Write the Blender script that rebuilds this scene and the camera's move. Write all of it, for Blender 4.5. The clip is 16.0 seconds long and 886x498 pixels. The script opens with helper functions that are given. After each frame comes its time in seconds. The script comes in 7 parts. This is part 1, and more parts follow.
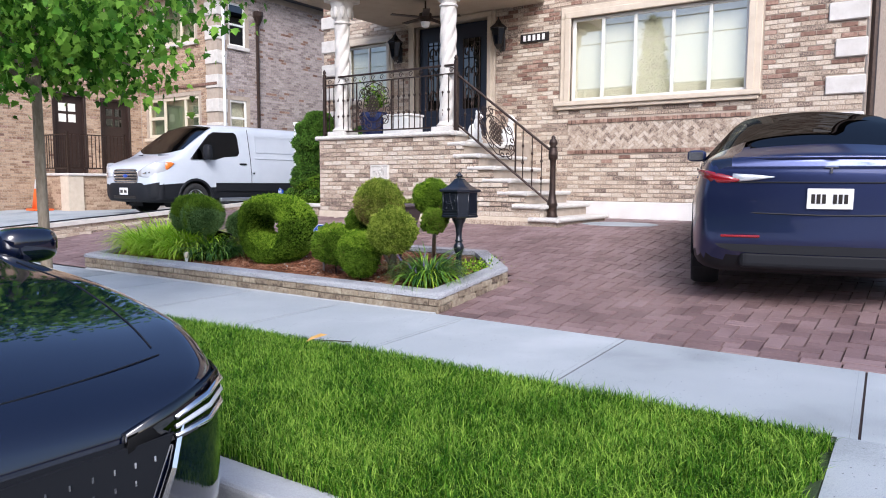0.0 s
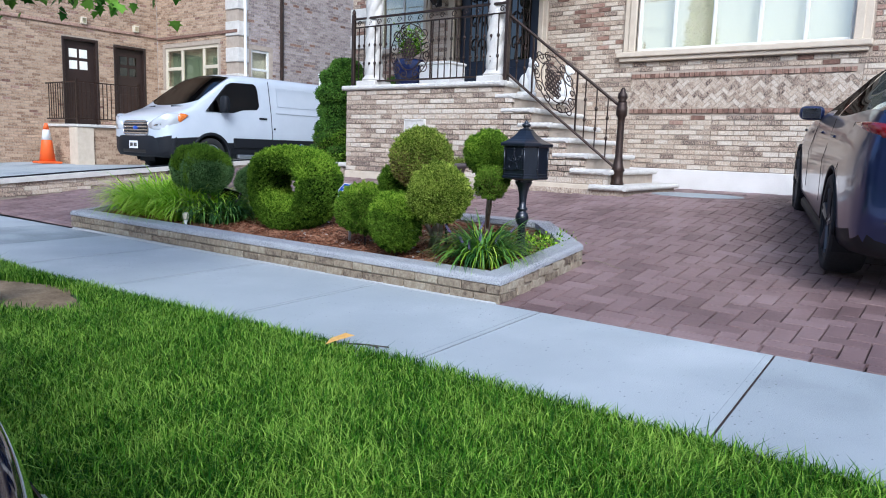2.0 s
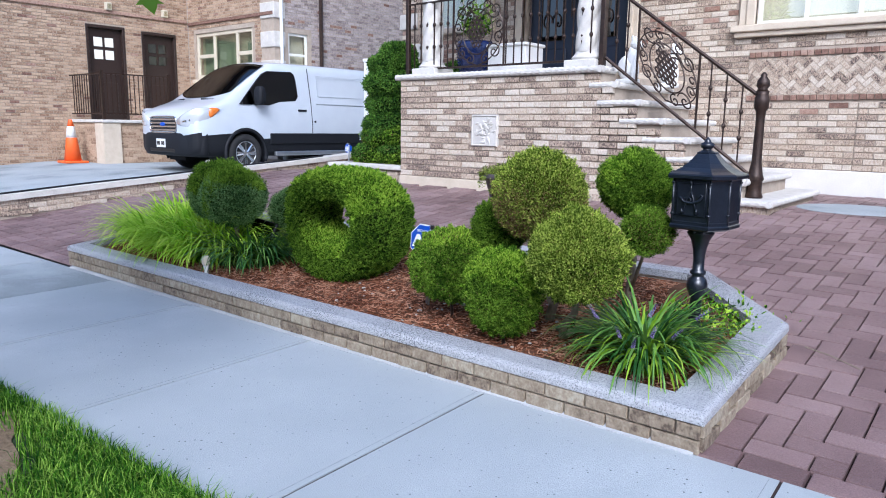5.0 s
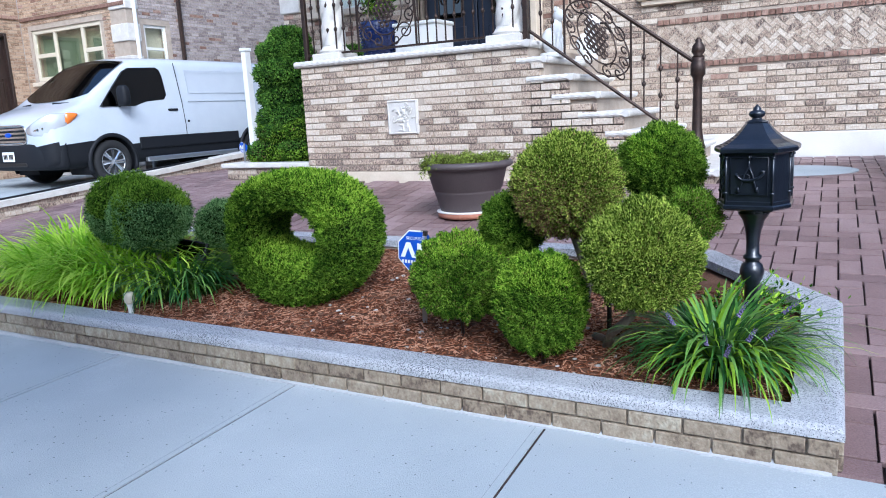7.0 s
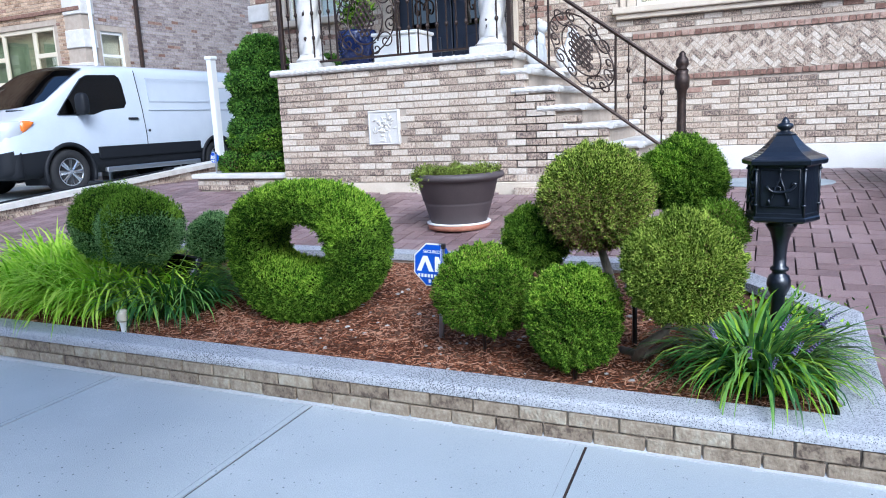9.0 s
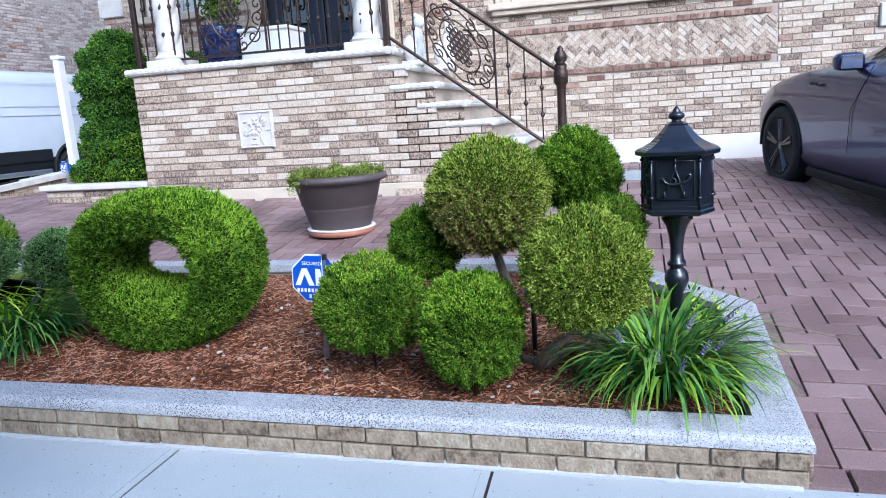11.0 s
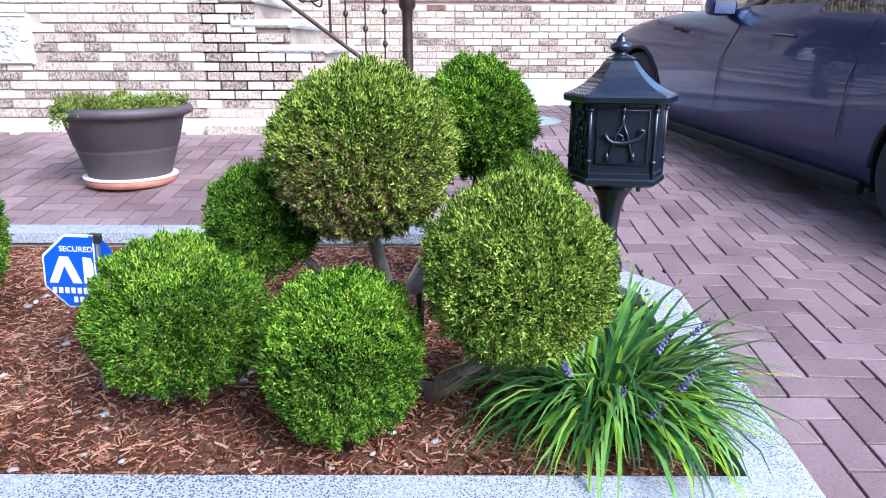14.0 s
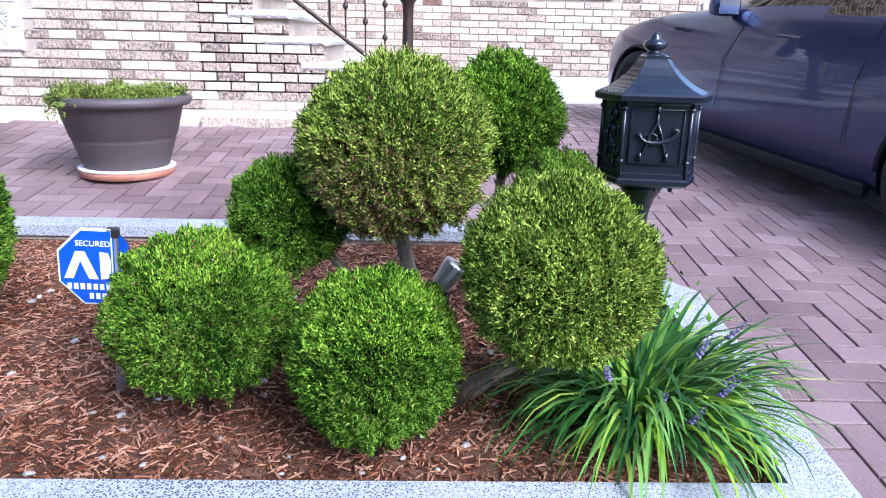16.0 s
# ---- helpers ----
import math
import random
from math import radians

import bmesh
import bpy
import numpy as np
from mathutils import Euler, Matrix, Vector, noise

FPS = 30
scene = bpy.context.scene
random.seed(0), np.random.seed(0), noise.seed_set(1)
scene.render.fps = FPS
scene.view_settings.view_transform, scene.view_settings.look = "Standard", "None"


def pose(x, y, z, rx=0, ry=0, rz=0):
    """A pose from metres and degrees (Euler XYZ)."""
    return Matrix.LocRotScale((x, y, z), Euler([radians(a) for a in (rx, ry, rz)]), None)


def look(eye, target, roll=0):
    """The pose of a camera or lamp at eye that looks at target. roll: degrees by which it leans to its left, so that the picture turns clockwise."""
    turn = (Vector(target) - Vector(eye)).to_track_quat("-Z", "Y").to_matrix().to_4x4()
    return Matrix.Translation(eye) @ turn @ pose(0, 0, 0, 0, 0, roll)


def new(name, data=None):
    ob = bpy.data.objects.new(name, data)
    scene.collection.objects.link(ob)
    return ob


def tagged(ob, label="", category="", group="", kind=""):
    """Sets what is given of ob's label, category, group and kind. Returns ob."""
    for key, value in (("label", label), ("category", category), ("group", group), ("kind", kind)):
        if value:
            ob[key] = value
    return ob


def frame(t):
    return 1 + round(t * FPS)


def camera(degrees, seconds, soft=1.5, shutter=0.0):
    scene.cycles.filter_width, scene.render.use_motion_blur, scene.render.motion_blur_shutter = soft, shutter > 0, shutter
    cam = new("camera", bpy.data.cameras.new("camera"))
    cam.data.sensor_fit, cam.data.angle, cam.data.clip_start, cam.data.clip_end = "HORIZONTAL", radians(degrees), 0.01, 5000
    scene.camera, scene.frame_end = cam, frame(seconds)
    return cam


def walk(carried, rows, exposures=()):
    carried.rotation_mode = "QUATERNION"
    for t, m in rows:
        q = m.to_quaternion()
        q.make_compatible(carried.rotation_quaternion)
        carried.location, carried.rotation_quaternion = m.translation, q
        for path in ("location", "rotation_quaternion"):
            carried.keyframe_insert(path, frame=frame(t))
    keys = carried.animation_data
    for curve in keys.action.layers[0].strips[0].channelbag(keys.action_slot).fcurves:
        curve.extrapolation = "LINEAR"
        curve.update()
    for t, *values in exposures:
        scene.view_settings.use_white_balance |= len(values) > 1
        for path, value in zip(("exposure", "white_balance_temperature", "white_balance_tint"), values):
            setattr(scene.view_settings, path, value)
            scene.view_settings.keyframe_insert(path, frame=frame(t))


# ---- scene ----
cam = camera(64.3, 16.0, soft=1.0)
PATH = [
    (0, (3.278, -4.666, 1.049), (2.143, -3.03, 0.861), 0.3),
    (0.5, (2.946, -4.349, 0.984), (1.843, -2.69, 0.807), 1.6),
    (1, (2.766, -4.15, 1.0), (1.678, -2.483, 0.804), 0.1),
    (1.5, (2.591, -3.877, 0.987), (1.384, -2.299, 0.755), -0.1),
    (2, (2.264, -3.672, 0.921), (1.086, -2.08, 0.641), 1.9),
    (2.5, (2.032, -3.44, 0.924), (0.911, -1.834, 0.52), 0.4),
    (3, (1.764, -3.204, 0.943), (0.595, -1.647, 0.485), 1.0),
    (3.5, (1.415, -2.999, 0.928), (0.368, -1.37, 0.427), 1.9),
    (4, (1.228, -2.805, 0.959), (0.178, -1.19, 0.422), 0.9),
    (4.5, (0.998, -2.53, 1.138), (-0.21, -0.993, 0.712), -0.9),
    (5, (0.832, -2.534, 1.18), (-0.425, -1.016, 0.839), 0.8),
    (5.2, (0.753, -2.541, 1.196), (-0.457, -0.983, 0.866), 0.1),
    (7.3, (-0.147, -2.358, 1.19), (-1.092, -0.638, 0.802), -2.9),
    (7.5, (-0.178, -2.332, 1.188), (-1.127, -0.613, 0.805), -2.3),
    (8, (-0.289, -2.405, 1.201), (-1.125, -0.626, 0.834), -2.7),
    (8.2, (-0.327, -2.439, 1.204), (-1.163, -0.659, 0.839), -2.6),
    (10.3, (-0.437, -2.485, 1.195), (-1.211, -0.675, 0.84), -3.5),
    (10.5, (-0.45, -2.443, 1.189), (-1.175, -0.62, 0.802), -3.6),
    (11, (-0.506, -2.198, 1.177), (-1.035, -0.306, 0.802), -3.7),
    (11.5, (-0.595, -2.0, 1.161), (-1.068, -0.107, 0.721), -2.1),
    (12, (-0.735, -1.781, 1.137), (-0.902, 0.158, 0.675), 0.3),
    (12.5, (-0.762, -1.59, 1.121), (-0.782, 0.342, 0.601), -0.3),
    (13, (-0.733, -1.459, 1.121), (-0.851, 0.473, 0.617), 0.8),
    (13.5, (-0.765, -1.391, 1.122), (-0.893, 0.534, 0.592), 0.0),
    (14, (-0.858, -1.313, 1.121), (-0.861, 0.607, 0.561), 0.1),
    (14.5, (-0.939, -1.273, 1.117), (-0.904, 0.64, 0.535), 0.3),
    (15, (-0.965, -1.27, 1.116), (-0.929, 0.641, 0.528), 0.7),
    (15.5, (-0.982, -1.272, 1.115), (-0.938, 0.641, 0.533), 0.9),
    (16, (-0.994, -1.264, 1.115), (-0.941, 0.652, 0.544), 1.3),
]
EXPOSURES = [(0.0, 0.75, 5700, 14), (1.0, 0.78, 5500, 12), (2.0, 0.58, 5200, 8), (2.5, 0.6, 5050, 6), (3.5, 0.38, 4850, 4), (4.0, 0.28, 4850, 9), (5.0, 0.72, 5200, 12), (8.0, 0.82, 5000, 7), (11.0, 0.95, 5000, 9), (12.0, 1.1, 4950, 6), (12.5, 1.32, 4950, 8), (16.0, 1.48, 4950, 15)]
walk(cam, [(t, look(eye, target, roll)) for t, eye, target, roll in PATH], EXPOSURES)

# ---- light ----
world = bpy.data.worlds.new("world")
scene.world = world
world.use_nodes = True
wn = world.node_tree
sky = wn.nodes.new("ShaderNodeTexSky")
sky.sky_type, sky.sun_disc = "NISHITA", False
sky.sun_elevation, sky.sun_rotation = radians(38), radians(141)
sky.air_density, sky.dust_density = 0.9, 3.5
bg = wn.nodes["Background"]
bg.inputs["Strength"].default_value = 0.15
wn.links.new(sky.outputs[0], bg.inputs["Color"])
sun = new("sun", bpy.data.lights.new("sun", "SUN"))
sun.data.energy, sun.data.angle, sun.data.color = 1.9, radians(30), (1.0, 0.95, 0.88)
sun.matrix_world = look((9, -11, 11.1), (0, 0, 0))

# ---- materials ----


def surf(name, cols, scale=8.0, rough=0.7, metal=0.0, bump=0.2, fine=120.0, vary=0.0, spec=0.5, coat=0.0, stretch=(1, 1, 1), bump_dist=0.01, world_space=True, through_light=0.0):
    """Two-scale noise between the colours, per-piece brightness by vary, and a fine relief."""
    m = bpy.data.materials.new(name)
    m.use_nodes = True
    n, l = m.node_tree.nodes, m.node_tree.links
    b = n["Principled BSDF"]
    b.inputs["Roughness"].default_value, b.inputs["Metallic"].default_value = rough, metal
    b.inputs["Specular IOR Level"].default_value, b.inputs["Coat Weight"].default_value = spec, coat
    b.inputs["Coat Roughness"].default_value = 0.03
    co = n.new("ShaderNodeNewGeometry" if world_space else "ShaderNodeTexCoord")
    mp = n.new("ShaderNodeMapping")
    mp.inputs["Scale"].default_value = stretch
    l.new(co.outputs["Position" if world_space else "Object"], mp.inputs["Vector"])
    big, small = n.new("ShaderNodeTexNoise"), n.new("ShaderNodeTexNoise")
    big.inputs["Scale"].default_value, big.inputs["Detail"].default_value = scale, 4
    small.inputs["Scale"].default_value, small.inputs["Detail"].default_value = fine, 3
    for t in (big, small):
        l.new(mp.outputs[0], t.inputs["Vector"])
    add = n.new("ShaderNodeMath")
    add.operation = "MULTIPLY_ADD"
    add.inputs[1].default_value, add.inputs[2].default_value = 0.4, 0.0
    l.new(small.outputs["Fac"], add.inputs[0])
    mix = n.new("ShaderNodeMath")
    mix.operation = "MULTIPLY_ADD"
    mix.inputs[1].default_value = 0.6
    l.new(big.outputs["Fac"], mix.inputs[0])
    l.new(add.outputs[0], mix.inputs[2])
    fac = mix.outputs[0]
    if vary:
        oi, ge = n.new("ShaderNodeObjectInfo"), n.new("ShaderNodeNewGeometry")
        s = n.new("ShaderNodeMath")
        l.new(oi.outputs["Random"], s.inputs[0])
        l.new(ge.outputs["Random Per Island"], s.inputs[1])
        fr = n.new("ShaderNodeMath")
        fr.operation = "FRACT"
        l.new(s.outputs[0], fr.inputs[0])
        k = n.new("ShaderNodeMapRange")
        k.inputs["To Min"].default_value, k.inputs["To Max"].default_value = -vary, vary
        l.new(fr.outputs[0], k.inputs["Value"])
        su = n.new("ShaderNodeMath")
        l.new(fac, su.inputs[0])
        l.new(k.outputs[0], su.inputs[1])
        fac = su.outputs[0]
    ramp = n.new("ShaderNodeValToRGB")
    e = ramp.color_ramp.elements
    pos = np.linspace(0.3, 0.7, len(cols))
    e[0].position, e[0].color = pos[0], (*cols[0], 1)
    e[1].position, e[1].color = pos[-1], (*cols[-1], 1)
    for p, c in zip(pos[1:-1], cols[1:-1]):
        q = e.new(p)
        q.color = (*c, 1)
    l.new(fac, ramp.inputs["Fac"])
    l.new(ramp.outputs["Color"], b.inputs["Base Color"])
    if bump:
        bu = n.new("ShaderNodeBump")
        bu.inputs["Strength"].default_value, bu.inputs["Distance"].default_value = bump, bump_dist
        l.new(small.outputs["Fac"], bu.inputs["Height"])
        l.new(bu.outputs["Normal"], b.inputs["Normal"])
    if through_light:
        tr, ms = n.new("ShaderNodeBsdfTranslucent"), n.new("ShaderNodeMixShader")
        l.new(ramp.outputs["Color"], tr.inputs["Color"])
        ms.inputs[0].default_value = through_light
        l.new(b.outputs[0], ms.inputs[1])
        l.new(tr.outputs[0], ms.inputs[2])
        l.new(ms.outputs[0], n["Material Output"].inputs["Surface"])
    return m


def plain(name, col, rough=0.5, metal=0.0, coat=0.0, spec=0.5):
    """A plain paint, plastic or metal with a little unevenness in its gloss."""
    d = tuple(c * 0.93 for c in col)
    m = surf(name, [d, col], 6, rough, metal, 0.02, 60, coat=coat, spec=spec, world_space=False)
    return m


def mirror_glass(name, tint, reflect, rough=0.01):
    """Coated window glass: part mirror, part tinted see-through."""
    m = bpy.data.materials.new(name)
    m.use_nodes = True
    n, l = m.node_tree.nodes, m.node_tree.links
    n.remove(n["Principled BSDF"])
    g, t, x = n.new("ShaderNodeBsdfGlossy"), n.new("ShaderNodeBsdfTransparent"), n.new("ShaderNodeMixShader")
    g.inputs["Roughness"].default_value, t.inputs["Color"].default_value = rough, (*tint, 1)
    x.inputs[0].default_value = reflect
    l.new(t.outputs[0], x.inputs[1])
    l.new(g.outputs[0], x.inputs[2])
    l.new(x.outputs[0], n["Material Output"].inputs["Surface"])
    return m


def speck(m, size, share, tone):
    """Small dark specks of dirt scattered over a surface."""
    n, l = m.node_tree.nodes, m.node_tree.links
    b = n["Principled BSDF"]
    src = b.inputs["Base Color"].links[0].from_socket
    ge, vo, no, lt, mx = (n.new("ShaderNode" + k) for k in ("NewGeometry", "TexVoronoi", "TexNoise", "Math", "MixRGB"))
    vo.inputs["Scale"].default_value = size
    no.inputs["Scale"].default_value = 1.7
    l.new(ge.outputs["Position"], vo.inputs["Vector"])
    l.new(ge.outputs["Position"], no.inputs["Vector"])
    k = n.new("ShaderNodeMath")
    k.operation = "MULTIPLY"
    k.inputs[1].default_value = share
    l.new(no.outputs["Fac"], k.inputs[0])
    lt.operation = "LESS_THAN"
    l.new(vo.outputs["Distance"], lt.inputs[0])
    l.new(k.outputs[0], lt.inputs[1])
    l.new(lt.outputs[0], mx.inputs[0])
    l.new(src, mx.inputs[1])
    mx.inputs[2].default_value = (*tone, 1)
    l.new(mx.outputs[0], b.inputs["Base Color"])
    return m


M_ASPHALT = surf("asphalt", [(0.035, 0.035, 0.038), (0.07, 0.07, 0.07)], 3, 0.9, 0, 0.5, 250)
M_CONC = surf("pavement_concrete", [(0.18, 0.205, 0.21), (0.33, 0.36, 0.37), (0.36, 0.39, 0.40), (0.45, 0.48, 0.485)], 1.1, 0.85, 0, 0.35, 210, vary=0.10)
speck(M_CONC, 26, 0.17, (0.10, 0.11, 0.11))
M_KERB = surf("kerb_concrete", [(0.34, 0.35, 0.36), (0.48, 0.49, 0.50)], 3, 0.85, 0, 0.4, 150)
M_KERBLINE = surf("worn_tooled_line", [(0.12, 0.13, 0.13), (0.36, 0.385, 0.39)], 30, 0.9, 0, 0.3, 90)
M_SOIL = surf("soil", [(0.036, 0.018, 0.011), (0.12, 0.060, 0.036), (0.21, 0.13, 0.086)], 5, 0.95, 0, 0.7, 160, spec=0.1)
M_EARTH = surf("dry_earth", [(0.13, 0.09, 0.055), (0.22, 0.16, 0.10), (0.32, 0.25, 0.165)], 7, 0.95, 0, 0.9, 60, spec=0.1)
M_TURF = surf("turf_base", [(0.008, 0.022, 0.004), (0.03, 0.055, 0.010)], 6, 0.95, 0, 0.5, 120)
M_GRASS = surf("grass_blade", [(0.014, 0.058, 0.003), (0.075, 0.20, 0.009), (0.27, 0.42, 0.055)], 2.4, 0.5, 0, 0, 40, vary=0.27, spec=0.08, through_light=0.22)
M_PAVER = surf("red_paver", [(0.115, 0.070, 0.067), (0.20, 0.130, 0.124), (0.28, 0.195, 0.188)], 1.6, 0.52, 0, 0.5, 150, vary=0.12, spec=0.5)
M_JOINT = surf("dark_joint", [(0.018, 0.014, 0.013), (0.07, 0.05, 0.045)], 9, 0.95, 0, 0.5, 150, spec=0.1)
M_BRICK = surf("cream_brick", [(0.095, 0.07, 0.06), (0.32, 0.24, 0.18), (0.47, 0.375, 0.28), (0.53, 0.45, 0.36), (0.60, 0.54, 0.455)], 42, 0.9, 0, 0.7, 95, vary=0.15, stretch=(1.5, 1.5, 0.9))
M_BRICK_DARK = surf("brown_brick", [(0.13, 0.07, 0.05), (0.24, 0.14, 0.10), (0.38, 0.26, 0.20)], 24, 0.9, 0, 0.5, 90, vary=0.16)
M_PLANTBRICK = surf("grey_tan_brick", [(0.085, 0.060, 0.042), (0.205, 0.16, 0.11), (0.27, 0.22, 0.155), (0.36, 0.32, 0.24)], 26, 0.9, 0, 0.7, 80, vary=0.11, stretch=(1.2, 1.2, 0.9))
M_MORTAR = surf("mortar", [(0.31, 0.255, 0.20), (0.44, 0.37, 0.295)], 9, 0.95, 0, 0.5, 120)
M_GRANITE = speck(surf("speckled_granite", [(0.16, 0.165, 0.175), (0.36, 0.365, 0.38), (0.50, 0.505, 0.52)], 120, 0.6, 0, 0.15, 380), 150, 0.62, (0.055, 0.058, 0.065))
M_STONE = surf("cast_stone", [(0.46, 0.43, 0.385), (0.62, 0.595, 0.55)], 9, 0.7, 0, 0.25, 90)
M_TAN = surf("tan_cast_stone", [(0.48, 0.40, 0.30), (0.60, 0.52, 0.41)], 7, 0.75, 0, 0.2, 90)
M_WHITE_BASE = surf("painted_base", [(0.60, 0.57, 0.53), (0.75, 0.72, 0.68)], 3, 0.8, 0, 0.2, 90)
M_STUCCO = surf("tan_stucco", [(0.34, 0.28, 0.21), (0.42, 0.35, 0.27)], 4, 0.9, 0, 0.3, 120)
M_IRON = plain("black_iron", (0.022, 0.018, 0.016), 0.45, 0.3)
M_BRONZE = surf("bronze_iron", [(0.02, 0.014, 0.011), (0.06, 0.035, 0.025)], 20, 0.45, 0.5, 0.2, 60)
M_CAST = surf("black_cast_aluminium", [(0.004, 0.006, 0.011), (0.013, 0.016, 0.024)], 30, 0.3, 0.1, 0.10, 120, coat=0.35)
M_DOOR = plain("navy_door", (0.012, 0.016, 0.03), 0.35)
M_DOORBROWN = surf("dark_wood_door", [(0.016, 0.009, 0.007), (0.035, 0.019, 0.014)], 14, 0.4, 0, 0.2, 90, stretch=(6, 6, 0.6))
M_FRAME = plain("white_window_frame", (0.72, 0.71, 0.66), 0.4)
M_BEIGE = plain("beige_window_frame", (0.58, 0.52, 0.40), 0.5)
M_GLASS = mirror_glass("window_glass", (0.97, 0.97, 0.90), 0.22)
M_DARKGLASS = mirror_glass("dark_glass", (0.008, 0.009, 0.012), 0.12)
M_VANGLASS = mirror_glass("tinted_screen", (0.015, 0.018, 0.028), 0.2)
M_CURTAIN = surf("curtain", [(0.78, 0.76, 0.66), (0.88, 0.86, 0.76)], 6, 0.95, 0, 0.3, 30, stretch=(8, 8, 0.3))
M_GREENCURT = surf("green_blind", [(0.15, 0.20, 0.13), (0.22, 0.28, 0.19)], 6, 0.95, 0, 0.1, 30)
M_CARGREY = surf("midnight_grey_paint", [(0.026, 0.037, 0.105), (0.033, 0.046, 0.125)], 900, 0.28, 0.75, 0.0, 900, coat=0.75, world_space=False)
M_CARBLACK = surf("black_car_paint", [(0.0015, 0.003, 0.012), (0.002, 0.004, 0.015)], 700, 0.05, 0.0, 0.0, 900, coat=1.0, spec=0.5, world_space=False)
M_VANWHITE = surf("white_van_paint", [(0.47, 0.51, 0.57), (0.52, 0.56, 0.61)], 4, 0.3, 0, 0.0, 60, coat=0.8, world_space=False)
M_PLASTIC = plain("dark_plastic", (0.010, 0.011, 0.014), 0.6, spec=0.25)
M_TYRE = surf("tyre_rubber", [(0.010, 0.010, 0.011), (0.022, 0.022, 0.023)], 30, 0.85, 0, 0.3, 80, world_space=False)
M_CHROME = plain("chrome", (0.75, 0.76, 0.78), 0.12, 1.0)
M_ALLOY = plain("alloy", (0.55, 0.56, 0.58), 0.3, 0.9)
M_ALLOYDARK = plain("dark_alloy", (0.10, 0.105, 0.115), 0.35, 0.8)
M_SMOKE = plain("smoked_lens", (0.20, 0.21, 0.25), 0.1, coat=1.0)
M_RED = plain("red_lens", (0.22, 0.006, 0.012), 0.12, coat=1.0)
M_CLEAR = plain("clear_lens", (0.62, 0.64, 0.66), 0.08, 0.3, coat=1.0)
M_AMBER = plain("amber_lens", (0.65, 0.17, 0.02), 0.15, coat=1.0)
M_DRYLEAF = surf("yellow_fallen_leaf", [(0.55, 0.27, 0.05), (0.72, 0.45, 0.13)], 30, 0.7, 0, 0.2, 90)
M_ORANGE = plain("orange_plastic", (0.75, 0.12, 0.015), 0.5)
M_WHITE = plain("white_plastic", (0.75, 0.75, 0.73), 0.5)
M_BLUE = plain("blue_sign", (0.012, 0.07, 0.42), 0.35)
M_BLUEPOT = plain("cobalt_glazed_pot", (0.006, 0.016, 0.085), 0.2, coat=0.5)
M_POT = surf("brown_plastic_pot", [(0.060, 0.046, 0.046), (0.085, 0.066, 0.064)], 5, 0.6, 0, 0.15, 90)
M_TERRA = surf("terracotta", [(0.33, 0.13, 0.075), (0.48, 0.22, 0.14)], 9, 0.85, 0, 0.2, 90)
M_MULCH = surf("bark_mulch", [(0.060, 0.022, 0.012), (0.235, 0.090, 0.043), (0.44, 0.245, 0.155)], 4, 0.95, 0, 0.5, 120, vary=0.25, spec=0.08)
M_PEBBLE = surf("pebble", [(0.25, 0.23, 0.2), (0.5, 0.48, 0.44)], 30, 0.8, 0, 0.2, 90, vary=0.2)
M_BARK = surf("bark", [(0.15, 0.12, 0.085), (0.32, 0.27, 0.20)], 18, 0.95, 0, 0.7, 70, stretch=(1, 1, 0.3))
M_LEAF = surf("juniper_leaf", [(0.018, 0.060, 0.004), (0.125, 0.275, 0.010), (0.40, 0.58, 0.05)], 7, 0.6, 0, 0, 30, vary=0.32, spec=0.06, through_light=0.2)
M_LEAF_OLIVE = surf("olive_leaf", [(0.028, 0.058, 0.006), (0.15, 0.235, 0.018), (0.46, 0.56, 0.085)], 7, 0.6, 0, 0, 30, vary=0.34, spec=0.06, through_light=0.2)
M_LEAF_BLUE = surf("grey_green_leaf", [(0.02, 0.06, 0.018), (0.10, 0.20, 0.06), (0.27, 0.42, 0.15)], 7, 0.6, 0, 0, 30, vary=0.3, spec=0.06, through_light=0.18)
M_POTPLANT = surf("pot_creeper_leaf", [(0.05, 0.05, 0.012), (0.13, 0.17, 0.02), (0.28, 0.36, 0.06)], 9, 0.6, 0, 0, 40, vary=0.3, spec=0.08, through_light=0.2)
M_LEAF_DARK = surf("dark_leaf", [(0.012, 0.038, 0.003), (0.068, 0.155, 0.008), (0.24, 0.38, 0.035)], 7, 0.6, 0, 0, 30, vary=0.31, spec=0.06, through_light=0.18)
M_LEAF_BROWN = surf("dead_leaf", [(0.10, 0.06, 0.028), (0.28, 0.17, 0.085)], 9, 0.8, 0, 0, 30, vary=0.25, spec=0.12, through_light=0.15)
M_CONIFER = surf("conifer_leaf", [(0.012, 0.038, 0.006), (0.05, 0.13, 0.014), (0.15, 0.28, 0.035)], 6, 0.6, 0, 0, 30, vary=0.28, spec=0.12, through_light=0.15)
# near-black, stands in for the shade inside the shrubs
M_CORE = surf("shrub_inner_shade", [(0.003, 0.006, 0.002), (0.010, 0.016, 0.005)], 9, 0.95, 0, 0.5, 40, spec=0.02)
M_LIRI = surf("liriope_leaf", [(0.018, 0.065, 0.012), (0.06, 0.17, 0.025), (0.18, 0.33, 0.06)], 9, 0.4, 0, 0, 20, vary=0.28, spec=0.35, through_light=0.22)
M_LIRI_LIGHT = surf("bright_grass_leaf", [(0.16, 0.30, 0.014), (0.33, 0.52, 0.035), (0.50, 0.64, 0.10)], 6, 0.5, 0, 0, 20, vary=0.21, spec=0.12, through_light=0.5)
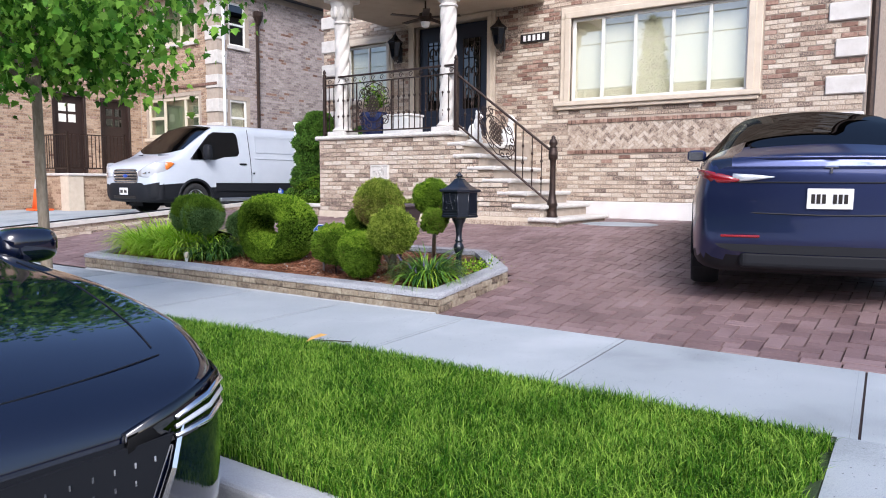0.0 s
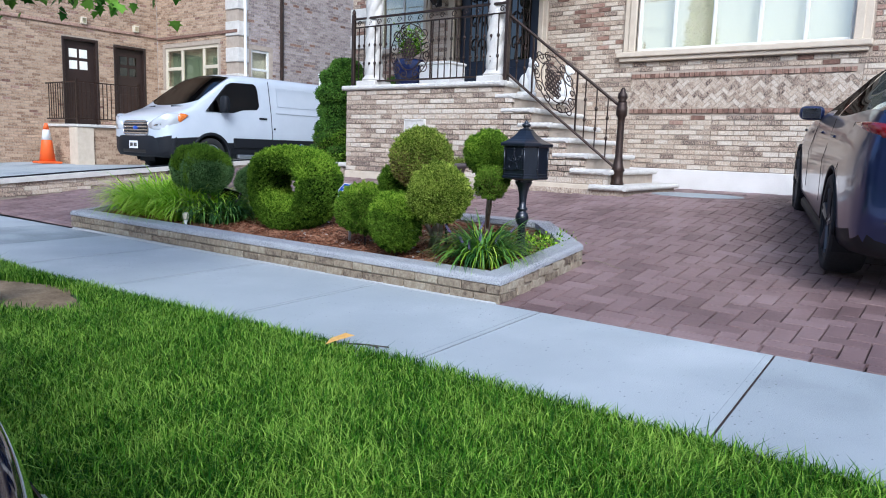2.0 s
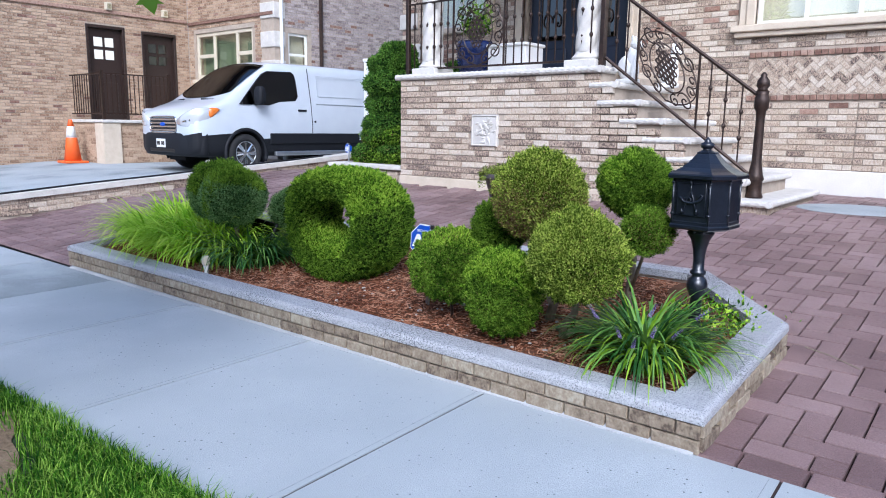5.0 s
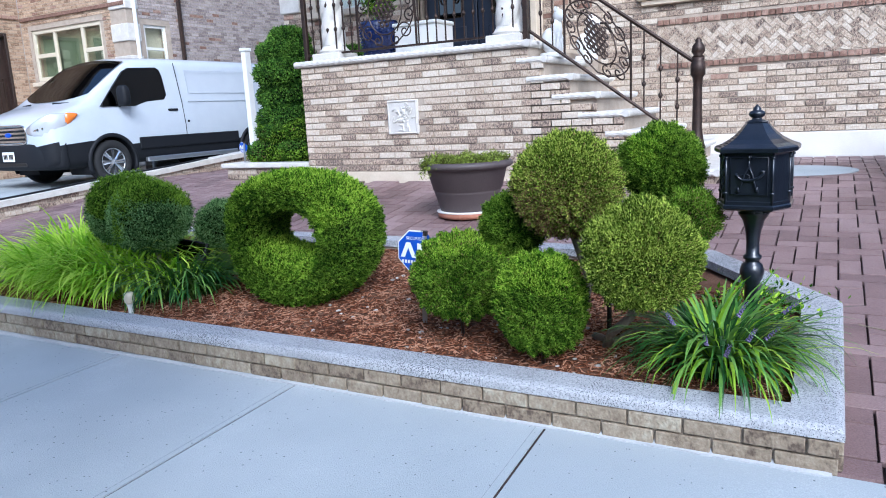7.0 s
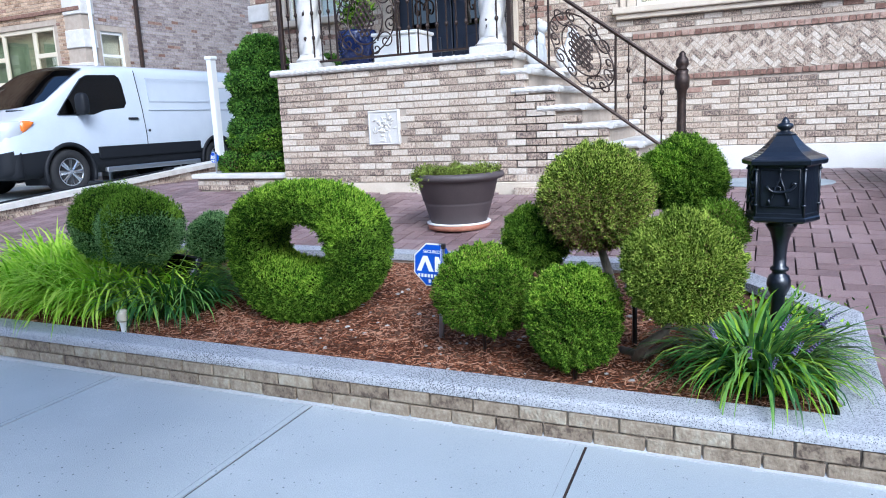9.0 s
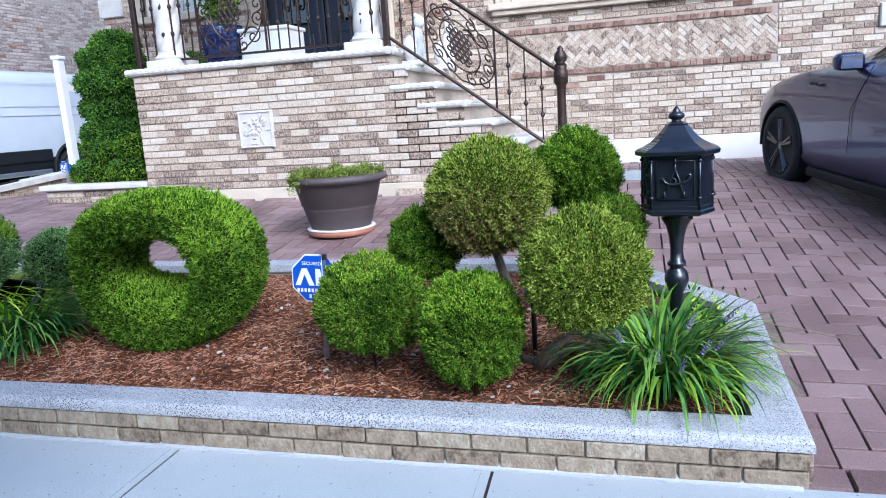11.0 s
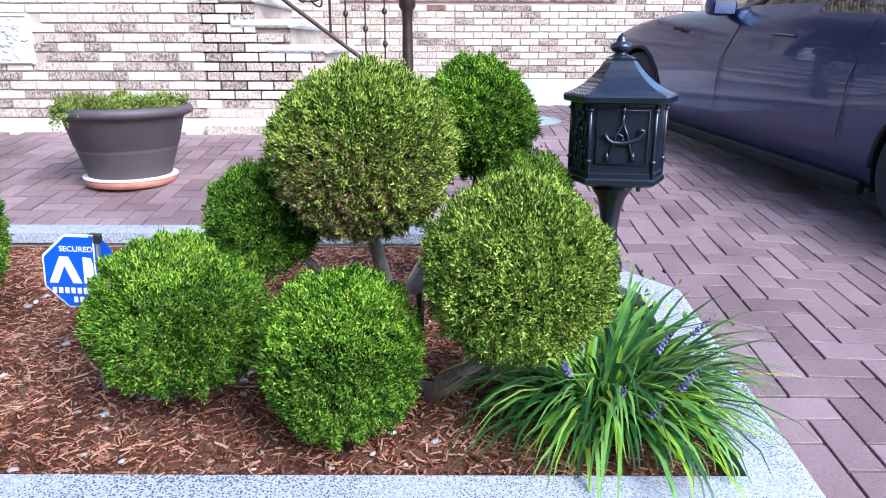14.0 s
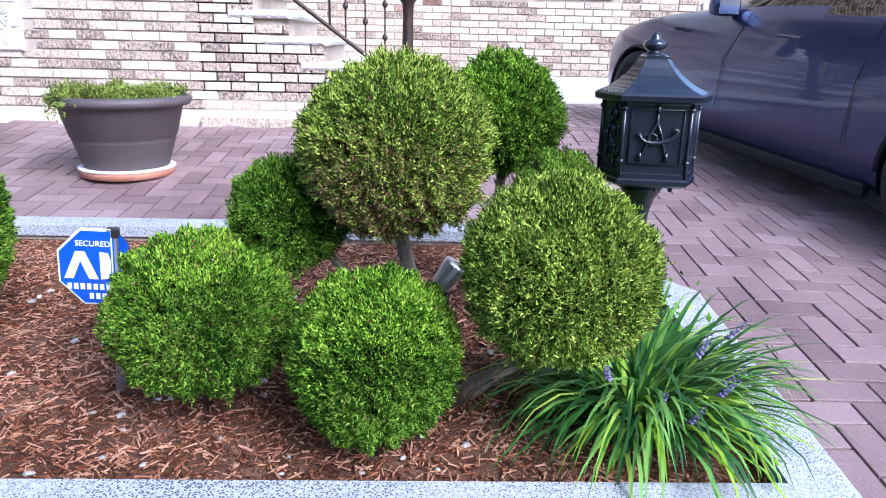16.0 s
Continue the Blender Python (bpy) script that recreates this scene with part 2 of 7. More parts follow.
M_SEDGE = surf("sunlit_grass_leaf", [(0.22, 0.44, 0.012), (0.46, 0.70, 0.04), (0.66, 0.82, 0.13)], 6, 0.5, 0, 0, 20, vary=0.22, spec=0.1, through_light=0.45)
M_LAVENDER = surf("lavender_bloom", [(0.08, 0.06, 0.16), (0.20, 0.16, 0.30)], 40, 0.8, 0, 0, 60, vary=0.2)
M_MAPLE = surf("maple_leaf", [(0.025, 0.09, 0.006), (0.085, 0.22, 0.02), (0.21, 0.40, 0.05)], 3, 0.5, 0, 0, 20, vary=0.3, spec=0.12, through_light=0.35)
M_ROOF = surf("slate_roof", [(0.03, 0.03, 0.035), (0.07, 0.07, 0.08)], 6, 0.8, 0, 0.4, 60)
M_WALLNB = surf("buff_brick", [(0.19, 0.115, 0.072), (0.38, 0.27, 0.18), (0.48, 0.36, 0.25)], 26, 0.9, 0, 0.5, 70, vary=0.14)
M_WALLNB_GREY = surf("grey_brick", [(0.19, 0.155, 0.145), (0.34, 0.29, 0.27), (0.45, 0.39, 0.365)], 22, 0.9, 0, 0.5, 70, vary=0.15)

# ---- mesh helpers ----


def mesh_ob(name, verts, faces, material, parent=None, label="", smooth=False):
    me = bpy.data.meshes.new(name)
    me.from_pydata(np.asarray(verts, float).tolist(), [], faces.tolist() if hasattr(faces, "tolist") else faces)
    me.materials.append(material)
    if smooth:
        me.polygons.foreach_set("use_smooth", [True] * len(me.polygons))
    me.update()
    ob = new(name, me)
    if parent:
        ob.parent = parent
    if label:
        ob["label"] = label
    return ob


def part(name, bm, material, parent=None, label="", smooth=False):
    me = bpy.data.meshes.new(name)
    bm.to_mesh(me)
    bm.free()
    me.materials.append(material)
    if smooth:
        me.polygons.foreach_set("use_smooth", [True] * len(me.polygons))
    ob = new(name, me)
    if parent:
        ob.parent = parent
    if label:
        ob["label"] = label
    return ob


def group_at(name, m, label, category, group="", kind=""):
    e = new(name)
    e.matrix_world = m
    e.empty_display_size = 0.1
    return tagged(e, label, category, group, kind)


def add_box(bm, lo, hi, bevel=0.0, segs=1):
    r = bmesh.ops.create_cube(bm, size=1.0)
    c = [(a + b) / 2 for a, b in zip(lo, hi)]
    s = [max(1e-4, b - a) for a, b in zip(lo, hi)]
    for v in r["verts"]:
        v.co = Vector([v.co[i] * s[i] + c[i] for i in range(3)])
    if bevel:
        bmesh.ops.bevel(bm, geom=list({e for v in r["verts"] for e in v.link_edges}), offset=bevel, segments=segs, affect="EDGES", profile=0.5)


def box(lo, hi, bevel=0.0, segs=1):
    bm = bmesh.new()
    add_box(bm, lo, hi, bevel, segs)
    return bm


def add_lathe(bm, prof, centre=(0, 0, 0), n=24, sq=False):
    """Turns (radius, z) pairs round the z axis; closed at both ends."""
    cx, cy, cz = centre
    rings = []
    for r, z in prof:
        ring = []
        for i in range(n):
            a = 2 * math.pi * i / n + (math.pi / 4 if sq else 0)
            ring.append(bm.verts.new((cx + r * math.cos(a), cy + r * math.sin(a), cz + z)))
        rings.append(ring)
    for a, b in zip(rings, rings[1:]):
        for i in range(n):
            j = (i + 1) % n
            bm.faces.new((a[i], a[j], b[j], b[i]))
    bm.faces.new(list(reversed(rings[0])))
    bm.faces.new(rings[-1])


def lathe(prof, centre=(0, 0, 0), n=24, sq=False):
    bm = bmesh.new()
    add_lathe(bm, prof, centre, n, sq)
    return bm


def add_tube(bm, pts, r, n=6, close=False):
    """A round bar along the points; r is one radius or a list."""
    pts = [Vector(p) for p in pts]
    rs = [float(q) for q in r] if isinstance(r, (list, tuple)) else [float(r)] * len(pts)
    rings, up = [], None
    for i, p in enumerate(pts):
        d = (pts[min(i + 1, len(pts) - 1)] - pts[max(i - 1, 0)]).normalized()
        if up is None:
            up = d.orthogonal().normalized()
        up = (up - d * up.dot(d))
        up = up.normalized() if up.length > 1e-6 else d.orthogonal().normalized()
        side = d.cross(up)
        rings.append([bm.verts.new(p + rs[i] * (math.cos(2 * math.pi * k / n) * up + math.sin(2 * math.pi * k / n) * side)) for k in range(n)])
    for a, b in zip(rings, rings[1:]):
        for k in range(n):
            j = (k + 1) % n
            bm.faces.new((a[k], a[j], b[j], b[k]))
    bm.faces.new(list(reversed(rings[0])))
    bm.faces.new(rings[-1])


def tube(pts, r, n=6):
    bm = bmesh.new()
    add_tube(bm, pts, r, n)
    return bm


def prism(poly, z0, z1):
    """An upright prism over a plan polygon; z0 and z1 are numbers or functions of (x, y)."""
    f0 = z0 if callable(z0) else (lambda x, y: z0)
    f1 = z1 if callable(z1) else (lambda x, y: z1)
    bm = bmesh.new()
    a = [bm.verts.new((x, y, f0(x, y))) for x, y in poly]
    b = [bm.verts.new((x, y, f1(x, y))) for x, y in poly]
    bm.faces.new(list(reversed(a)))
    bm.faces.new(b)
    for i in range(len(poly)):
        j = (i + 1) % len(poly)
        bm.faces.new((a[i], a[j], b[j], b[i]))
    bmesh.ops.recalc_face_normals(bm, faces=bm.faces)
    return bm


def ground_z(x, y):
    """Height of the walked surface: level pavement, a drive that climbs steeply to the stairs and gently beside them."""
    if y <= 0:
        return -0.021
    steep = min(0.1116 * y - 0.021, 0.47)
    gentle = min(0.0735 * y - 0.021, 0.47)
    f = max(0.0, min(1.0, (x - 0.2) / 1.3))
    f = f * f * (3 - 2 * f)
    return steep + (gentle - steep) * f


rng = np.random.default_rng(7)

# ---- ground ----
tagged(part("ground", box((-150, -150, -0.6), (150, 150, -0.2)), M_ASPHALT), "dark grey asphalt street reaching into the distance", "road", kind="structure")
tagged(part("kerb", box((-60, -3.07, -0.35), (3.0, -2.9, -0.05), 0.025, 3), M_KERB), "pale worn concrete kerb along the street", "kerb", kind="structure")
tagged(part("driveway_apron", prism([(3.0, -1.3), (8.0, -1.3), (8.0, -3.07), (3.0, -3.07)], -0.35, lambda x, y: -0.02 if y > -2 else -0.17), M_CONC), "pale concrete driveway apron crossing the verge", "pavement", kind="structure")
verge = tagged(part("verge_soil", box((-60, -2.905, -0.4), (2.995, -1.3, -0.055)), M_TURF), "earth under the grass verge", "ground", kind="structure")



def pave_z(x):
    """The pavement falls gently along the street."""
    return -0.024 + 0.005 * max(-12.0, min(x, 0.0))


def verge_y(x):
    """Line between pavement and grass, drawn back towards the street tree."""
    return -1.30 - 0.078 * max(0.0, min(1.8, -x - 0.2))


cuts = [-60, -40, -30, -22, -18, -14.6, -12.1, -10.85, -9.6, -8.36, -7.12, -5.88, -4.64, -3.47, -2.23, -0.99, 0.29, 1.59, 3.02, 4.3, 5.6, 12]
pavement = tagged(mesh_ob("pavement", [q for x in cuts for q in ((x, verge_y(x) - 0.01, pave_z(x) - 0.005), (x, -0.005, pave_z(x) - 0.005))], [(2 * k, 2 * k + 2, 2 * k + 3, 2 * k + 1) for k in range(len(cuts) - 1)], M_JOINT), "pale blue-grey concrete pavement slabs with dark joints", "pavement", kind="structure")
for a, b in zip(cuts, cuts[1:]):
    part("slab", prism([(a + 0.066, verge_y(a)), (b + 0.054, verge_y(b)), (b - 0.006, -0.006), (a + 0.006, -0.006)], -0.1, lambda x, y: pave_z(x)), M_CONC, pavement)
    part("tooled_line", prism([(b + 0.022, -1.29), (b + 0.0238, -1.29), (b - 0.0362, -0.02), (b - 0.038, -0.02)], -0.06, lambda x, y: pave_z(x) + 0.001), M_KERBLINE, pavement)

# the drive: a ramp up to a level yard
DX = [-8.4, -4.0, 0.2, 0.4, 0.6, 0.8, 1.0, 1.2, 1.5, 9.0]
DY = [-0.004, 0.6, 1.2, 2.0, 3.0, 4.0, 4.4, 5.0, 5.8, 6.7]
drive = tagged(mesh_ob("driveway", [(x, y, ground_z(x, y) - 0.022) for y in DY for x in DX],
                       [(10 * a + b, 10 * a + b + 1, 10 * a + b + 11, 10 * a + b + 10) for a in range(9) for b in range(9)], M_JOINT), "driveway of dull red pavers sloping up to the house", "driveway", kind="structure")

# ---- planter bed ----
TOPZ = 0.143
PLANTER = [(0.0, 0.0), (0.0, 1.12), (-0.62, 1.78), (-4.85, 1.78), (-5.42, 1.12), (-5.42, 0.0)]


def inset(poly, d):
    """Moves each side of a counter-clockwise polygon inwards."""
    out = []
    k = len(poly)
    for i in range(k):
        p, q, r = Vector(poly[i - 1]), Vector(poly[i]), Vector(poly[(i + 1) % k])
        e1, e2 = (q - p).normalized(), (r - q).normalized()
        n1, n2 = Vector((-e1.y, e1.x)), Vector((-e2.y, e2.x))
        b = (n1 + n2)
        b = b / b.dot(n1)
        out.append(tuple(q + b * d))
    return out


def ring_mesh(outer, inner, zlo, zhi, slope=0.107, round_r=0.0):
    bm = bmesh.new()
    k = len(outer)
    V = [[bm.verts.new((x, y, z + slope * y)) for x, y in pl] for pl, z in ((outer, zlo), (outer, zhi), (inner, zhi), (inner, zlo))]
    for i in range(k):
        j = (i + 1) % k
        for a, b in ((0, 1), (1, 2), (2, 3), (3, 0)):
            bm.faces.new((V[a][i], V[a][j], V[b][j], V[b][i]))
    bmesh.ops.recalc_face_normals(bm, faces=bm.faces)
    if round_r:
        ed = [e for e in bm.edges if all(abs(v.co.z - zhi - slope * v.co.y) < 1e-5 for v in e.verts) and not all(v in V[2] for v in e.verts) and all(v in V[1] for v in e.verts)]
        bmesh.ops.bevel(bm, geom=ed, offset=round_r, segments=4, affect="EDGES", profile=0.5)
    return bm


ccw = PLANTER
bead_r = np.random.default_rng(8)
bead = [(x, -0.016 - 0.012 * bead_r.random()) for x in np.linspace(-5.40, -0.02, 150)]
planter = group_at("planter_wall", pose(0, 0, 0), "low brick planter wall with a grey speckled granite coping", "planter", kind="structure")
INNER = [(x - 0.036 * (x > -1), y) for x, y in inset(ccw, 0.115)]
part("coping", ring_mesh(inset(ccw, -0.012), INNER, TOPZ - 0.045, TOPZ, round_r=0.028), M_GRANITE, planter, "grey speckled granite coping", smooth=False)
part("backing", ring_mesh(inset(ccw, 0.006), inset(ccw, 0.098), -0.09, TOPZ - 0.044), M_MORTAR, planter)
tagged(part("planter_soil", prism(inset(ccw, 0.09), -0.1, lambda x, y: 0.075 + 0.107 * y), M_SOIL), "reddish bark mulch over earth in the planter", "soil", kind="structure")


part("mortar_bead", prism(bead + [(-0.02, 0.01), (-5.40, 0.01)], -0.08, lambda x, y: pave_z(x) + (0.005 if y < 0 else 0.020)), M_KERB, planter, "pale rough mortar bead along the foot")


def soil_z(x, y):
    return 0.075 + 0.107 * y


def lay_bricks(parent, p0, p1, z0, courses, bl, bh, depth, joint, material, slope=0.107):
    """Bricks laid as objects of their own along a plan line, sharing one mesh."""
    p0, p1 = Vector((*p0, 0)), Vector((*p1, 0))
    d = (p1 - p0)
    n = max(1, round(d.length / bl))
    w = d.length / n
    ang = math.degrees(math.atan2(d.y, d.x))
    me = None
    for c in range(courses):
        off = 0.5 if c % 2 else 0.0
        for i in range(n + (1 if off else 0)):
            s0, s1 = max(0, (i - off) * w), min(d.length, (i + 1 - off) * w)
            full = s1 - s0 > 0.9 * w
            mid = p0 + d.normalized() * ((s0 + s1) / 2)
            if me is None or not full:
                bm = box((-(s1 - s0) / 2 + joint / 2, -0.012, 0), ((s1 - s0) / 2 - joint / 2, depth, bh - joint), 0.004)
                ob = part("brick", bm, material, parent)
                if full:
                    me = ob.data
            else:
                ob = new("brick", me)
                ob.parent = parent
            zz = z0 + c * bh + slope * mid.y
            ob.matrix_basis = pose(mid.x, mid.y, zz, 0, 0, ang) @ Matrix.Shear("XZ", 4, (0, 0)) @ pose(0, (0.006 * rng.random() - 0.003), 0, 0, 0, 0)


# ---- our house ----
FY = 6.65          # facade plane
HX0, HX1 = -7.75, 2.40
house = group_at("brick_house", pose(0, 0, 0), "two-storey house of mottled cream and brown brick with cast stone trim", "house")


def wall_with_holes(name, x0, x1, z0, z1, y, thick, holes, material, parent, axis="y", label=""):
    """A wall slab on a plane of constant y (or x), with real openings."""
    xs = sorted({x0, x1, *[v for h in holes for v in h[:2]]})
    zs = sorted({z0, z1, *[v for h in holes for v in h[2:]]})
    bm = bmesh.new()
    for a, b in zip(xs, xs[1:]):
        for c, d in zip(zs, zs[1:]):
            mx, mz = (a + b) / 2, (c + d) / 2
            if any(h[0] < mx < h[1] and h[2] < mz < h[3] for h in holes):
                continue
            lo, hi = ((a, y, c), (b, y + thick, d)) if axis == "y" else ((y - thick, a, c), (y, b, d))
            add_box(bm, lo, hi)
    bmesh.ops.remove_doubles(bm, verts=bm.verts, dist=1e-4)
    seen = {}
    for f in bm.faces:
        key = tuple(round(v, 3) for v in f.calc_center_median())
        seen.setdefault(key, []).append(f)
    bmesh.ops.delete(bm, geom=[f for fs in seen.values() if len(fs) > 1 for f in fs], context="FACES")
    return part(name, bm, material, parent, label)


def brick_field(name, x0, x1, z0, z1, plane, holes, material, parent, axis="y", bl=0.203, bh=0.0675, joint=0.010, proud=0.010, dark=None, dark_p=0.0, skip=None):
    """Running-bond bricks on a wall, each with its own edges, joined into one part (two with dark ones)."""
    sets = {0: ([], []), 1: ([], [])}
    rows = int((z1 - z0) / bh)
    for r in range(rows):
        z = z0 + r * bh
        off = (r % 2) * bl / 2
        s = x0 - off
        while s < x1:
            a, b = max(s, x0) + joint / 2, min(s + bl, x1) - joint / 2
            s += bl
            if b - a < 0.02:
                continue
            c, d = z + joint / 2, z + bh - joint / 2
            spans = [(a, b)]
            for h in holes:
                if d > h[2] + 0.01 and c < h[3] - 0.01:
                    out = []
                    for p, q in spans:
                        if q <= h[0] or p >= h[1]:
                            out.append((p, q))
                        else:
                            if h[0] - p > 0.03:
                                out.append((p, h[0] - joint / 2))
                            if q - h[1] > 0.03:
                                out.append((h[1] + joint / 2, q))
                    spans = out
            for p, q in spans:
                if skip and skip((p + q) / 2, (c + d) / 2):
                    continue
                k = 1 if dark is not None and rng.random() < (dark_p(0.5 * (p + q), z) if callable(dark_p) else dark_p) else 0
                V, F = sets[k]
                o = proud + rng.uniform(-0.003, 0.003)
                e = 0.004
                base = len(V)
                for (u, w, t) in ((p, c, 0), (q, c, 0), (q, d, 0), (p, d, 0), (p + e, c + e, o), (q - e, c + e, o), (q - e, d - e, o), (p + e, d - e, o)):
                    V.append((u, plane - t, w) if axis == "y" else (plane + t, u, w))
                quads = [(4, 5, 6, 7), (0, 1, 5, 4), (1, 2, 6, 5), (2, 3, 7, 6), (3, 0, 4, 7)]
                F.extend([tuple(base + i for i in f) for f in quads])
    obs = []
    for k, mat in ((0, material), (1, dark)):
        if sets[k][0]:
            ob = mesh_ob(name if k == 0 else name + "_dark", sets[k][0], sets[k][1], mat, parent)
            ob["kind"] = "stuff"
            obs.append(ob)
    return obs


WIN = (-1.93, 0.90, 2.44, 3.82)
WIN2 = (-7.05, -5.95, 2.75, 3.86)
DOOR = (-5.26, -3.58, 1.84, 4.06)
wall_with_holes("front_wall", HX0, HX1, 0.3, 7.2, FY + 0.012, 0.3, [WIN, WIN2, DOOR], M_MORTAR, house)
wall_with_holes("side_wall", FY + 0.312, 15.0, 0.3, 7.2, HX1, 0.3, [], M_BRICK, house, axis="x")
wall_with_holes("side_wall", FY + 0.312, 15.0, 0.3, 7.2, HX0 + 0.3, 0.3, [], M_BRICK, house, axis="x")
part("back_wall", box((HX0, 15.0, 0.3), (HX1, 15.3, 7.2)), M_BRICK, house)
part("roof", prism([(HX0 - 0.3, FY - 0.3), (HX1 + 0.3, FY - 0.3), (HX1 + 0.3, 15.5), (HX0 - 0.3, 15.5)], 7.2, lambda x, y: 7.3 + 0.25 * min(y - FY + 0.3, 15.5 - y)), M_ROOF, house)
part("plinth", box((HX0, FY - 0.03, 0.3), (HX1, FY + 0.01, 0.745), 0.008), M_WHITE_BASE, house, "painted off-white base course")

PANEL = (-1.97, 1.04, 1.55, 2.12)
TRIM = (-2.16, 1.09, 2.34, 4.02)
PORCH_BLOCK = (-5.55, -2.68, 0.0, 1.82)

# ---- house front: windows, door, trim ----


def window(parent, x0, x1, z0, z1, y, mullions, frame_mat, pane_mat, back_mat, depth=0.09, bar=0.045, axis="y", flip=1, name="window", cross=None):
    """A window set into a wall opening: frame bars, panes and a curtain behind."""
    w = part(name, bmesh.new(), frame_mat, parent)

    def bx(a, b, c, d, e, f):
        """a..b across, c..d in depth from the wall face, e..f up."""
        if axis == "y":
            return box((a, y + c, e), (b, y + d, f), 0.006)
        return box((y - d, a, e), (y - c, b, f), 0.006)
    part("frame", bx(x0, x0 + bar, 0.03, depth, z0, z1), frame_mat, w)
    part("frame", bx(x1 - bar, x1, 0.03, depth, z0, z1), frame_mat, w)
    part("frame", bx(x0 + bar, x1 - bar, 0.03, depth, z0, z0 + bar), frame_mat, w)
    part("frame", bx(x0 + bar, x1 - bar, 0.03, depth, z1 - bar, z1), frame_mat, w)
    edges = [x0 + bar, *mullions, x1 - bar]
    for m in mullions:
        part("mullion", bx(m - bar / 2, m + bar / 2, 0.032, depth - 0.002, z0 + bar, z1 - bar), frame_mat, w)
    if cross:
        for (a, b, z) in cross:
            part("rail", bx(a, b, 0.034, depth - 0.004, z - bar / 2, z + bar / 2), frame_mat, w)
    for a, b in zip(edges, edges[1:]):
        part("pane", bx(a, b, 0.055, 0.061, z0 + bar, z1 - bar), pane_mat, w).visible_shadow = False
    if axis == "y":
        part("curtain", box((x0, y + 0.2, z0), (x1, y + 0.21, z1)), back_mat, w)
    else:
        part("curtain", box((y - 0.21, x0, z0), (y - 0.2, x1, z1)), back_mat, w)
    return w


mul = [-1.93 + 2.83 * f for f in (0.19, 0.385, 0.60, 0.80)]
window(house, *WIN, FY + 0.012, mul, M_FRAME, M_GLASS, M_CURTAIN, bar=0.05)
window(house, *WIN2, FY + 0.012, [-6.5], M_FRAME, M_GLASS, M_CURTAIN)


def moulding(parent, x0, x1, z0, z1, w, y, mat, name="window_trim"):
    """A stepped cast stone surround round an opening."""
    for d, pr in ((w, 0.035), (w * 0.55, 0.06)):
        lo, hi = w - d, w
        a0, a1, b1 = x0 - d, x1 + d, z1 + d
        part(name, box((a0, y - pr, z0), (x0 + 0.001, y + 0.02, z1), 0.008), mat, parent)
        part(name, box((x1 - 0.001, y - pr, z0), (a1, y + 0.02, z1), 0.008), mat, parent)
        part(name, box((a0, y - pr, z1), (a1, y + 0.02, b1), 0.008), mat, parent)


moulding(house, *WIN, 0.19, FY, M_TAN)
part("window_sill", box((-2.20, FY - 0.11, 2.36), (1.12, FY + 0.02, 2.44), 0.015, 2), M_TAN, house, "tan cast stone window sill")
part("window_sill", box((-2.16, FY - 0.07, 2.30), (1.08, FY + 0.01, 2.36), 0.012, 2), M_TAN, house)
moulding(house, *WIN2, 0.14, FY, M_TAN)
part("window_sill", box((-7.22, FY - 0.09, 2.66), (-5.80, FY + 0.02, 2.75), 0.012), M_TAN, house)
moulding(house, -5.26, -3.58, 1.82, 4.06, 0.15, FY, M_TAN, "door_trim")

# double door with scrolled iron over glass
door = part("front_door", box((-5.24, FY + 0.16, 1.84), (-3.60, FY + 0.18, 4.05)), M_DOOR, house, "dark navy double door with scrolled iron grilles")
for k in range(2):
    a = -5.22 + 0.82 * k
    leaf = part("door_leaf", box((a, FY + 0.10, 1.85), (a + 0.80, FY + 0.16, 4.04), 0.008), M_DOOR, house)
    part("glass", box((a + 0.2, FY + 0.085, 2.45), (a + 0.6, FY + 0.098, 3.75), 0.004), M_DARKGLASS, leaf)
    part("lower_panel", box((a + 0.16, FY + 0.08, 1.98), (a + 0.64, FY + 0.10, 2.33), 0.012), M_DOOR, leaf)
    bm = bmesh.new()
    for q in range(4):
        add_tube(bm, [(a + 0.22 + 0.12 * q, FY + 0.075, 2.45), (a + 0.22 + 0.12 * q, FY + 0.075, 3.75)], 0.008, 5)
    for zc in (2.7, 3.1, 3.5):
        for sgn in (-1, 1):
            pts = [(a + 0.4 + sgn * (0.10 - 0.075 * t) * math.cos(5 * t) - sgn * 0.09, FY + 0.07, zc + 0.16 * (1 - 0.7 * t) * math.sin(5 * t)) for t in np.linspace(0, 1.6, 22)]
            add_tube(bm, pts, 0.008, 5)
    part("grille", bm, M_BRONZE, leaf, "scrolled bronze iron grille")
    part("handle", tube([(a + (0.74 if k == 0 else 0.06), FY + 0.04, z) for z in (2.75, 2.95, 3.15)], 0.013, 8), M_BRONZE, leaf)

# corner quoins and belt panel
for i in range(12):
    z = 0.78 + 0.50 * i
    w = 0.46 if i % 2 else 0.36
    part("quoin", box((HX1 - w, FY - 0.035, z + 0.02), (HX1 + 0.03, FY + 0.05, z + 0.27), 0.012), M_STONE, house, "off-white cast stone quoin")
    part("quoin", box((HX0 - 0.03, FY - 0.035, z + 0.02), (HX0 + w, FY + 0.05, z + 0.27), 0.012), M_STONE, house)
part("downpipe", tube([(HX1 + 0.09, FY + 0.1, 0.5), (HX1 + 0.09, FY + 0.1, 7.1)], 0.05, 8), M_BRONZE, house, "dark brown downpipe")

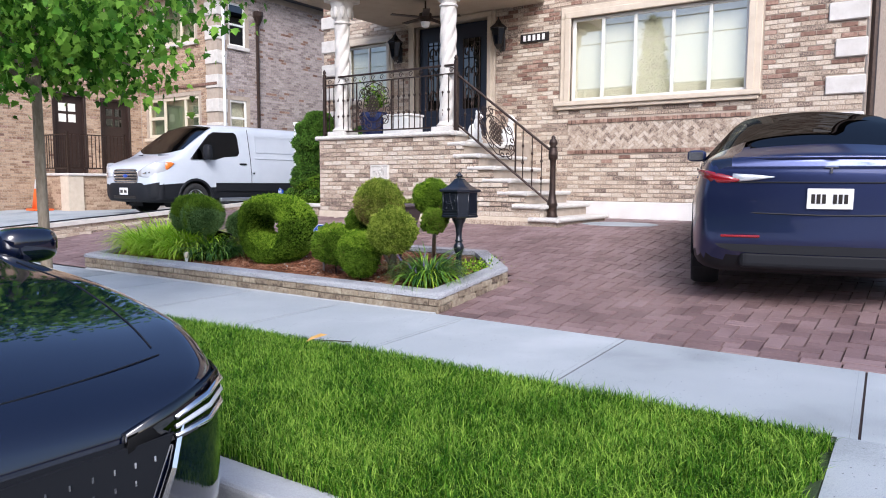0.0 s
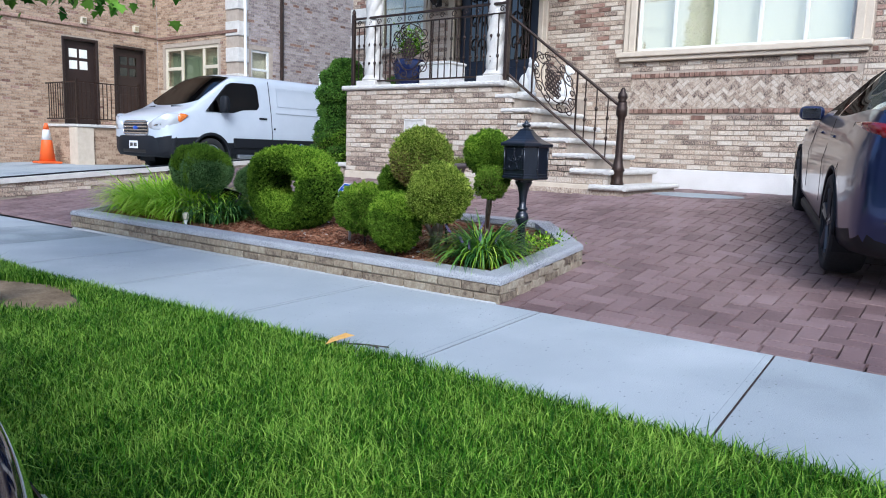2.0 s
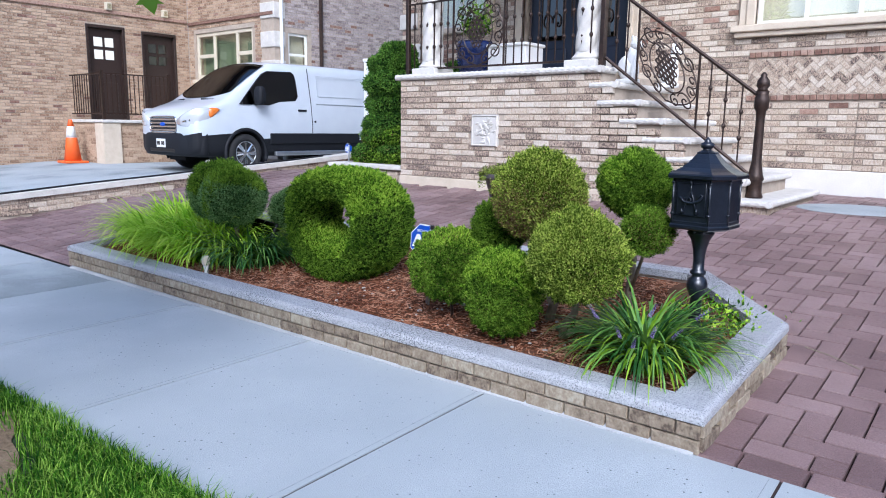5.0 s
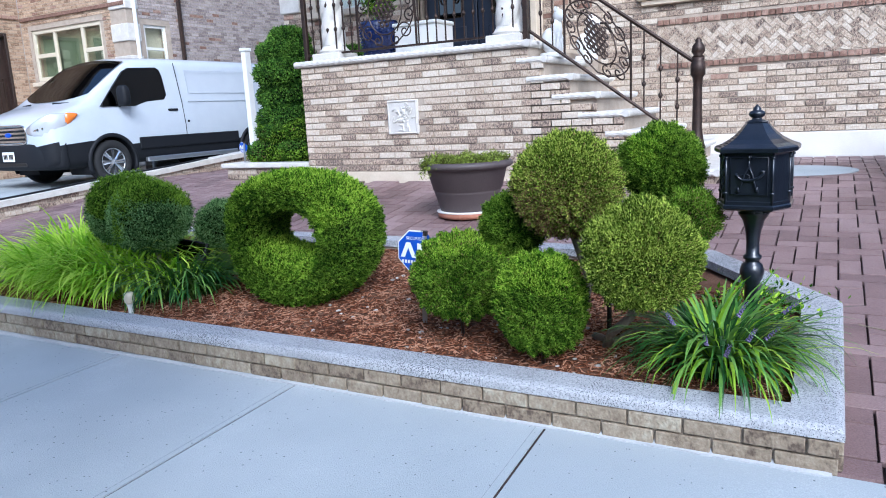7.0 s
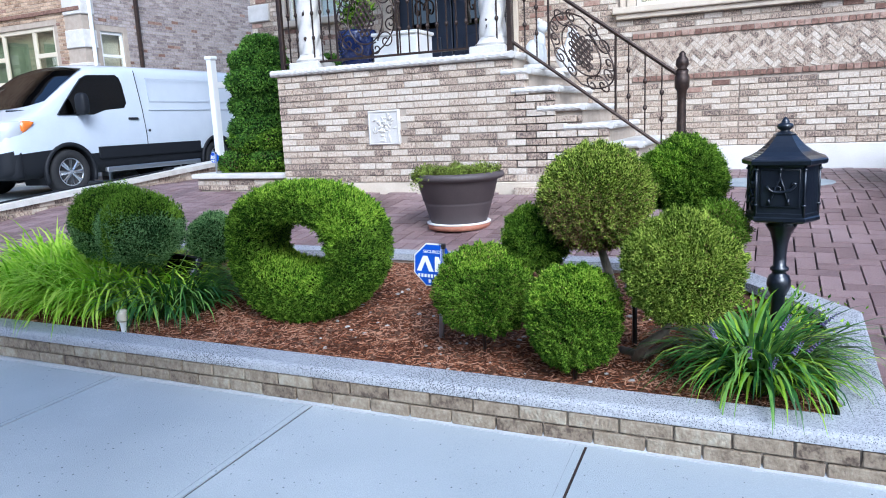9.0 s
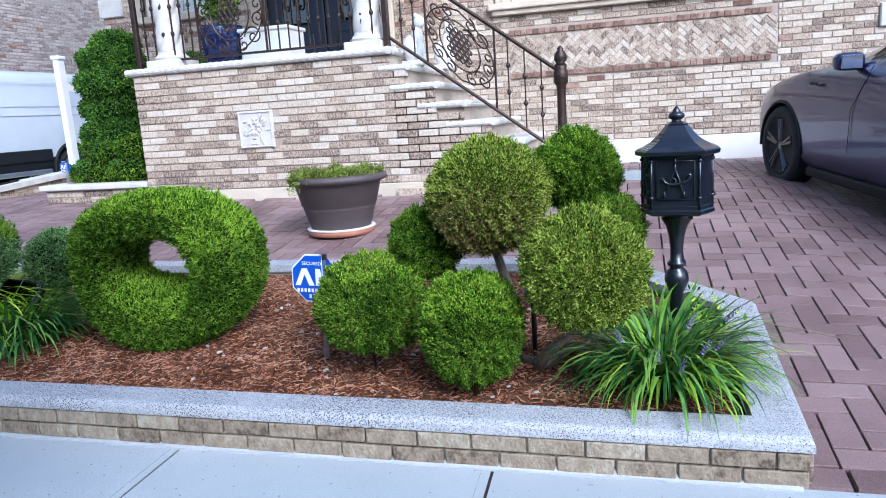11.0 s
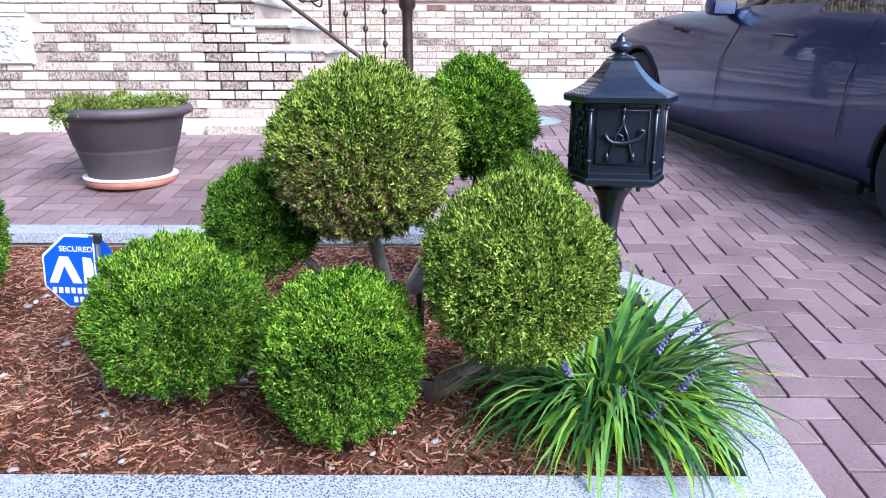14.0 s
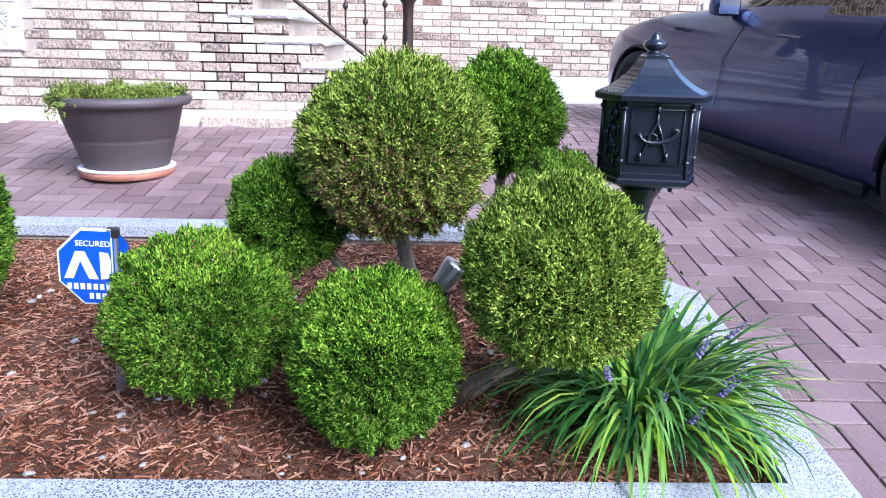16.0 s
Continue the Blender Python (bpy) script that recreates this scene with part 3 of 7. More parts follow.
# herringbone panel between two soldier courses
V, F = [], []
W = 0.056
for gx in range(-12, 74):
    for gz in range(-48, 48):
        k = (gx - gz) % 4
        if k not in (0, 3):
            continue
        # unrotated cells, turned by 45 degrees about the panel's middle
        a, b, c, d = (gx, gx + 2, gz, gz + 1) if k == 0 else (gx, gx + 1, gz, gz + 2)
        corners = [((a + .08) * W, (c + .08) * W), ((b - .08) * W, (c + .08) * W), ((b - .08) * W, (d - .08) * W), ((a + .08) * W, (d - .08) * W)]
        r2 = math.sqrt(0.5)
        mid = ((PANEL[0] + PANEL[1]) / 2, (PANEL[2] + PANEL[3]) / 2)
        pts = [(mid[0] + (u - 30 * W) * r2 - w * r2, mid[1] + (u - 30 * W) * r2 + w * r2) for u, w in corners]
        cx, cz = sum(p[0] for p in pts) / 4, sum(p[1] for p in pts) / 4
        if not (PANEL[0] - 0.02 < cx < PANEL[1] + 0.02 and PANEL[2] + 0.05 < cz < PANEL[3] - 0.05):
            continue
        pts = [(min(max(p[0], PANEL[0]), PANEL[1]), min(max(p[1], PANEL[2] + 0.065), PANEL[3] - 0.065)) for p in pts]
        o = rng.uniform(0.004, 0.012)
        s = len(V)
        V += [(p[0], FY + 0.012, p[1]) for p in pts] + [(p[0], FY + 0.012 - o, p[1]) for p in pts]
        F += [tuple(s + q for q in f) for f in ((7, 6, 5, 4), (0, 4, 5, 1), (1, 5, 6, 2), (2, 6, 7, 3), (3, 7, 4, 0))]
hb = mesh_ob("herringbone_brick", V, F, M_BRICK, house)
hb["kind"] = "stuff"
for z in (PANEL[2], PANEL[3] - 0.06):
    n = int((PANEL[1] - PANEL[0]) / 0.072)
    V, F = [], []
    for i in range(n):
        a = PANEL[0] + i * 0.072
        s = len(V)
        V += [(x, y, zz) for x, y, zz in ((a + .004, FY + .012, z), (a + .066, FY + .012, z), (a + .066, FY + .012, z + .058), (a + .004, FY + .012, z + .058), (a + .004, FY - .012, z), (a + .066, FY - .012, z), (a + .066, FY - .012, z + .058), (a + .004, FY - .012, z + .058))]
        F += [tuple(s + q for q in f) for f in ((7, 6, 5, 4), (0, 4, 5, 1), (1, 5, 6, 2), (2, 6, 7, 3), (3, 7, 4, 0))]
    so = mesh_ob("soldier_brick", V, F, M_BRICK_DARK, house, "row of dark brown header bricks")
    so["kind"] = "stuff"


def wall_lantern(x, z):
    g = group_at("wall_lantern", pose(x, FY - 0.02, z), "black iron carriage lantern on the brick wall", "lantern", "wall lanterns")
    part("back_plate", box((-0.05, -0.01, -0.2), (0.05, 0.02, 0.1), 0.01), M_IRON, g)
    part("arm", tube([(0, 0, -0.1), (0, -0.08, -0.22), (0, -0.16, -0.15), (0, -0.16, -0.1)], 0.012), M_IRON, g)
    part("cage", lathe([(0.07, -0.12), (0.13, 0.16), (0.135, 0.17)], (0, -0.16, 0), 6), M_DARKGLASS, g)
    bm = bmesh.new()
    for i in range(6):
        a = math.pi * i / 3
        add_tube(bm, [(0.075 * math.cos(a), -0.16 + 0.075 * math.sin(a), -0.12), (0.138 * math.cos(a), -0.16 + 0.138 * math.sin(a), 0.17)], 0.009, 4)
    part("bars", bm, M_IRON, g)
    part("roof", lathe([(0.17, 0.165), (0.15, 0.19), (0.07, 0.25), (0.05, 0.29), (0.015, 0.33), (0.01, 0.37)], (0, -0.16, 0), 6), M_IRON, g)
    part("base_finial", lathe([(0.02, -0.2), (0.075, -0.125), (0.08, -0.11)], (0, -0.16, 0), 6), M_IRON, g)
    return g


wall_lantern(-3.27, 3.62)
wall_lantern(-5.62, 3.62)
num = group_at("house_number_sign", pose(-2.63, FY - 0.012, 3.585), "small black house number sign with pale bars", "sign")
part("board", box((-0.28, -0.012, -0.075), (0.28, 0.008, 0.075), 0.004), M_IRON, num)
for i in range(5):
    part("bar", box((-0.22 + 0.092 * i, -0.017, -0.05), (-0.165 + 0.092 * i, -0.0125, 0.05), 0.002), M_WHITE, num)

# ---- porch, stairs ----
porch = group_at("front_porch", pose(0, 0, 0), "raised brick entrance porch with cast stone edge and stairs", "porch", kind="structure")
PX0, PX1, PY = -5.52, -2.70, 4.25
part("porch_core", box((PX0, PY, 0.3), (PX1, FY - 0.001, 1.755)), M_MORTAR, porch)
part("porch_floor", box((PX0 + 0.02, PY + 0.05, 1.756), (PX1 - 0.02, FY - 0.001, 1.80)), M_TAN, porch)


def rope_slab(name, x0, x1, y0, y1, z0, z1, parent, front=True, right=True):
    """A cast stone slab whose front edges are twisted like a rope."""
    bm = bmesh.new()
    r = (z1 - z0) / 2
    add_box(bm, (x0, y0 + r, z0), (x1 - r, y1, z1))
    def rope(p, q):
        p, q = Vector(p), Vector(q)
        L = (q - p).length
        n = max(6, int(L / 0.012))
        d = (q - p).normalized()
        up = Vector((0, 0, 1))
        side = d.cross(up)
        rings = []
        for i in range(n + 1):
            c = p + d * (L * i / n)
            ring = []
            for k in range(10):
                a = 2 * math.pi * k / 10
                rr = r * (1.0 + 0.10 * math.sin(3 * a + 2 * math.pi * (L * i / n) / 0.075))
                ring.append(bm.verts.new(c + rr * (math.cos(a) * up + math.sin(a) * side)))
            rings.append(ring)
        for a, b in zip(rings, rings[1:]):
            for k in range(10):
                j = (k + 1) % 10
                bm.faces.new((a[k], a[j], b[j], b[k]))
        bm.faces.new(rings[0])
        bm.faces.new(list(reversed(rings[-1])))
    zc = (z0 + z1) / 2
    if front:
        rope((x0, y0 + r, zc), (x1, y0 + r, zc))
    if right:
        rope((x1 - r, y0, zc), (x1 - r, y1, zc))
    bmesh.ops.recalc_face_normals(bm, faces=bm.faces)
    return part(name, bm, M_STONE, parent, "off-white rope-edged cast stone slab")


rope_slab("porch_edge", PX0 - 0.06, PX1 + 0.04, PY - 0.06, PY + 0.3, 1.757, 1.828, porch)
NOSE = [-0.90, -1.16, -1.45, -1.72, -1.98, -2.24, -2.50]
for i, nx in enumerate(NOSE):
    top = 0.56 + 0.1835 * i if i else 0.565
    y0, y1 = (4.12, 5.95) if i == 0 else ((4.18, 5.80) if i == 1 else (4.22, 5.70))
    back = PX1 if i == 6 else NOSE[i + 1] - 0.10
    rope_slab("tread", back - 0.12, nx, y0, y1, top - 0.062, top, porch)
    part("riser", box((PX1, y0 + 0.06, 0.42), (nx - 0.05, y1 - 0.05, top - 0.062)), M_BRICK if i < 1 else M_MORTAR, porch)
part("base_course", box((PX0 - 0.012, PY - 0.022, 0.40), (-1.35, PY + 0.03, 0.555), 0.006), M_TAN, porch, "tan painted base strip")
plaque = group_at("wall_plaque", pose(-4.16, PY - 0.01, 1.145), "square cream relief plaque set in the porch wall", "plaque")
part("backing", box((-0.19, -0.02, -0.185), (0.19, 0.02, 0.185), 0.006), M_STONE, plaque)
bm = bmesh.new()
for i in range(46):
    a, r = rng.uniform(0, 6.28), rng.uniform(0.02, 0.15)
    m = bmesh.ops.create_uvsphere(bm, u_segments=7, v_segments=5, radius=1.0)
    bmesh.ops.transform(bm, matrix=pose(max(-.14, min(.14, r * math.cos(a) * 1.1)), -0.02, max(-.14, min(.14, r * math.sin(a) * 1.1)), 0, rng.uniform(0, 180), 0) @ Matrix.Diagonal((0.03, 0.012, 0.012, 1)), verts=m["verts"])
part("relief", bm, M_STONE, plaque, smooth=True)
part("rim", tube([(-.175, -.022, -.17), (.175, -.022, -.17), (.175, -.022, .17), (-.175, -.022, .17), (-.175, -.022, -.17)], 0.01, 5), M_STONE, plaque)

# porch roof slab over the columns
part("porch_ceiling", box((-6.0, PY - 0.15, 4.16), (-2.45, FY - 0.001, 4.45), 0.02), M_STUCCO, porch, "tan porch ceiling")
part("porch_cornice", box((-6.1, PY - 0.25, 4.45), (-2.35, FY - 0.001, 4.62), 0.03), M_TAN, porch)


def column(x, y):
    g = group_at("porch_column", pose(x, y, 1.83), "off-white twisted cast stone porch column", "column", "porch columns")
    bm = bmesh.new()
    n, m, H = 40, 110, 1.72
    rings = []
    for i in range(m + 1):
        z = 0.16 + H * i / m
        ring = []
        for k in range(n):
            a = 2 * math.pi * k / n
            rr = 0.114 * (1 + 0.24 * abs(math.sin(2.0 * a - z * 10.5))) - 0.012 * i / m
            ring.append(bm.verts.new((rr * math.cos(a), rr * math.sin(a), z)))
        rings.append(ring)
    for a, b in zip(rings, rings[1:]):
        for k in range(n):
            j = (k + 1) % n
            bm.faces.new((a[k], a[j], b[j], b[k]))
    part("shaft", bm, M_STONE, g, smooth=True)
    bm = box((-0.19, -0.19, -0.004), (0.19, 0.19, 0.075), 0.01)
    add_lathe(bm, [(0.17, 0.075), (0.18, 0.10), (0.15, 0.13), (0.13, 0.165)])
    part("base", bm, M_STONE, g)
    bm = lathe([(0.12, 1.87), (0.145, 1.89), (0.145, 1.91), (0.12, 1.93), (0.14, 2.0), (0.19, 2.2), (0.2, 2.24)])
    add_box(bm, (-0.22, -0.22, 2.24), (0.22, 0.22, 2.325), 0.012)
    for k in range(8):
        a = math.pi * k / 4
        m2 = bmesh.ops.create_uvsphere(bm, u_segments=8, v_segments=6, radius=1)
        bmesh.ops.transform(bm, matrix=pose(0.16 * math.cos(a), 0.16 * math.sin(a), 2.08, 0, 0, math.degrees(a)) @ Matrix.Diagonal((0.035, 0.045, 0.11, 1)), verts=m2["verts"])
    part("capital", bm, M_STONE, g, "leafy carved capital")


column(-5.18, 4.47)
column(-2.98, 4.47)

fan = group_at("ceiling_fan", pose(-4.1, 5.4, 4.16), "dark bronze ceiling fan with a glass light under the porch ceiling", "ceiling fan")
part("rod", tube([(0, 0, 0.01), (0, 0, -0.2)], 0.015, 8), M_BRONZE, fan)
part("motor", lathe([(0.05, -0.36), (0.11, -0.33), (0.11, -0.22), (0.05, -0.19)]), M_BRONZE, fan)
part("light_bowl", lathe([(0.01, -0.46), (0.06, -0.44), (0.085, -0.36)]), M_WHITE, fan)
for k in range(5):
    a = 72 * k + 20
    ob = part("blade", box((0.1, -0.06, -0.285), (0.62, 0.06, -0.275), 0.003), M_BRONZE, fan)
    ob.matrix_basis = pose(0, 0, 0, 0, 0, a)


def spiral(cx, cz, r0, r1, a0, turns, y, n=26):
    return [(cx + (r0 + (r1 - r0) * t) * math.cos(math.radians(a0) + 2 * math.pi * turns * t), y, cz + (r0 + (r1 - r0) * t) * math.sin(math.radians(a0) + 2 * math.pi * turns * t)) for t in np.linspace(0, 1, n)]


def scroll_panel(parent, cx, cz, w, h, y, lean=0.0):
    """A cluster of rings in an oval with scrolls round it; lean shears it along the stairs."""
    bm = bmesh.new()
    def put(pts, r=0.008):
        add_tube(bm, [(x, yy, z + lean * (x - cx)) for x, yy, z in pts], r, 5)
    oval = [(cx + 0.30 * w * math.cos(a), y - 0.01, cz + 0.33 * h * math.sin(a)) for a in np.linspace(0, 2 * math.pi, 30)]
    put(oval, 0.008)
    step = 0.075 * h
    for q in range(-3, 4):
        for k in range(-2, 3):
            ox, oz = (k + 0.5 * (q % 2)) * step, q * step * 0.87
            if (ox / (0.19 * w)) ** 2 + (oz / (0.25 * h)) ** 2 < 1:
                put([(cx + ox + 0.43 * step * math.cos(a), y - 0.03, cz + oz + 0.43 * step * math.sin(a)) for a in np.linspace(0, 2 * math.pi, 9)], 0.009)
    for sx in (-1, 1):
        put([(cx + sx * 0.06 * w, y - 0.02, cz + 0.26 * h), (cx + sx * 0.16 * w, y - 0.02, cz + 0.33 * h), (cx + sx * 0.24 * w, y - 0.02, cz + 0.25 * h), (cx + sx * 0.12 * w, y - 0.02, cz + 0.24 * h)], 0.010)
    for sx in (-1, 1):
        for sz in (-1, 1):
            put(spiral(cx + sx * 0.33 * w, cz + sz * 0.30 * h, 0.13 * h, 0.02 * h, 0 if sx < 0 else 180, sx * sz * 1.4, y))
            put(spiral(cx + sx * 0.16 * w, cz + sz * 0.40 * h, 0.09 * h, 0.015 * h, 90, -sx * sz * 1.3, y))
            put(spiral(cx + sx * 0.42 * w, cz + sz * 0.08 * h, 0.09 * h, 0.015 * h, 270, sx * sz * 1.3, y))
        put([(cx + sx * 0.5 * w * math.sin(math.pi * t) ** 0.6, y, cz + (t - 0.5) * h) for t in np.linspace(0, 1, 16)])
    return part("scroll_panel", bm, M_BRONZE, parent, "wrought iron scrolls round a grape-like cluster")


def baluster_mesh(h):
    bm = bmesh.new()
    add_tube(bm, [(0, 0, 0), (0, 0, h)], 0.0085, 4)
    for zz in (0.33, 0.66):
        add_lathe(bm, [(0.006, h * zz - 0.03), (0.019, h * zz - 0.012), (0.021, h * zz), (0.019, h * zz + 0.012), (0.006, h * zz + 0.03)], n=8)
    return bm


rail = group_at("porch_railing", pose(0, 4.36, 1.828), "dark wrought iron porch railing with a scrolled panel", "railing")
for x in (-5.5, -2.76):
    part("post", box((x - 0.025, -0.025, -0.005), (x + 0.025, 0.025, 1.06), 0.004), M_BRONZE, rail)
    part("post_cap", lathe([(0.015, 1.06), (0.03, 1.08), (0.03, 1.1), (0.01, 1.14)], (x, 0, 0), 10), M_BRONZE, rail)
for z, h in ((0.06, 0.022), (0.86, 0.018), (0.98, 0.03)):
    part("rail", box((-5.48, -0.018, z), (-2.78, 0.018, z + h), 0.004), M_BRONZE, rail)
bal = None
for i in range(24):
    x = -5.39 + 0.1085 * i
    if -4.75 < x < -4.02:
        continue
    if bal is None:
        ob = part("baluster", baluster_mesh(0.80), M_BRONZE, rail)
        bal = ob.data
    else:
        ob = new("baluster", bal)
        ob.parent = rail
    ob.location = (x, 0, 0.07)
for x in (-4.76, -4.01):
    part("bar", box((x - 0.009, -0.009, 0.07), (x + 0.009, 0.009, 0.87)), M_BRONZE, rail)
scroll_panel(rail, -4.385, 0.465, 0.72, 0.78, 0)
for i in range(14):
    part("rail_scroll", tube(spiral(-5.38 + 0.195 * i, 0.925, 0.045, 0.01, 0, 1.2, 0, 14), 0.006, 4), M_BRONZE, rail)

stair = group_at("stair_railing", pose(0, 4.40, 0), "dark wrought iron stair railing ending at a cast newel post", "railing")
SL = (2.66 - 1.50) / (-2.74 + 1.17)


def top_z(x):
    return 1.50 + SL * (x + 1.17)


def add_slope_rail(z_off, r):
    return tube([(-2.74, 0, top_z(-2.74) + z_off), (-1.17, 0, top_z(-1.17) + z_off)], r, 6)


part("handrail", add_slope_rail(0.0, 0.02), M_BRONZE, stair)
part("bottom_rail", add_slope_rail(-0.74, 0.018), M_BRONZE, stair)
for x in (-2.62, -2.50, -1.62, -1.47, -1.32):
    ob = part("baluster", baluster_mesh(0.73), M_BRONZE, stair)
    ob.location = (x, 0, top_z(x) - 0.735)
for x in (-2.38, -1.74):
    part("bar", box((x - 0.009, -0.009, top_z(x) - 0.74), (x + 0.009, 0.009, top_z(x))), M_BRONZE, stair)
scroll_panel(stair, -2.06, top_z(-2.06) - 0.37, 0.62, 0.62, 0, SL)
part("post", box((-2.79, -0.025, 1.83), (-2.74, 0.025, 2.72), 0.004), M_BRONZE, stair)
newel = group_at("newel_post", pose(-1.145, 4.41, 0.562) @ Matrix.Diagonal((1.3, 1.3, 1, 1)), "cast iron newel post with an acorn finial", "newel post")
part("shaft", lathe([(0.06, 0), (0.062, 0.02), (0.052, 0.06), (0.052, 0.16), (0.062, 0.18), (0.05, 0.22), (0.034, 0.34), (0.03, 0.72), (0.034, 0.80), (0.05, 0.83), (0.05, 0.92), (0.04, 0.95), (0.046, 0.98)], n=16), M_BRONZE, newel, smooth=True)
part("finial", lathe([(0.044, 0.98), (0.03, 1.0), (0.046, 1.03), (0.04, 1.08), (0.02, 1.11), (0.024, 1.125), (0.008, 1.15)], n=14), M_BRONZE, newel, smooth=True)


def statue(x, y, z, s, rz):
    """A seated animal figure as one plain cast shape."""
    bm = bmesh.new()
    add_box(bm, (-0.11, -0.08, -0.002), (0.11, 0.08, 0.05), 0.01)
    for (c, r) in (((-0.02, 0, 0.17), (0.10, 0.075, 0.13)), ((0.045, 0, 0.27), (0.06, 0.06, 0.13)), ((0.075, 0, 0.41), (0.062, 0.055, 0.065)), ((0.13, 0, 0.395), (0.035, 0.03, 0.028)), ((0.075, 0.04, 0.14), (0.03, 0.025, 0.11)), ((0.075, -0.04, 0.14), (0.03, 0.025, 0.11)), ((0.05, 0.035, 0.47), (0.018, 0.012, 0.03)), ((0.05, -0.035, 0.47), (0.018, 0.012, 0.03))):
        m = bmesh.ops.create_uvsphere(bm, u_segments=14, v_segments=10, radius=1)
        bmesh.ops.transform(bm, matrix=Matrix.Translation(c) @ Matrix.Diagonal((*r, 1)), verts=m["verts"])
    ob = part("statue", bm, M_WHITE, smooth=True)
    ob.matrix_world = pose(x, y, z, 0, 0, rz) @ Matrix.Scale(s, 4)
    return tagged(ob, "white cast seated animal statue beside the stairs", "statue", "stair statues")


statue(-2.58, 4.62, 1.66, 0.98, 0)
statue(-2.50, 5.5, 1.66, 0.98, 0)

blue = group_at("blue_plant_pot", pose(-4.80, 4.85, 1.80), "cobalt blue glazed pot with a leafy plant on the porch", "plant pot")
part("pot", lathe([(0.14, 0), (0.17, 0.02), (0.22, 0.25), (0.235, 0.42), (0.225, 0.45), (0.19, 0.44), (0.18, 0.38)], n=22), M_BLUEPOT, blue, smooth=True)
bm = bmesh.new()
for i in range(11):
    for k in range(22):
        a = 2 * math.pi * (k + 0.5 * (i % 2)) / 22
        z = 0.06 + 0.033 * i
        r = 0.172 + 0.05 * (z / 0.25 if z < 0.25 else 1 + 0.3 * (z - 0.25) / 0.17)
        m = bmesh.ops.create_icosphere(bm, subdivisions=1, radius=0.011)
        bmesh.ops.translate(bm, vec=(r * math.cos(a), r * math.sin(a), z), verts=m["verts"])
part("studs", bm, M_BLUEPOT, blue, smooth=True)
chest = group_at("white_storage_box", pose(-4.28, 5.0, 1.80), "white painted wooden box on the porch", "box")
part("body", box((-0.28, -0.2, 0), (0.28, 0.2, 0.36), 0.01), M_WHITE, chest)
part("lid", box((-0.3, -0.22, 0.36), (0.3, 0.22, 0.40), 0.01), M_WHITE, chest)

# ---- foliage helpers ----


def blades(points, normals, length, width, spread, jitter, seed, lift=0.0, needle=False):
    """One small pointed leaf per point, along its normal with random tilt: arrays of vertices and quads."""
    r = np.random.default_rng(seed)
    n = len(points)
    d = normals + spread * r.normal(size=(n, 3)) + np.array((0, 0, lift))
    d /= np.linalg.norm(d, axis=1)[:, None]
    s = np.cross(d, r.normal(size=(n, 3)))
    s /= np.linalg.norm(s, axis=1)[:, None]
    L = length * r.uniform(0.6, 1.35, n)[:, None]
    w = width * r.uniform(0.7, 1.3, n)[:, None]
    p = points + jitter * r.normal(size=(n, 3))
    if needle:
        V = np.stack([p + s * w * 1.15, p + d * L, p - s * w * 1.15], 1).reshape(-1, 3)
        return V, np.arange(3 * n).reshape(n, 3)
    V = np.stack([p, p + d * L * 0.45 + s * w, p + d * L, p + d * L * 0.45 - s * w], 1).reshape(-1, 3)
    F = np.arange(4 * n).reshape(n, 4)
    return V, F


def bumpy(p, amp, freq, seed):
    """A smooth offset per point from a few sine waves, for uneven clipped outlines."""
    r = np.random.default_rng(seed)
    o = np.zeros(len(p))
    for _ in range(5):
        k = r.normal(size=3) * freq
        o += np.sin(p @ k + r.uniform(0, 6.28))
    return amp * o / 2.2


def ball_points(n, radii, seed):
    r = np.random.default_rng(seed)
    d = r.normal(size=(n, 3))
    d /= np.linalg.norm(d, axis=1)[:, None]
    rad = 1 + bumpy(d, 0.045, 2.6, seed + 1) + bumpy(d, 0.02, 9, seed + 2)
    p = d * radii * rad[:, None]
    nn = d / np.array(radii)
    nn /= np.linalg.norm(nn, axis=1)[:, None]
    return p, nn


# solid dark ball: the shade seen between leaves, put in as colour
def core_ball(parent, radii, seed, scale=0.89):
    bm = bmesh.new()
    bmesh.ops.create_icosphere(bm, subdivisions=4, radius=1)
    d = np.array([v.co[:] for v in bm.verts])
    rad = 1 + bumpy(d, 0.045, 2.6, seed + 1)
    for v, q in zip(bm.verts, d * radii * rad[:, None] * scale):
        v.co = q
    return part("shade_core", bm, M_CORE, parent, smooth=True)


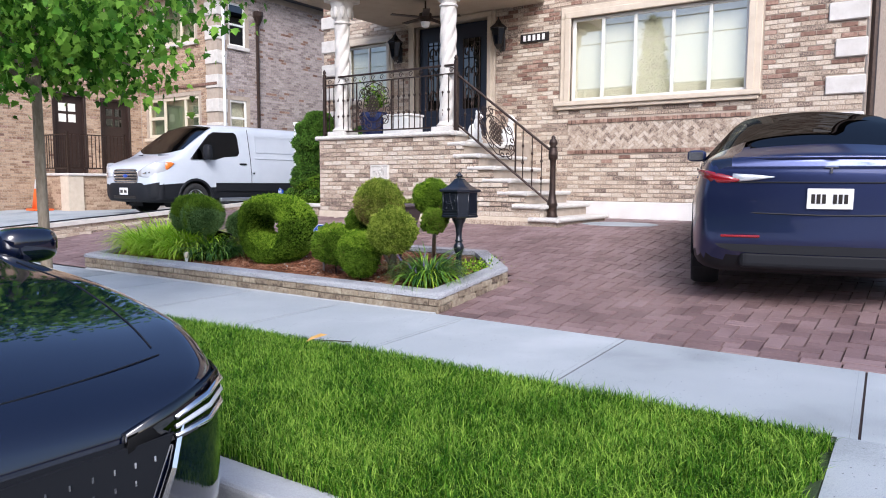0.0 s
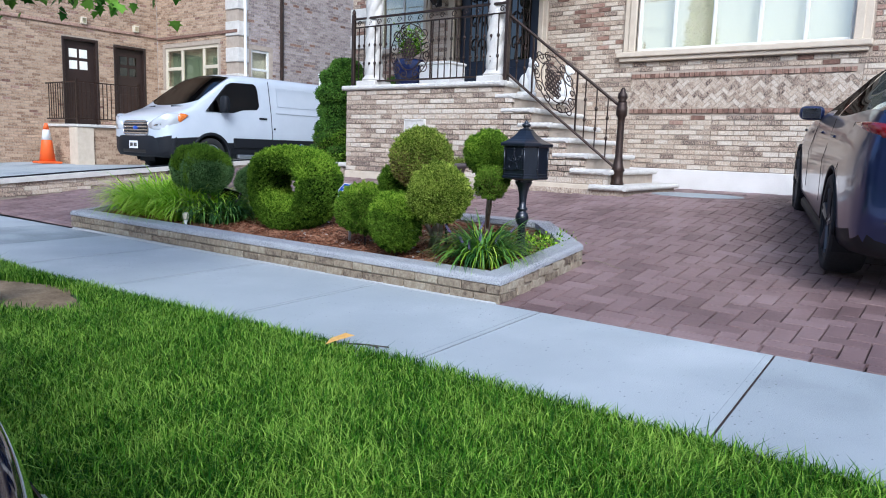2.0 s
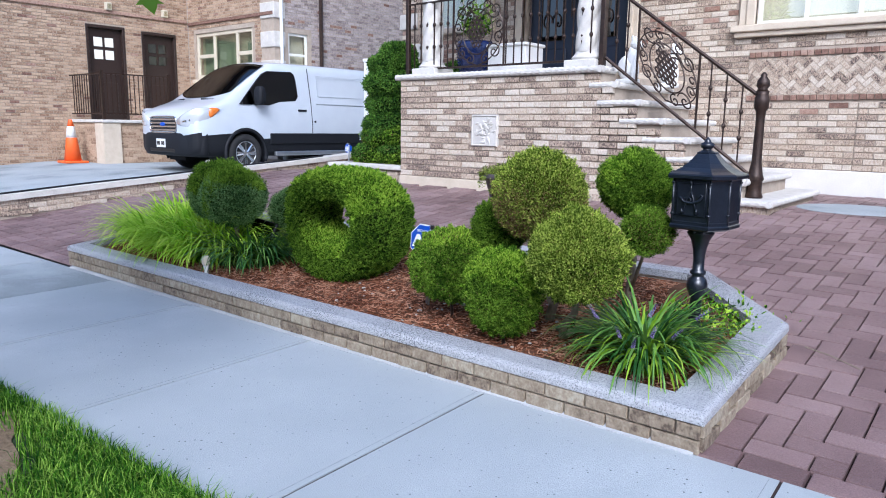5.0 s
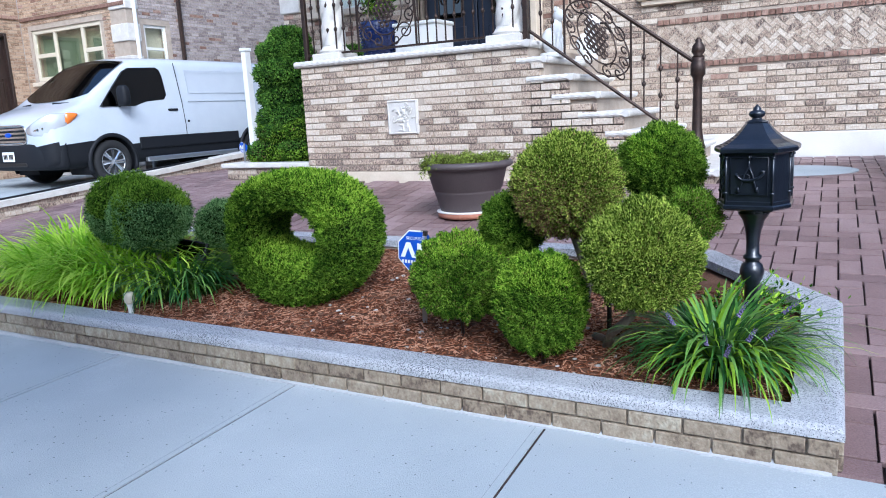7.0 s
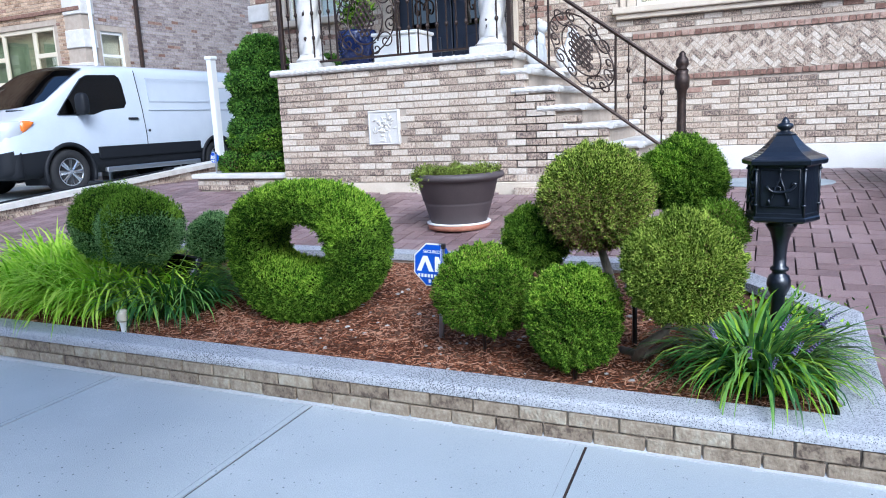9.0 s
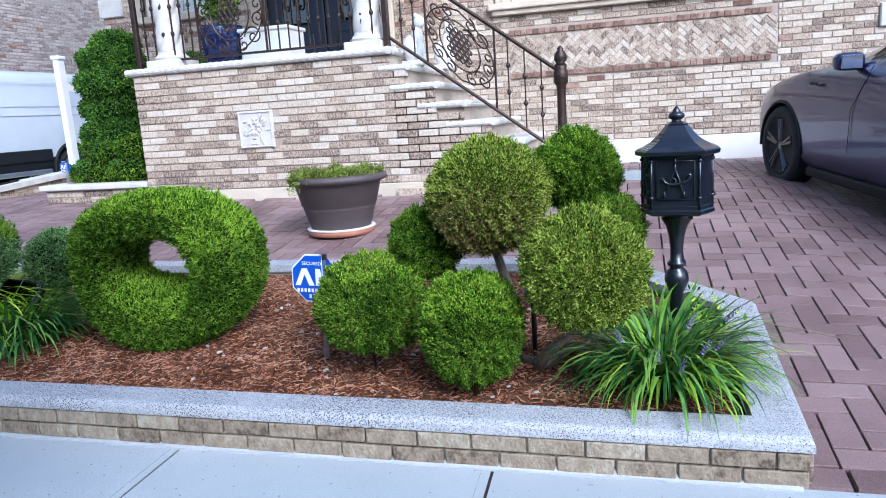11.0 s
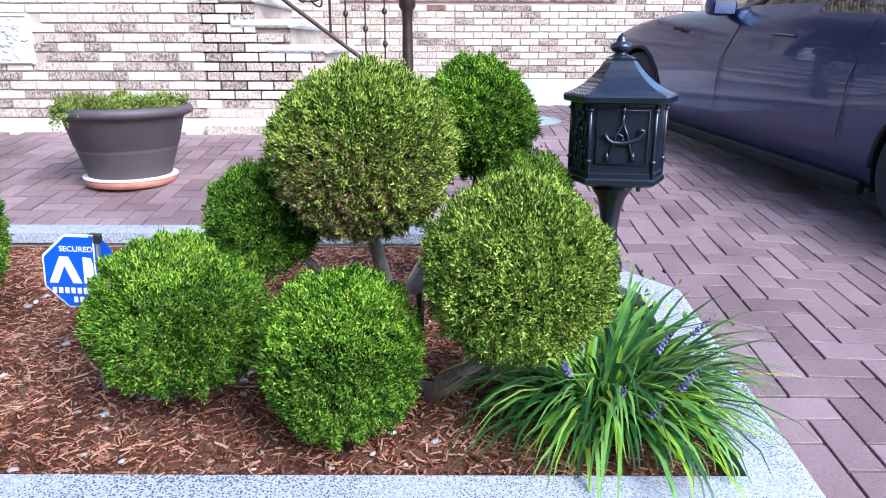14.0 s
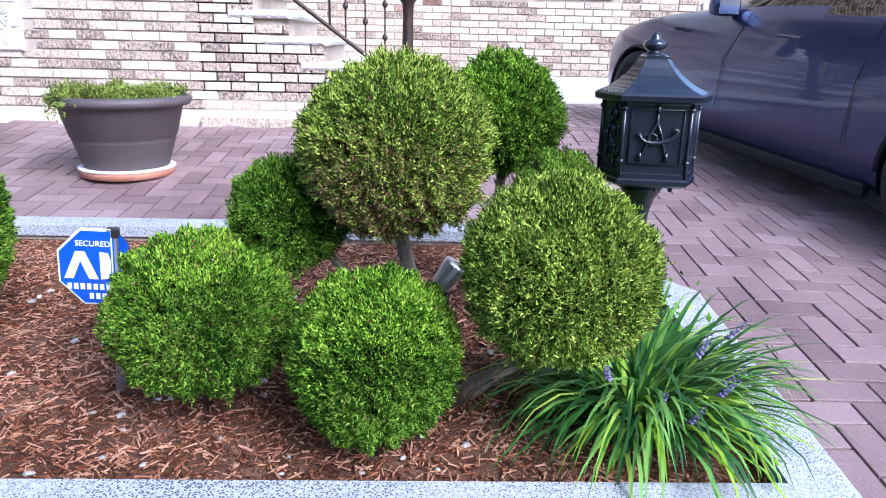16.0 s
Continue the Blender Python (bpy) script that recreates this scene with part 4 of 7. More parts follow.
def foliage_ball(parent, c, radii, n, mat, seed, size=0.024, brown=0.0, top_mat=None, spread=1.0):
    """One clipped ball: a near-black core painting the inner shade, and a coat of short pointed leaves."""
    radii = tuple(q - 0.031 for q in radii) if size < 0.03 else radii
    tight = size < 0.03
    n, size = (int(n * 11), size * 0.41) if tight else (n, size)
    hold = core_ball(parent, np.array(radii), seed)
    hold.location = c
    p, nn = ball_points(n, np.array(radii), seed)
    depth = np.random.default_rng(seed + 5).uniform(-0.022, 0.005, len(p)) + bumpy(p, 0.009, 75, seed + 6) + bumpy(p, 0.012, 170, seed + 7)
    p = p + nn * depth[:, None]
    pick = np.random.default_rng(seed + 3).random(len(p))
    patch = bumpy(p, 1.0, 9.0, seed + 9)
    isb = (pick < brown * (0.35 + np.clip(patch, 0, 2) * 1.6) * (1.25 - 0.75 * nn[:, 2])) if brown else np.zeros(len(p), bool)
    # leaves facing up take the second green; a lighter one paints top light
    ism = (~isb) & ((patch + 1.5 * nn[:, 2]) > 0.75) if top_mat else np.zeros(len(p), bool)
    for name, sel, m in (("foliage", ~isb & ~ism, mat), ("light_foliage", ism, top_mat), ("dead_foliage", isb, M_LEAF_BROWN)):
        if sel.any():
            V, F = blades(p[sel], nn[sel], size, size * (0.17 if tight else 0.19), 0.62 if tight else spread, 0.003, seed + 4, 0.55 if tight else 0.0, tight)
            ob = mesh_ob(name, V, F, m, parent)
            ob.location = c
            ob["kind"] = "stuff"


def shrub(label, x, y, group=""):
    return group_at("topiary_shrub", pose(x, y, soil_z(x, y) - 0.01), label, "shrub", group)


def rel(g, c):
    o = g.matrix_world.translation
    return (c[0] - o.x, c[1] - o.y, c[2] - o.z)


def limb(g, pts, r, wood=None):
    pts = [rel(g, p) for p in pts]
    rs = list(np.linspace(r, r * 0.5, len(pts)))
    part("trunk", tube(pts, rs, 7), wood or M_BARK, g, "dark bare stem" if wood else "grey-brown bare stem", smooth=True)


# where juniper green tops dark leaf, the colour stands in for light from above
s = shrub("pompon topiary juniper with a browned upper ball", -1.12, 0.62, "clipped ball shrubs")
limb(s, [(-1.10, 0.70, 0.1), (-1.02, 0.68, 0.4), (-1.06, 0.58, 0.62), (-1.07, 0.55, 0.8)], 0.028)
limb(s, [(-1.06, 0.68, 0.25), (-1.2, 0.66, 0.45), (-1.32, 0.62, 0.6)], 0.02)
foliage_ball(s, rel(s, (-1.07, 0.53, 0.845)), (0.262, 0.262, 0.245), 15000, M_LEAF_OLIVE, 11, 0.026, 0.12)
foliage_ball(s, rel(s, (-1.36, 0.60, 0.655)), (0.175, 0.175, 0.17), 8000, M_LEAF_DARK, 12, 0.024, 0.0)
s = shrub("pompon topiary juniper with two green balls", -0.78, 1.02, "clipped ball shrubs")
limb(s, [(-0.80, 1.04, 0.12), (-0.76, 1.0, 0.5), (-0.74, 0.98, 0.85)], 0.026)
limb(s, [(-0.78, 1.02, 0.3), (-0.66, 0.88, 0.52), (-0.60, 0.78, 0.66)], 0.012)
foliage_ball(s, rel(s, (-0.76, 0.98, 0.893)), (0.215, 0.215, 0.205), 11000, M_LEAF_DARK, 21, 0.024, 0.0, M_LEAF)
foliage_ball(s, rel(s, (-0.60, 0.78, 0.680)), (0.148, 0.148, 0.142), 5000, M_LEAF_DARK, 22, 0.022, 0.05)
s = shrub("pompon topiary juniper leaning on a bare stem", -0.86, 0.52, "clipped ball shrubs")
limb(s, [(-0.92, 0.56, 0.08), (-0.86, 0.46, 0.22), (-0.76, 0.38, 0.32), (-0.69, 0.28, 0.55)], 0.026)
limb(s, [(-0.98, 0.62, 0.14), (-0.86, 0.5, 0.17), (-0.72, 0.52, 0.25)], 0.022)
foliage_ball(s, rel(s, (-0.68, 0.25, 0.616)), (0.238, 0.238, 0.228), 14000, M_LEAF_OLIVE, 31, 0.025, 0.02)
s = shrub("low clipped bright green ball shrub", -1.11, 0.28, "clipped ball shrubs")
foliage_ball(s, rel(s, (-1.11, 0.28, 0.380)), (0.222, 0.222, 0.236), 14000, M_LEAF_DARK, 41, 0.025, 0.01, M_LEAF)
limb(s, [(-1.11, 0.30, 0.08), (-1.11, 0.29, 0.3)], 0.010, M_DOORBROWN)
s = shrub("low clipped wide ball shrub", -1.58, 0.42, "clipped ball shrubs")
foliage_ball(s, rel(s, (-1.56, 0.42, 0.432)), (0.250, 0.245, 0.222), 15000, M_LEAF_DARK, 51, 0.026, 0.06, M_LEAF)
limb(s, [(-1.58, 0.47, 0.1), (-1.58, 0.45, 0.3)], 0.010, M_DOORBROWN)
s = shrub("grey-green clipped ball shrub among grasses", -3.85, 0.62, "clipped ball shrubs")
foliage_ball(s, rel(s, (-3.82, 0.58, 0.635)), (0.272, 0.27, 0.262), 5500, M_LEAF_BLUE, 61, 0.028, 0.0, M_LEAF_DARK)
limb(s, [(-3.82, 0.6, 0.1), (-3.82, 0.58, 0.55)], 0.03)
s = shrub("grey-green clipped ball shrub among grasses", -4.24, 0.76, "clipped ball shrubs")
foliage_ball(s, rel(s, (-4.24, 0.74, 0.645)), (0.285, 0.275, 0.27), 5500, M_LEAF_BLUE, 62, 0.028, 0.0, M_LEAF_DARK)
limb(s, [(-4.24, 0.76, 0.12), (-4.24, 0.74, 0.55)], 0.03)
s = shrub("small grey-green clipped ball shrub", -3.62, 0.98, "clipped ball shrubs")
foliage_ball(s, rel(s, (-3.60, 0.94, 0.53)), (0.19, 0.185, 0.195), 3200, M_LEAF_BLUE, 63, 0.026)
limb(s, [(-3.62, 0.98, 0.12), (-3.62, 0.98, 0.5)], 0.02)

# ring-shaped hedge with a window through it
ringh = shrub("dense green hedge clipped to a thick ring with a hole", -2.70, 0.72)
rr = np.random.default_rng(70)


def ring_pts(u, v, k=1.0):
    """A thick loaf with rounded edges and a low window through it."""
    q = (np.abs(np.cos(v)) ** 3 + np.abs(np.sin(v)) ** 3) ** (-1 / 3) * k
    g = (np.abs(np.cos(u)) ** 2.3 + np.abs(np.sin(u)) ** 2.3) ** (-1 / 2.3)
    wob = 1 + 0.04 * np.sin(3 * u + 1) + 0.03 * np.sin(2 * v + 2 * u)
    up = np.sin(u)
    x = (0.341 + 0.096 * q * wob * np.cos(v)) * np.cos(u) * g
    z = (0.250 + np.where(up > 0, 0.112, 0.150) * q * wob * np.cos(v)) * up * g
    y = 0.235 * q * wob * np.sin(v)
    return np.stack([x, y, z], -1)


u, v = rr.uniform(0, 2 * np.pi, 330000), rr.uniform(0, 2 * np.pi, 330000)
keep = rr.random(330000) < (0.42 + 0.20 * np.cos(v)) / 0.62
u, v = u[keep], v[keep]
p = ring_pts(u, v)
e = 1e-3
nu, nv = ring_pts(u + e, v) - p, ring_pts(u, v + e) - p
nn = np.cross(nv, nu)
nn /= np.linalg.norm(nn, axis=1)[:, None]
ctr = np.stack([0.325 * np.cos(u), 0 * u, 0.25 * np.sin(u)], -1)
nn *= np.sign(np.sum(nn * (p - ctr), 1))[:, None]
ok = p[:, 2] > -0.39
TC = rel(ringh, (-2.735, 0.74, 0.540))
# lighter green on faces turned up: top light painted into the ring
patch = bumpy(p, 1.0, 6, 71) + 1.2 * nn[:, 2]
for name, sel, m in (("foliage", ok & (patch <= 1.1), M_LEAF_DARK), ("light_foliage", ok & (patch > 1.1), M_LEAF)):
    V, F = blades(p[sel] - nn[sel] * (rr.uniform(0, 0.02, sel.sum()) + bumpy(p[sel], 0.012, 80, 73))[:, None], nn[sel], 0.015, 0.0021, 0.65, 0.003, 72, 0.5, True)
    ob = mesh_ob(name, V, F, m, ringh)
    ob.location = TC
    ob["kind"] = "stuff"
# dark inner ring painting the shade behind the leaf coat
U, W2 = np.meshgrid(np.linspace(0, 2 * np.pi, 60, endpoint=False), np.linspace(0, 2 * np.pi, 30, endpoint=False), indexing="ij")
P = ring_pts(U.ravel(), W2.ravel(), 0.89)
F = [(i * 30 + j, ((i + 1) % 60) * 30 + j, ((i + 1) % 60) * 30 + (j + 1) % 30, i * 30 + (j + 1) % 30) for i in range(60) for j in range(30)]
mesh_ob("shade_core", P, F, M_CORE, ringh, smooth=True).location = TC


def arching(n, centre, spread, length, width, mat, seed, rise=0.75, name="leaf_blade", zf=soil_z, segs=6, out=1.0):
    """Strap leaves that rise from the crown and arch over: vertices and quads of n blades."""
    r = np.random.default_rng(seed)
    V, F = [], []
    for i in range(n):
        a = r.uniform(0, 2 * math.pi)
        q = math.sqrt(r.random())
        bx, by = centre[0] + spread[0] * q * math.cos(a), centre[1] + spread[1] * q * math.sin(a)
        a2 = a + r.normal() * 0.5
        L = length * r.uniform(0.6, 1.2)
        el = math.radians(r.uniform(60, 90) - 20 * q)
        droop = r.uniform(0.9, 2.3) * out
        w = width * r.uniform(0.7, 1.2)
        x, y, z = bx, by, zf(bx, by)
        side = Vector((-math.sin(a2), math.cos(a2), 0))
        s0 = len(V)
        for k in range(segs + 1):
            t = k / segs
            ww = w * (1 - t ** 2.2) * (0.55 + 0.9 * t if t < 0.5 else 1.0)
            V.append((x + side.x * ww, y + side.y * ww, z + 0.002))
            V.append((x - side.x * ww, y - side.y * ww, z + 0.002))
            ang = el - droop * t ** 1.3
            st = L / segs
            x += st * math.cos(ang) * math.cos(a2)
            y += st * math.cos(ang) * math.sin(a2)
            z += st * math.sin(ang)
            z = max(z, zf(bx, by) + 0.012 * r.random())
        for k in range(segs):
            F.append((s0 + 2 * k, s0 + 2 * k + 1, s0 + 2 * k + 3, s0 + 2 * k + 2))
    return V, F


lir = group_at("liriope_plant", pose(0, 0, 0), "arching green liriope clump with lavender blooms at the planter corner", "plant")
V, F = arching(480, (-0.42, 0.43), (0.12, 0.12), 0.45, 0.0088, M_LIRI, 81, out=1.25)
mesh_ob("leaf_tuft", V, F, M_LIRI, lir, smooth=True)["kind"] = "stuff"
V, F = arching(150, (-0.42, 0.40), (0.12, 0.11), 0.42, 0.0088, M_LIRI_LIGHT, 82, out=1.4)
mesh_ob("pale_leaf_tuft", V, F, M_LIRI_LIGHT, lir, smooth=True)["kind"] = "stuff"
for (x, y, z, tx, ty) in ((-0.56, 0.22, 0.36, -0.02, -0.04), (-0.30, 0.20, 0.33, 0.03, -0.03), (-0.34, 0.26, 0.40, 0.03, 0.0), (-0.25, 0.30, 0.31, 0.05, -0.02), (-0.20, 0.42, 0.38, 0.06, 0), (-0.37, 0.18, 0.27, 0.02, -0.03), (-0.44, 0.2, 0.3, 0, -0.04)):
    bm = bmesh.new()
    for k in range(26):
        t = k / 26
        a = k * 2.4
        m = bmesh.ops.create_icosphere(bm, subdivisions=1, radius=0.0042 * (1.15 - 0.7 * t))
        bmesh.ops.translate(bm, vec=(x + tx * t + 0.006 * math.cos(a), y + ty * t + 0.006 * math.sin(a), z + 0.06 * t), verts=m["verts"])
    part("flower_spike", bm, M_LAVENDER, lir, "lavender flower spike")
    part("flower_stem", tube([(-0.4, 0.36, soil_z(-0.4, 0.36)), ((x - 0.4) / 2, (y + 0.36) / 2, z - 0.03), (x, y, z)], 0.0028, 5), M_LIRI, lir)
for i, (c, sp, n, L) in enumerate((((-4.85, 0.72), (0.38, 0.38), 1700, 0.56), ((-4.22, 0.62), (0.42, 0.28), 1800, 0.54), ((-3.70, 0.62), (0.28, 0.22), 900, 0.45))):
    g = group_at("ornamental_grass", pose(0, 0, 0), "bright green arching ornamental grass in the planter", "plant", "ornamental grasses")
    V, F = arching(int(n * 0.8), c, sp, L, 0.0105, M_SEDGE, 90 + i, out=1.3)
    mesh_ob("leaf_tuft", V, F, M_SEDGE if i < 2 else M_LIRI, g, smooth=True)["kind"] = "stuff"
g = group_at("ground_creeper", pose(0, 0, 0), "small green creeper spilling at the planter coping", "plant")
r = np.random.default_rng(99)
pp = np.stack([r.normal(-0.33, 0.12, 700), r.normal(1.0, 0.15, 700), r.uniform(0.0, 0.10, 700)], 1)
pp[:, 2] += 0.075 + 0.107 * pp[:, 1]
V, F = blades(pp, np.tile([0, 0, 1.0], (700, 1)), 0.03, 0.007, 0.9, 0.004, 98)
mesh_ob("leaves", V, F, M_LEAF, g)["kind"] = "stuff"

# mulch chips, pebbles
r = np.random.default_rng(5)
n = 42000
cx, cy = r.uniform(-5.25, -0.15, n), r.uniform(0.125, 1.65, n)
okk = ~((cx > -0.75) & (cy > 1.0 - (cx + 0.75) * 0.9 + 0.45)) & ~((cx < -4.8) & (cy > 1.1)) 
cx, cy = cx[okk], cy[okk]
n = len(cx)
a, L, w = r.uniform(0, 6.28, n), r.uniform(0.006, 0.022, n), r.uniform(0.0009, 0.0030, n)
t1, t2 = r.normal(0, 0.22, n), r.normal(0, 0.3, n)
c, s_ = np.cos(a), np.sin(a)
dx = np.stack([c, s_, t1], 1) * L[:, None]
dy = np.stack([-s_, c, t2], 1) * w[:, None]
up = np.array([0, 0, 0.0025])
base = np.stack([cx, cy, 0.075 + 0.107 * cy + r.uniform(0.0, 0.012, n)], 1)
V = np.stack([base - dx - dy, base + dx - dy, base + dx + dy, base - dx + dy, base - dx * 0.9 - dy * 0.7 + up, base + dx * 0.9 - dy * 0.7 + up, base + dx * 0.9 + dy * 0.7 + up, base - dx * 0.9 + dy * 0.7 + up], 1).reshape(-1, 3)
b8 = (np.arange(n) * 8)[:, None]
F = np.concatenate([b8 + np.array(f) for f in ([4, 5, 6, 7], [0, 1, 5, 4], [1, 2, 6, 5], [2, 3, 7, 6], [3, 0, 4, 7])])
tagged(mesh_ob("bark_chips", V, F, M_MULCH), "reddish brown bark mulch chips on the planter soil", "mulch", kind="stuff")
bm = bmesh.new()
for i in range(70):
    x, y = r.uniform(-2.6, -0.7), r.uniform(0.18, 1.2)
    m = bmesh.ops.create_icosphere(bm, subdivisions=1, radius=1)
    q = r.uniform(0.005, 0.013)
    bmesh.ops.transform(bm, matrix=pose(x, y, soil_z(x, y) + 0.008, 0, 0, r.uniform(0, 180)) @ Matrix.Diagonal((q * 1.5, q, q * 0.7, 1)), verts=m["verts"])
tagged(part("pebbles", bm, M_PEBBLE, smooth=True), "scattered pale pebbles on the mulch", "pebbles", kind="stuff")

# ---- lawn verge ----
r = np.random.default_rng(17)
n = 270000
gx = np.concatenate([r.uniform(-4.2, 3.0, 230000), r.uniform(-16, -4.2, 40000)])
gy = -2.92 + r.random(n) * (1.625 - 0.078 * np.clip(-gx - 0.2, 0, 1.8)) + 0.03 * np.sin(gx * 2.3) * (r.random(n) < 0.5)
bare = 1.5 * np.exp(-(((gx + 2.32) / 0.68) ** 2 + ((gy + 1.83) / 0.29) ** 2) ** 1.3)
edge = 3.0 - 0.05 * np.abs(np.sin(gy * 9))
ok = (r.random(n) > bare * 1.15) & (gx < edge)
gx, gy = gx[ok], gy[ok]
n = len(gx)
tall = 0.6 + 0.4 * np.sin(gx * 3.1 + 2 * np.sin(gy * 4)) * np.sin(gy * 5.3 + gx)
h = r.uniform(0.016, 0.056, n) * (0.7 + 0.45 * tall) * np.where(r.random(n) < 0.05, 1.4, 1.0)
a = r.uniform(0, 6.28, n)
lean = r.uniform(0.2, 1.7, n) * h
b0 = np.stack([gx, gy, np.full(n, -0.057)], 1)
d = np.stack([np.cos(a), np.sin(a), 0 * a], 1)
s_ = np.stack([-np.sin(a), np.cos(a), 0 * a], 1) * r.uniform(0.0011, 0.0024, n)[:, None]
mid = b0 + d * (lean * 0.35)[:, None] + np.array([0, 0, 1.0]) * (h * 0.65 + 0.02)[:, None]
tip = b0 + d * lean[:, None] + np.array([0, 0, 1.0]) * (h + 0.02)[:, None]
V = np.stack([b0 - s_, b0 + s_, mid + s_, mid - s_, tip], 1).reshape(-1, 3)
k5 = (np.arange(n) * 5)[:, None]
F = (k5 + np.array([0, 1, 2, 3])).tolist() + (k5 + np.array([3, 2, 4])).tolist()
tagged(mesh_ob("grass_lawn", V, F, M_GRASS), "lush green grass verge between kerb and pavement", "grass", kind="stuff")
tagged(part("bare_earth", prism([(-2.35 + (0.62 + 0.07 * math.sin(5 * q) + 0.04 * math.sin(11 * q)) * math.cos(q), -1.84 + (0.29 + 0.04 * math.sin(4 * q + 1) + 0.02 * math.sin(9 * q)) * math.sin(q)) for q in np.linspace(0, 6.2, 60)], -0.2, -0.048), M_EARTH), "patch of bare brown earth round the tree", "soil", kind="structure")
twig = group_at("fallen_twig", pose(-0.04, -1.31, -0.012), "small fallen twig on the pavement edge", "twig")
part("stem", tube([(0, 0, 0.0), (0.1, 0.03, 0.008), (0.2, 0.08, 0.004)], 0.004, 5), M_DOORBROWN, twig)
part("side_shoot", tube([(0.1, 0.03, 0.008), (0.19, 0.02, 0.012)], 0.003, 5), M_DOORBROWN, twig)
lf = bmesh.new()
vs = [lf.verts.new(q) for q in ((0, 0, 0.004), (0.05, 0.03, 0.012), (0.11, 0.10, 0.006), (0.05, 0.11, 0.012), (0.0, 0.06, 0.008))]
lf.faces.new(vs)
tagged(part("fallen_leaf", lf, M_DRYLEAF), "fallen yellow-orange leaf on the pavement", "leaf").matrix_world = pose(-0.09, -1.40, -0.012, 14, -6, 12)
tw = group_at("fallen_twig", pose(0.08, 1.18, 0.13), "dry dark twig lying on the pavers", "twig")
part("stem", tube([(0, 0, 0.008), (0.12, -0.05, 0.004), (0.26, -0.14, -0.008)], 0.0035, 5), M_BARK, tw)

# ---- street tree ----
tree = group_at("street_tree", pose(-2.22, -2.02, -0.08), "young maple street tree with a pale trunk and leafy crown", "tree")
part("trunk", tube([(0, 0, 0), (0.0, 0.01, 0.25), (-0.01, 0, 1.0), (-0.02, 0, 1.8), (0, 0.02, 2.6), (0.05, 0, 3.8)], [0.06, 0.043, 0.038, 0.034, 0.028, 0.012], 12), M_BARK, tree, "pale grey-green trunk", smooth=True)
r = np.random.default_rng(33)
ends = []
for i in range(26):
    a, z0 = r.uniform(0, 6.28), r.uniform(1.7, 3.0)
    L = r.uniform(0.8, 1.5)
    pts = [Vector((0, 0, z0))]
    d = Vector((math.cos(a), math.sin(a), r.uniform(0.0, 0.7))).normalized()
    for k in range(6):
        d = (d + Vector((r.normal() * 0.12, r.normal() * 0.12, -0.06 + r.normal() * 0.06))).normalized()
        pts.append(pts[-1] + d * L / 6)
        if k > 0:
            ends.append((pts[-1].copy(), d.copy()))
    part("limb", tube(pts, [0.02 * (1 - 0.14 * k) for k in range(7)], 5), M_BARK, tree)
LEAF = [(0, 0), (0.16, 0.05), (0.42, 0.02), (0.30, 0.22), (0.52, 0.45), (0.28, 0.46), (0.22, 0.60), (0.0, 1.0), (-0.22, 0.60), (-0.28, 0.46), (-0.52, 0.45), (-0.30, 0.22), (-0.42, 0.02), (-0.16, 0.05)]
V, F = [], []
for i in range(9000):
    e, d = ends[r.integers(len(ends))]
    c = e + Vector(r.normal(size=3) * np.array((0.17, 0.17, 0.13)))
    if c.z < 1.55 + 0.12 * r.random():
        continue
    q = Euler((r.uniform(-2.6, -0.9), r.normal() * 0.5, r.uniform(0, 6.28))).to_matrix()
    s = r.uniform(0.045, 0.085)
    b = len(V)
    for (lx, ly) in LEAF:
        V.append(tuple(c + q @ Vector((lx * s, ly * s, 0.12 * s * abs(lx)))))
    F.append(tuple(range(b, b + 14)))
ob = mesh_ob("crown", V, F, M_MAPLE, tree, "fresh green lobed maple leaves")
ob["kind"] = "stuff"

# ---- small garden things ----
mail = group_at("mailbox", pose(-0.345, 0.815, soil_z(0, 0.815) - 0.01) @ pose(0, 0, 0, 0, 0, -11) @ Matrix.Diagonal((0.94, 0.97, 1, 1)), "black cast aluminium pedestal mailbox with a pagoda roof", "mailbox")
MZ = 0.152
part("post", lathe([(0.075, -0.05), (0.078, 0.03), (0.06, 0.045), (0.045, 0.06), (0.032, 0.10), (0.029, 0.235), (0.038, 0.243), (0.038, 0.252), (0.046, 0.262), (0.052, 0.285), (0.052, 0.30), (0.044, 0.325), (0.031, 0.335), (0.031, 0.345), (0.040, 0.35), (0.040, 0.362), (0.029, 0.37), (0.028, 0.42), (0.034, 0.47), (0.046, 0.515), (0.066, 0.545), (0.068, 0.552), (0.06, 0.556), (0.085, 0.575), (0.088, 0.585)], n=18), M_CAST, mail, smooth=True)
hexa = [(-0.145, -0.035), (-0.085, -0.145), (0.115, -0.135), (0.155, -0.02), (0.13, 0.125), (-0.115, 0.13)]


def poly_stack(rows):
    """Rings of one plan polygon at (scale, z)."""
    bm = bmesh.new()
    rings = [[bm.verts.new((x * s, y * s, z)) for x, y in hexa] for s, z in rows]
    for a, b in zip(rings, rings[1:]):
        for i in range(6):
            j = (i + 1) % 6
            bm.faces.new((a[i], a[j], b[j], b[i]))
    bm.faces.new(list(reversed(rings[0])))
    bm.faces.new(rings[-1])
    return bm


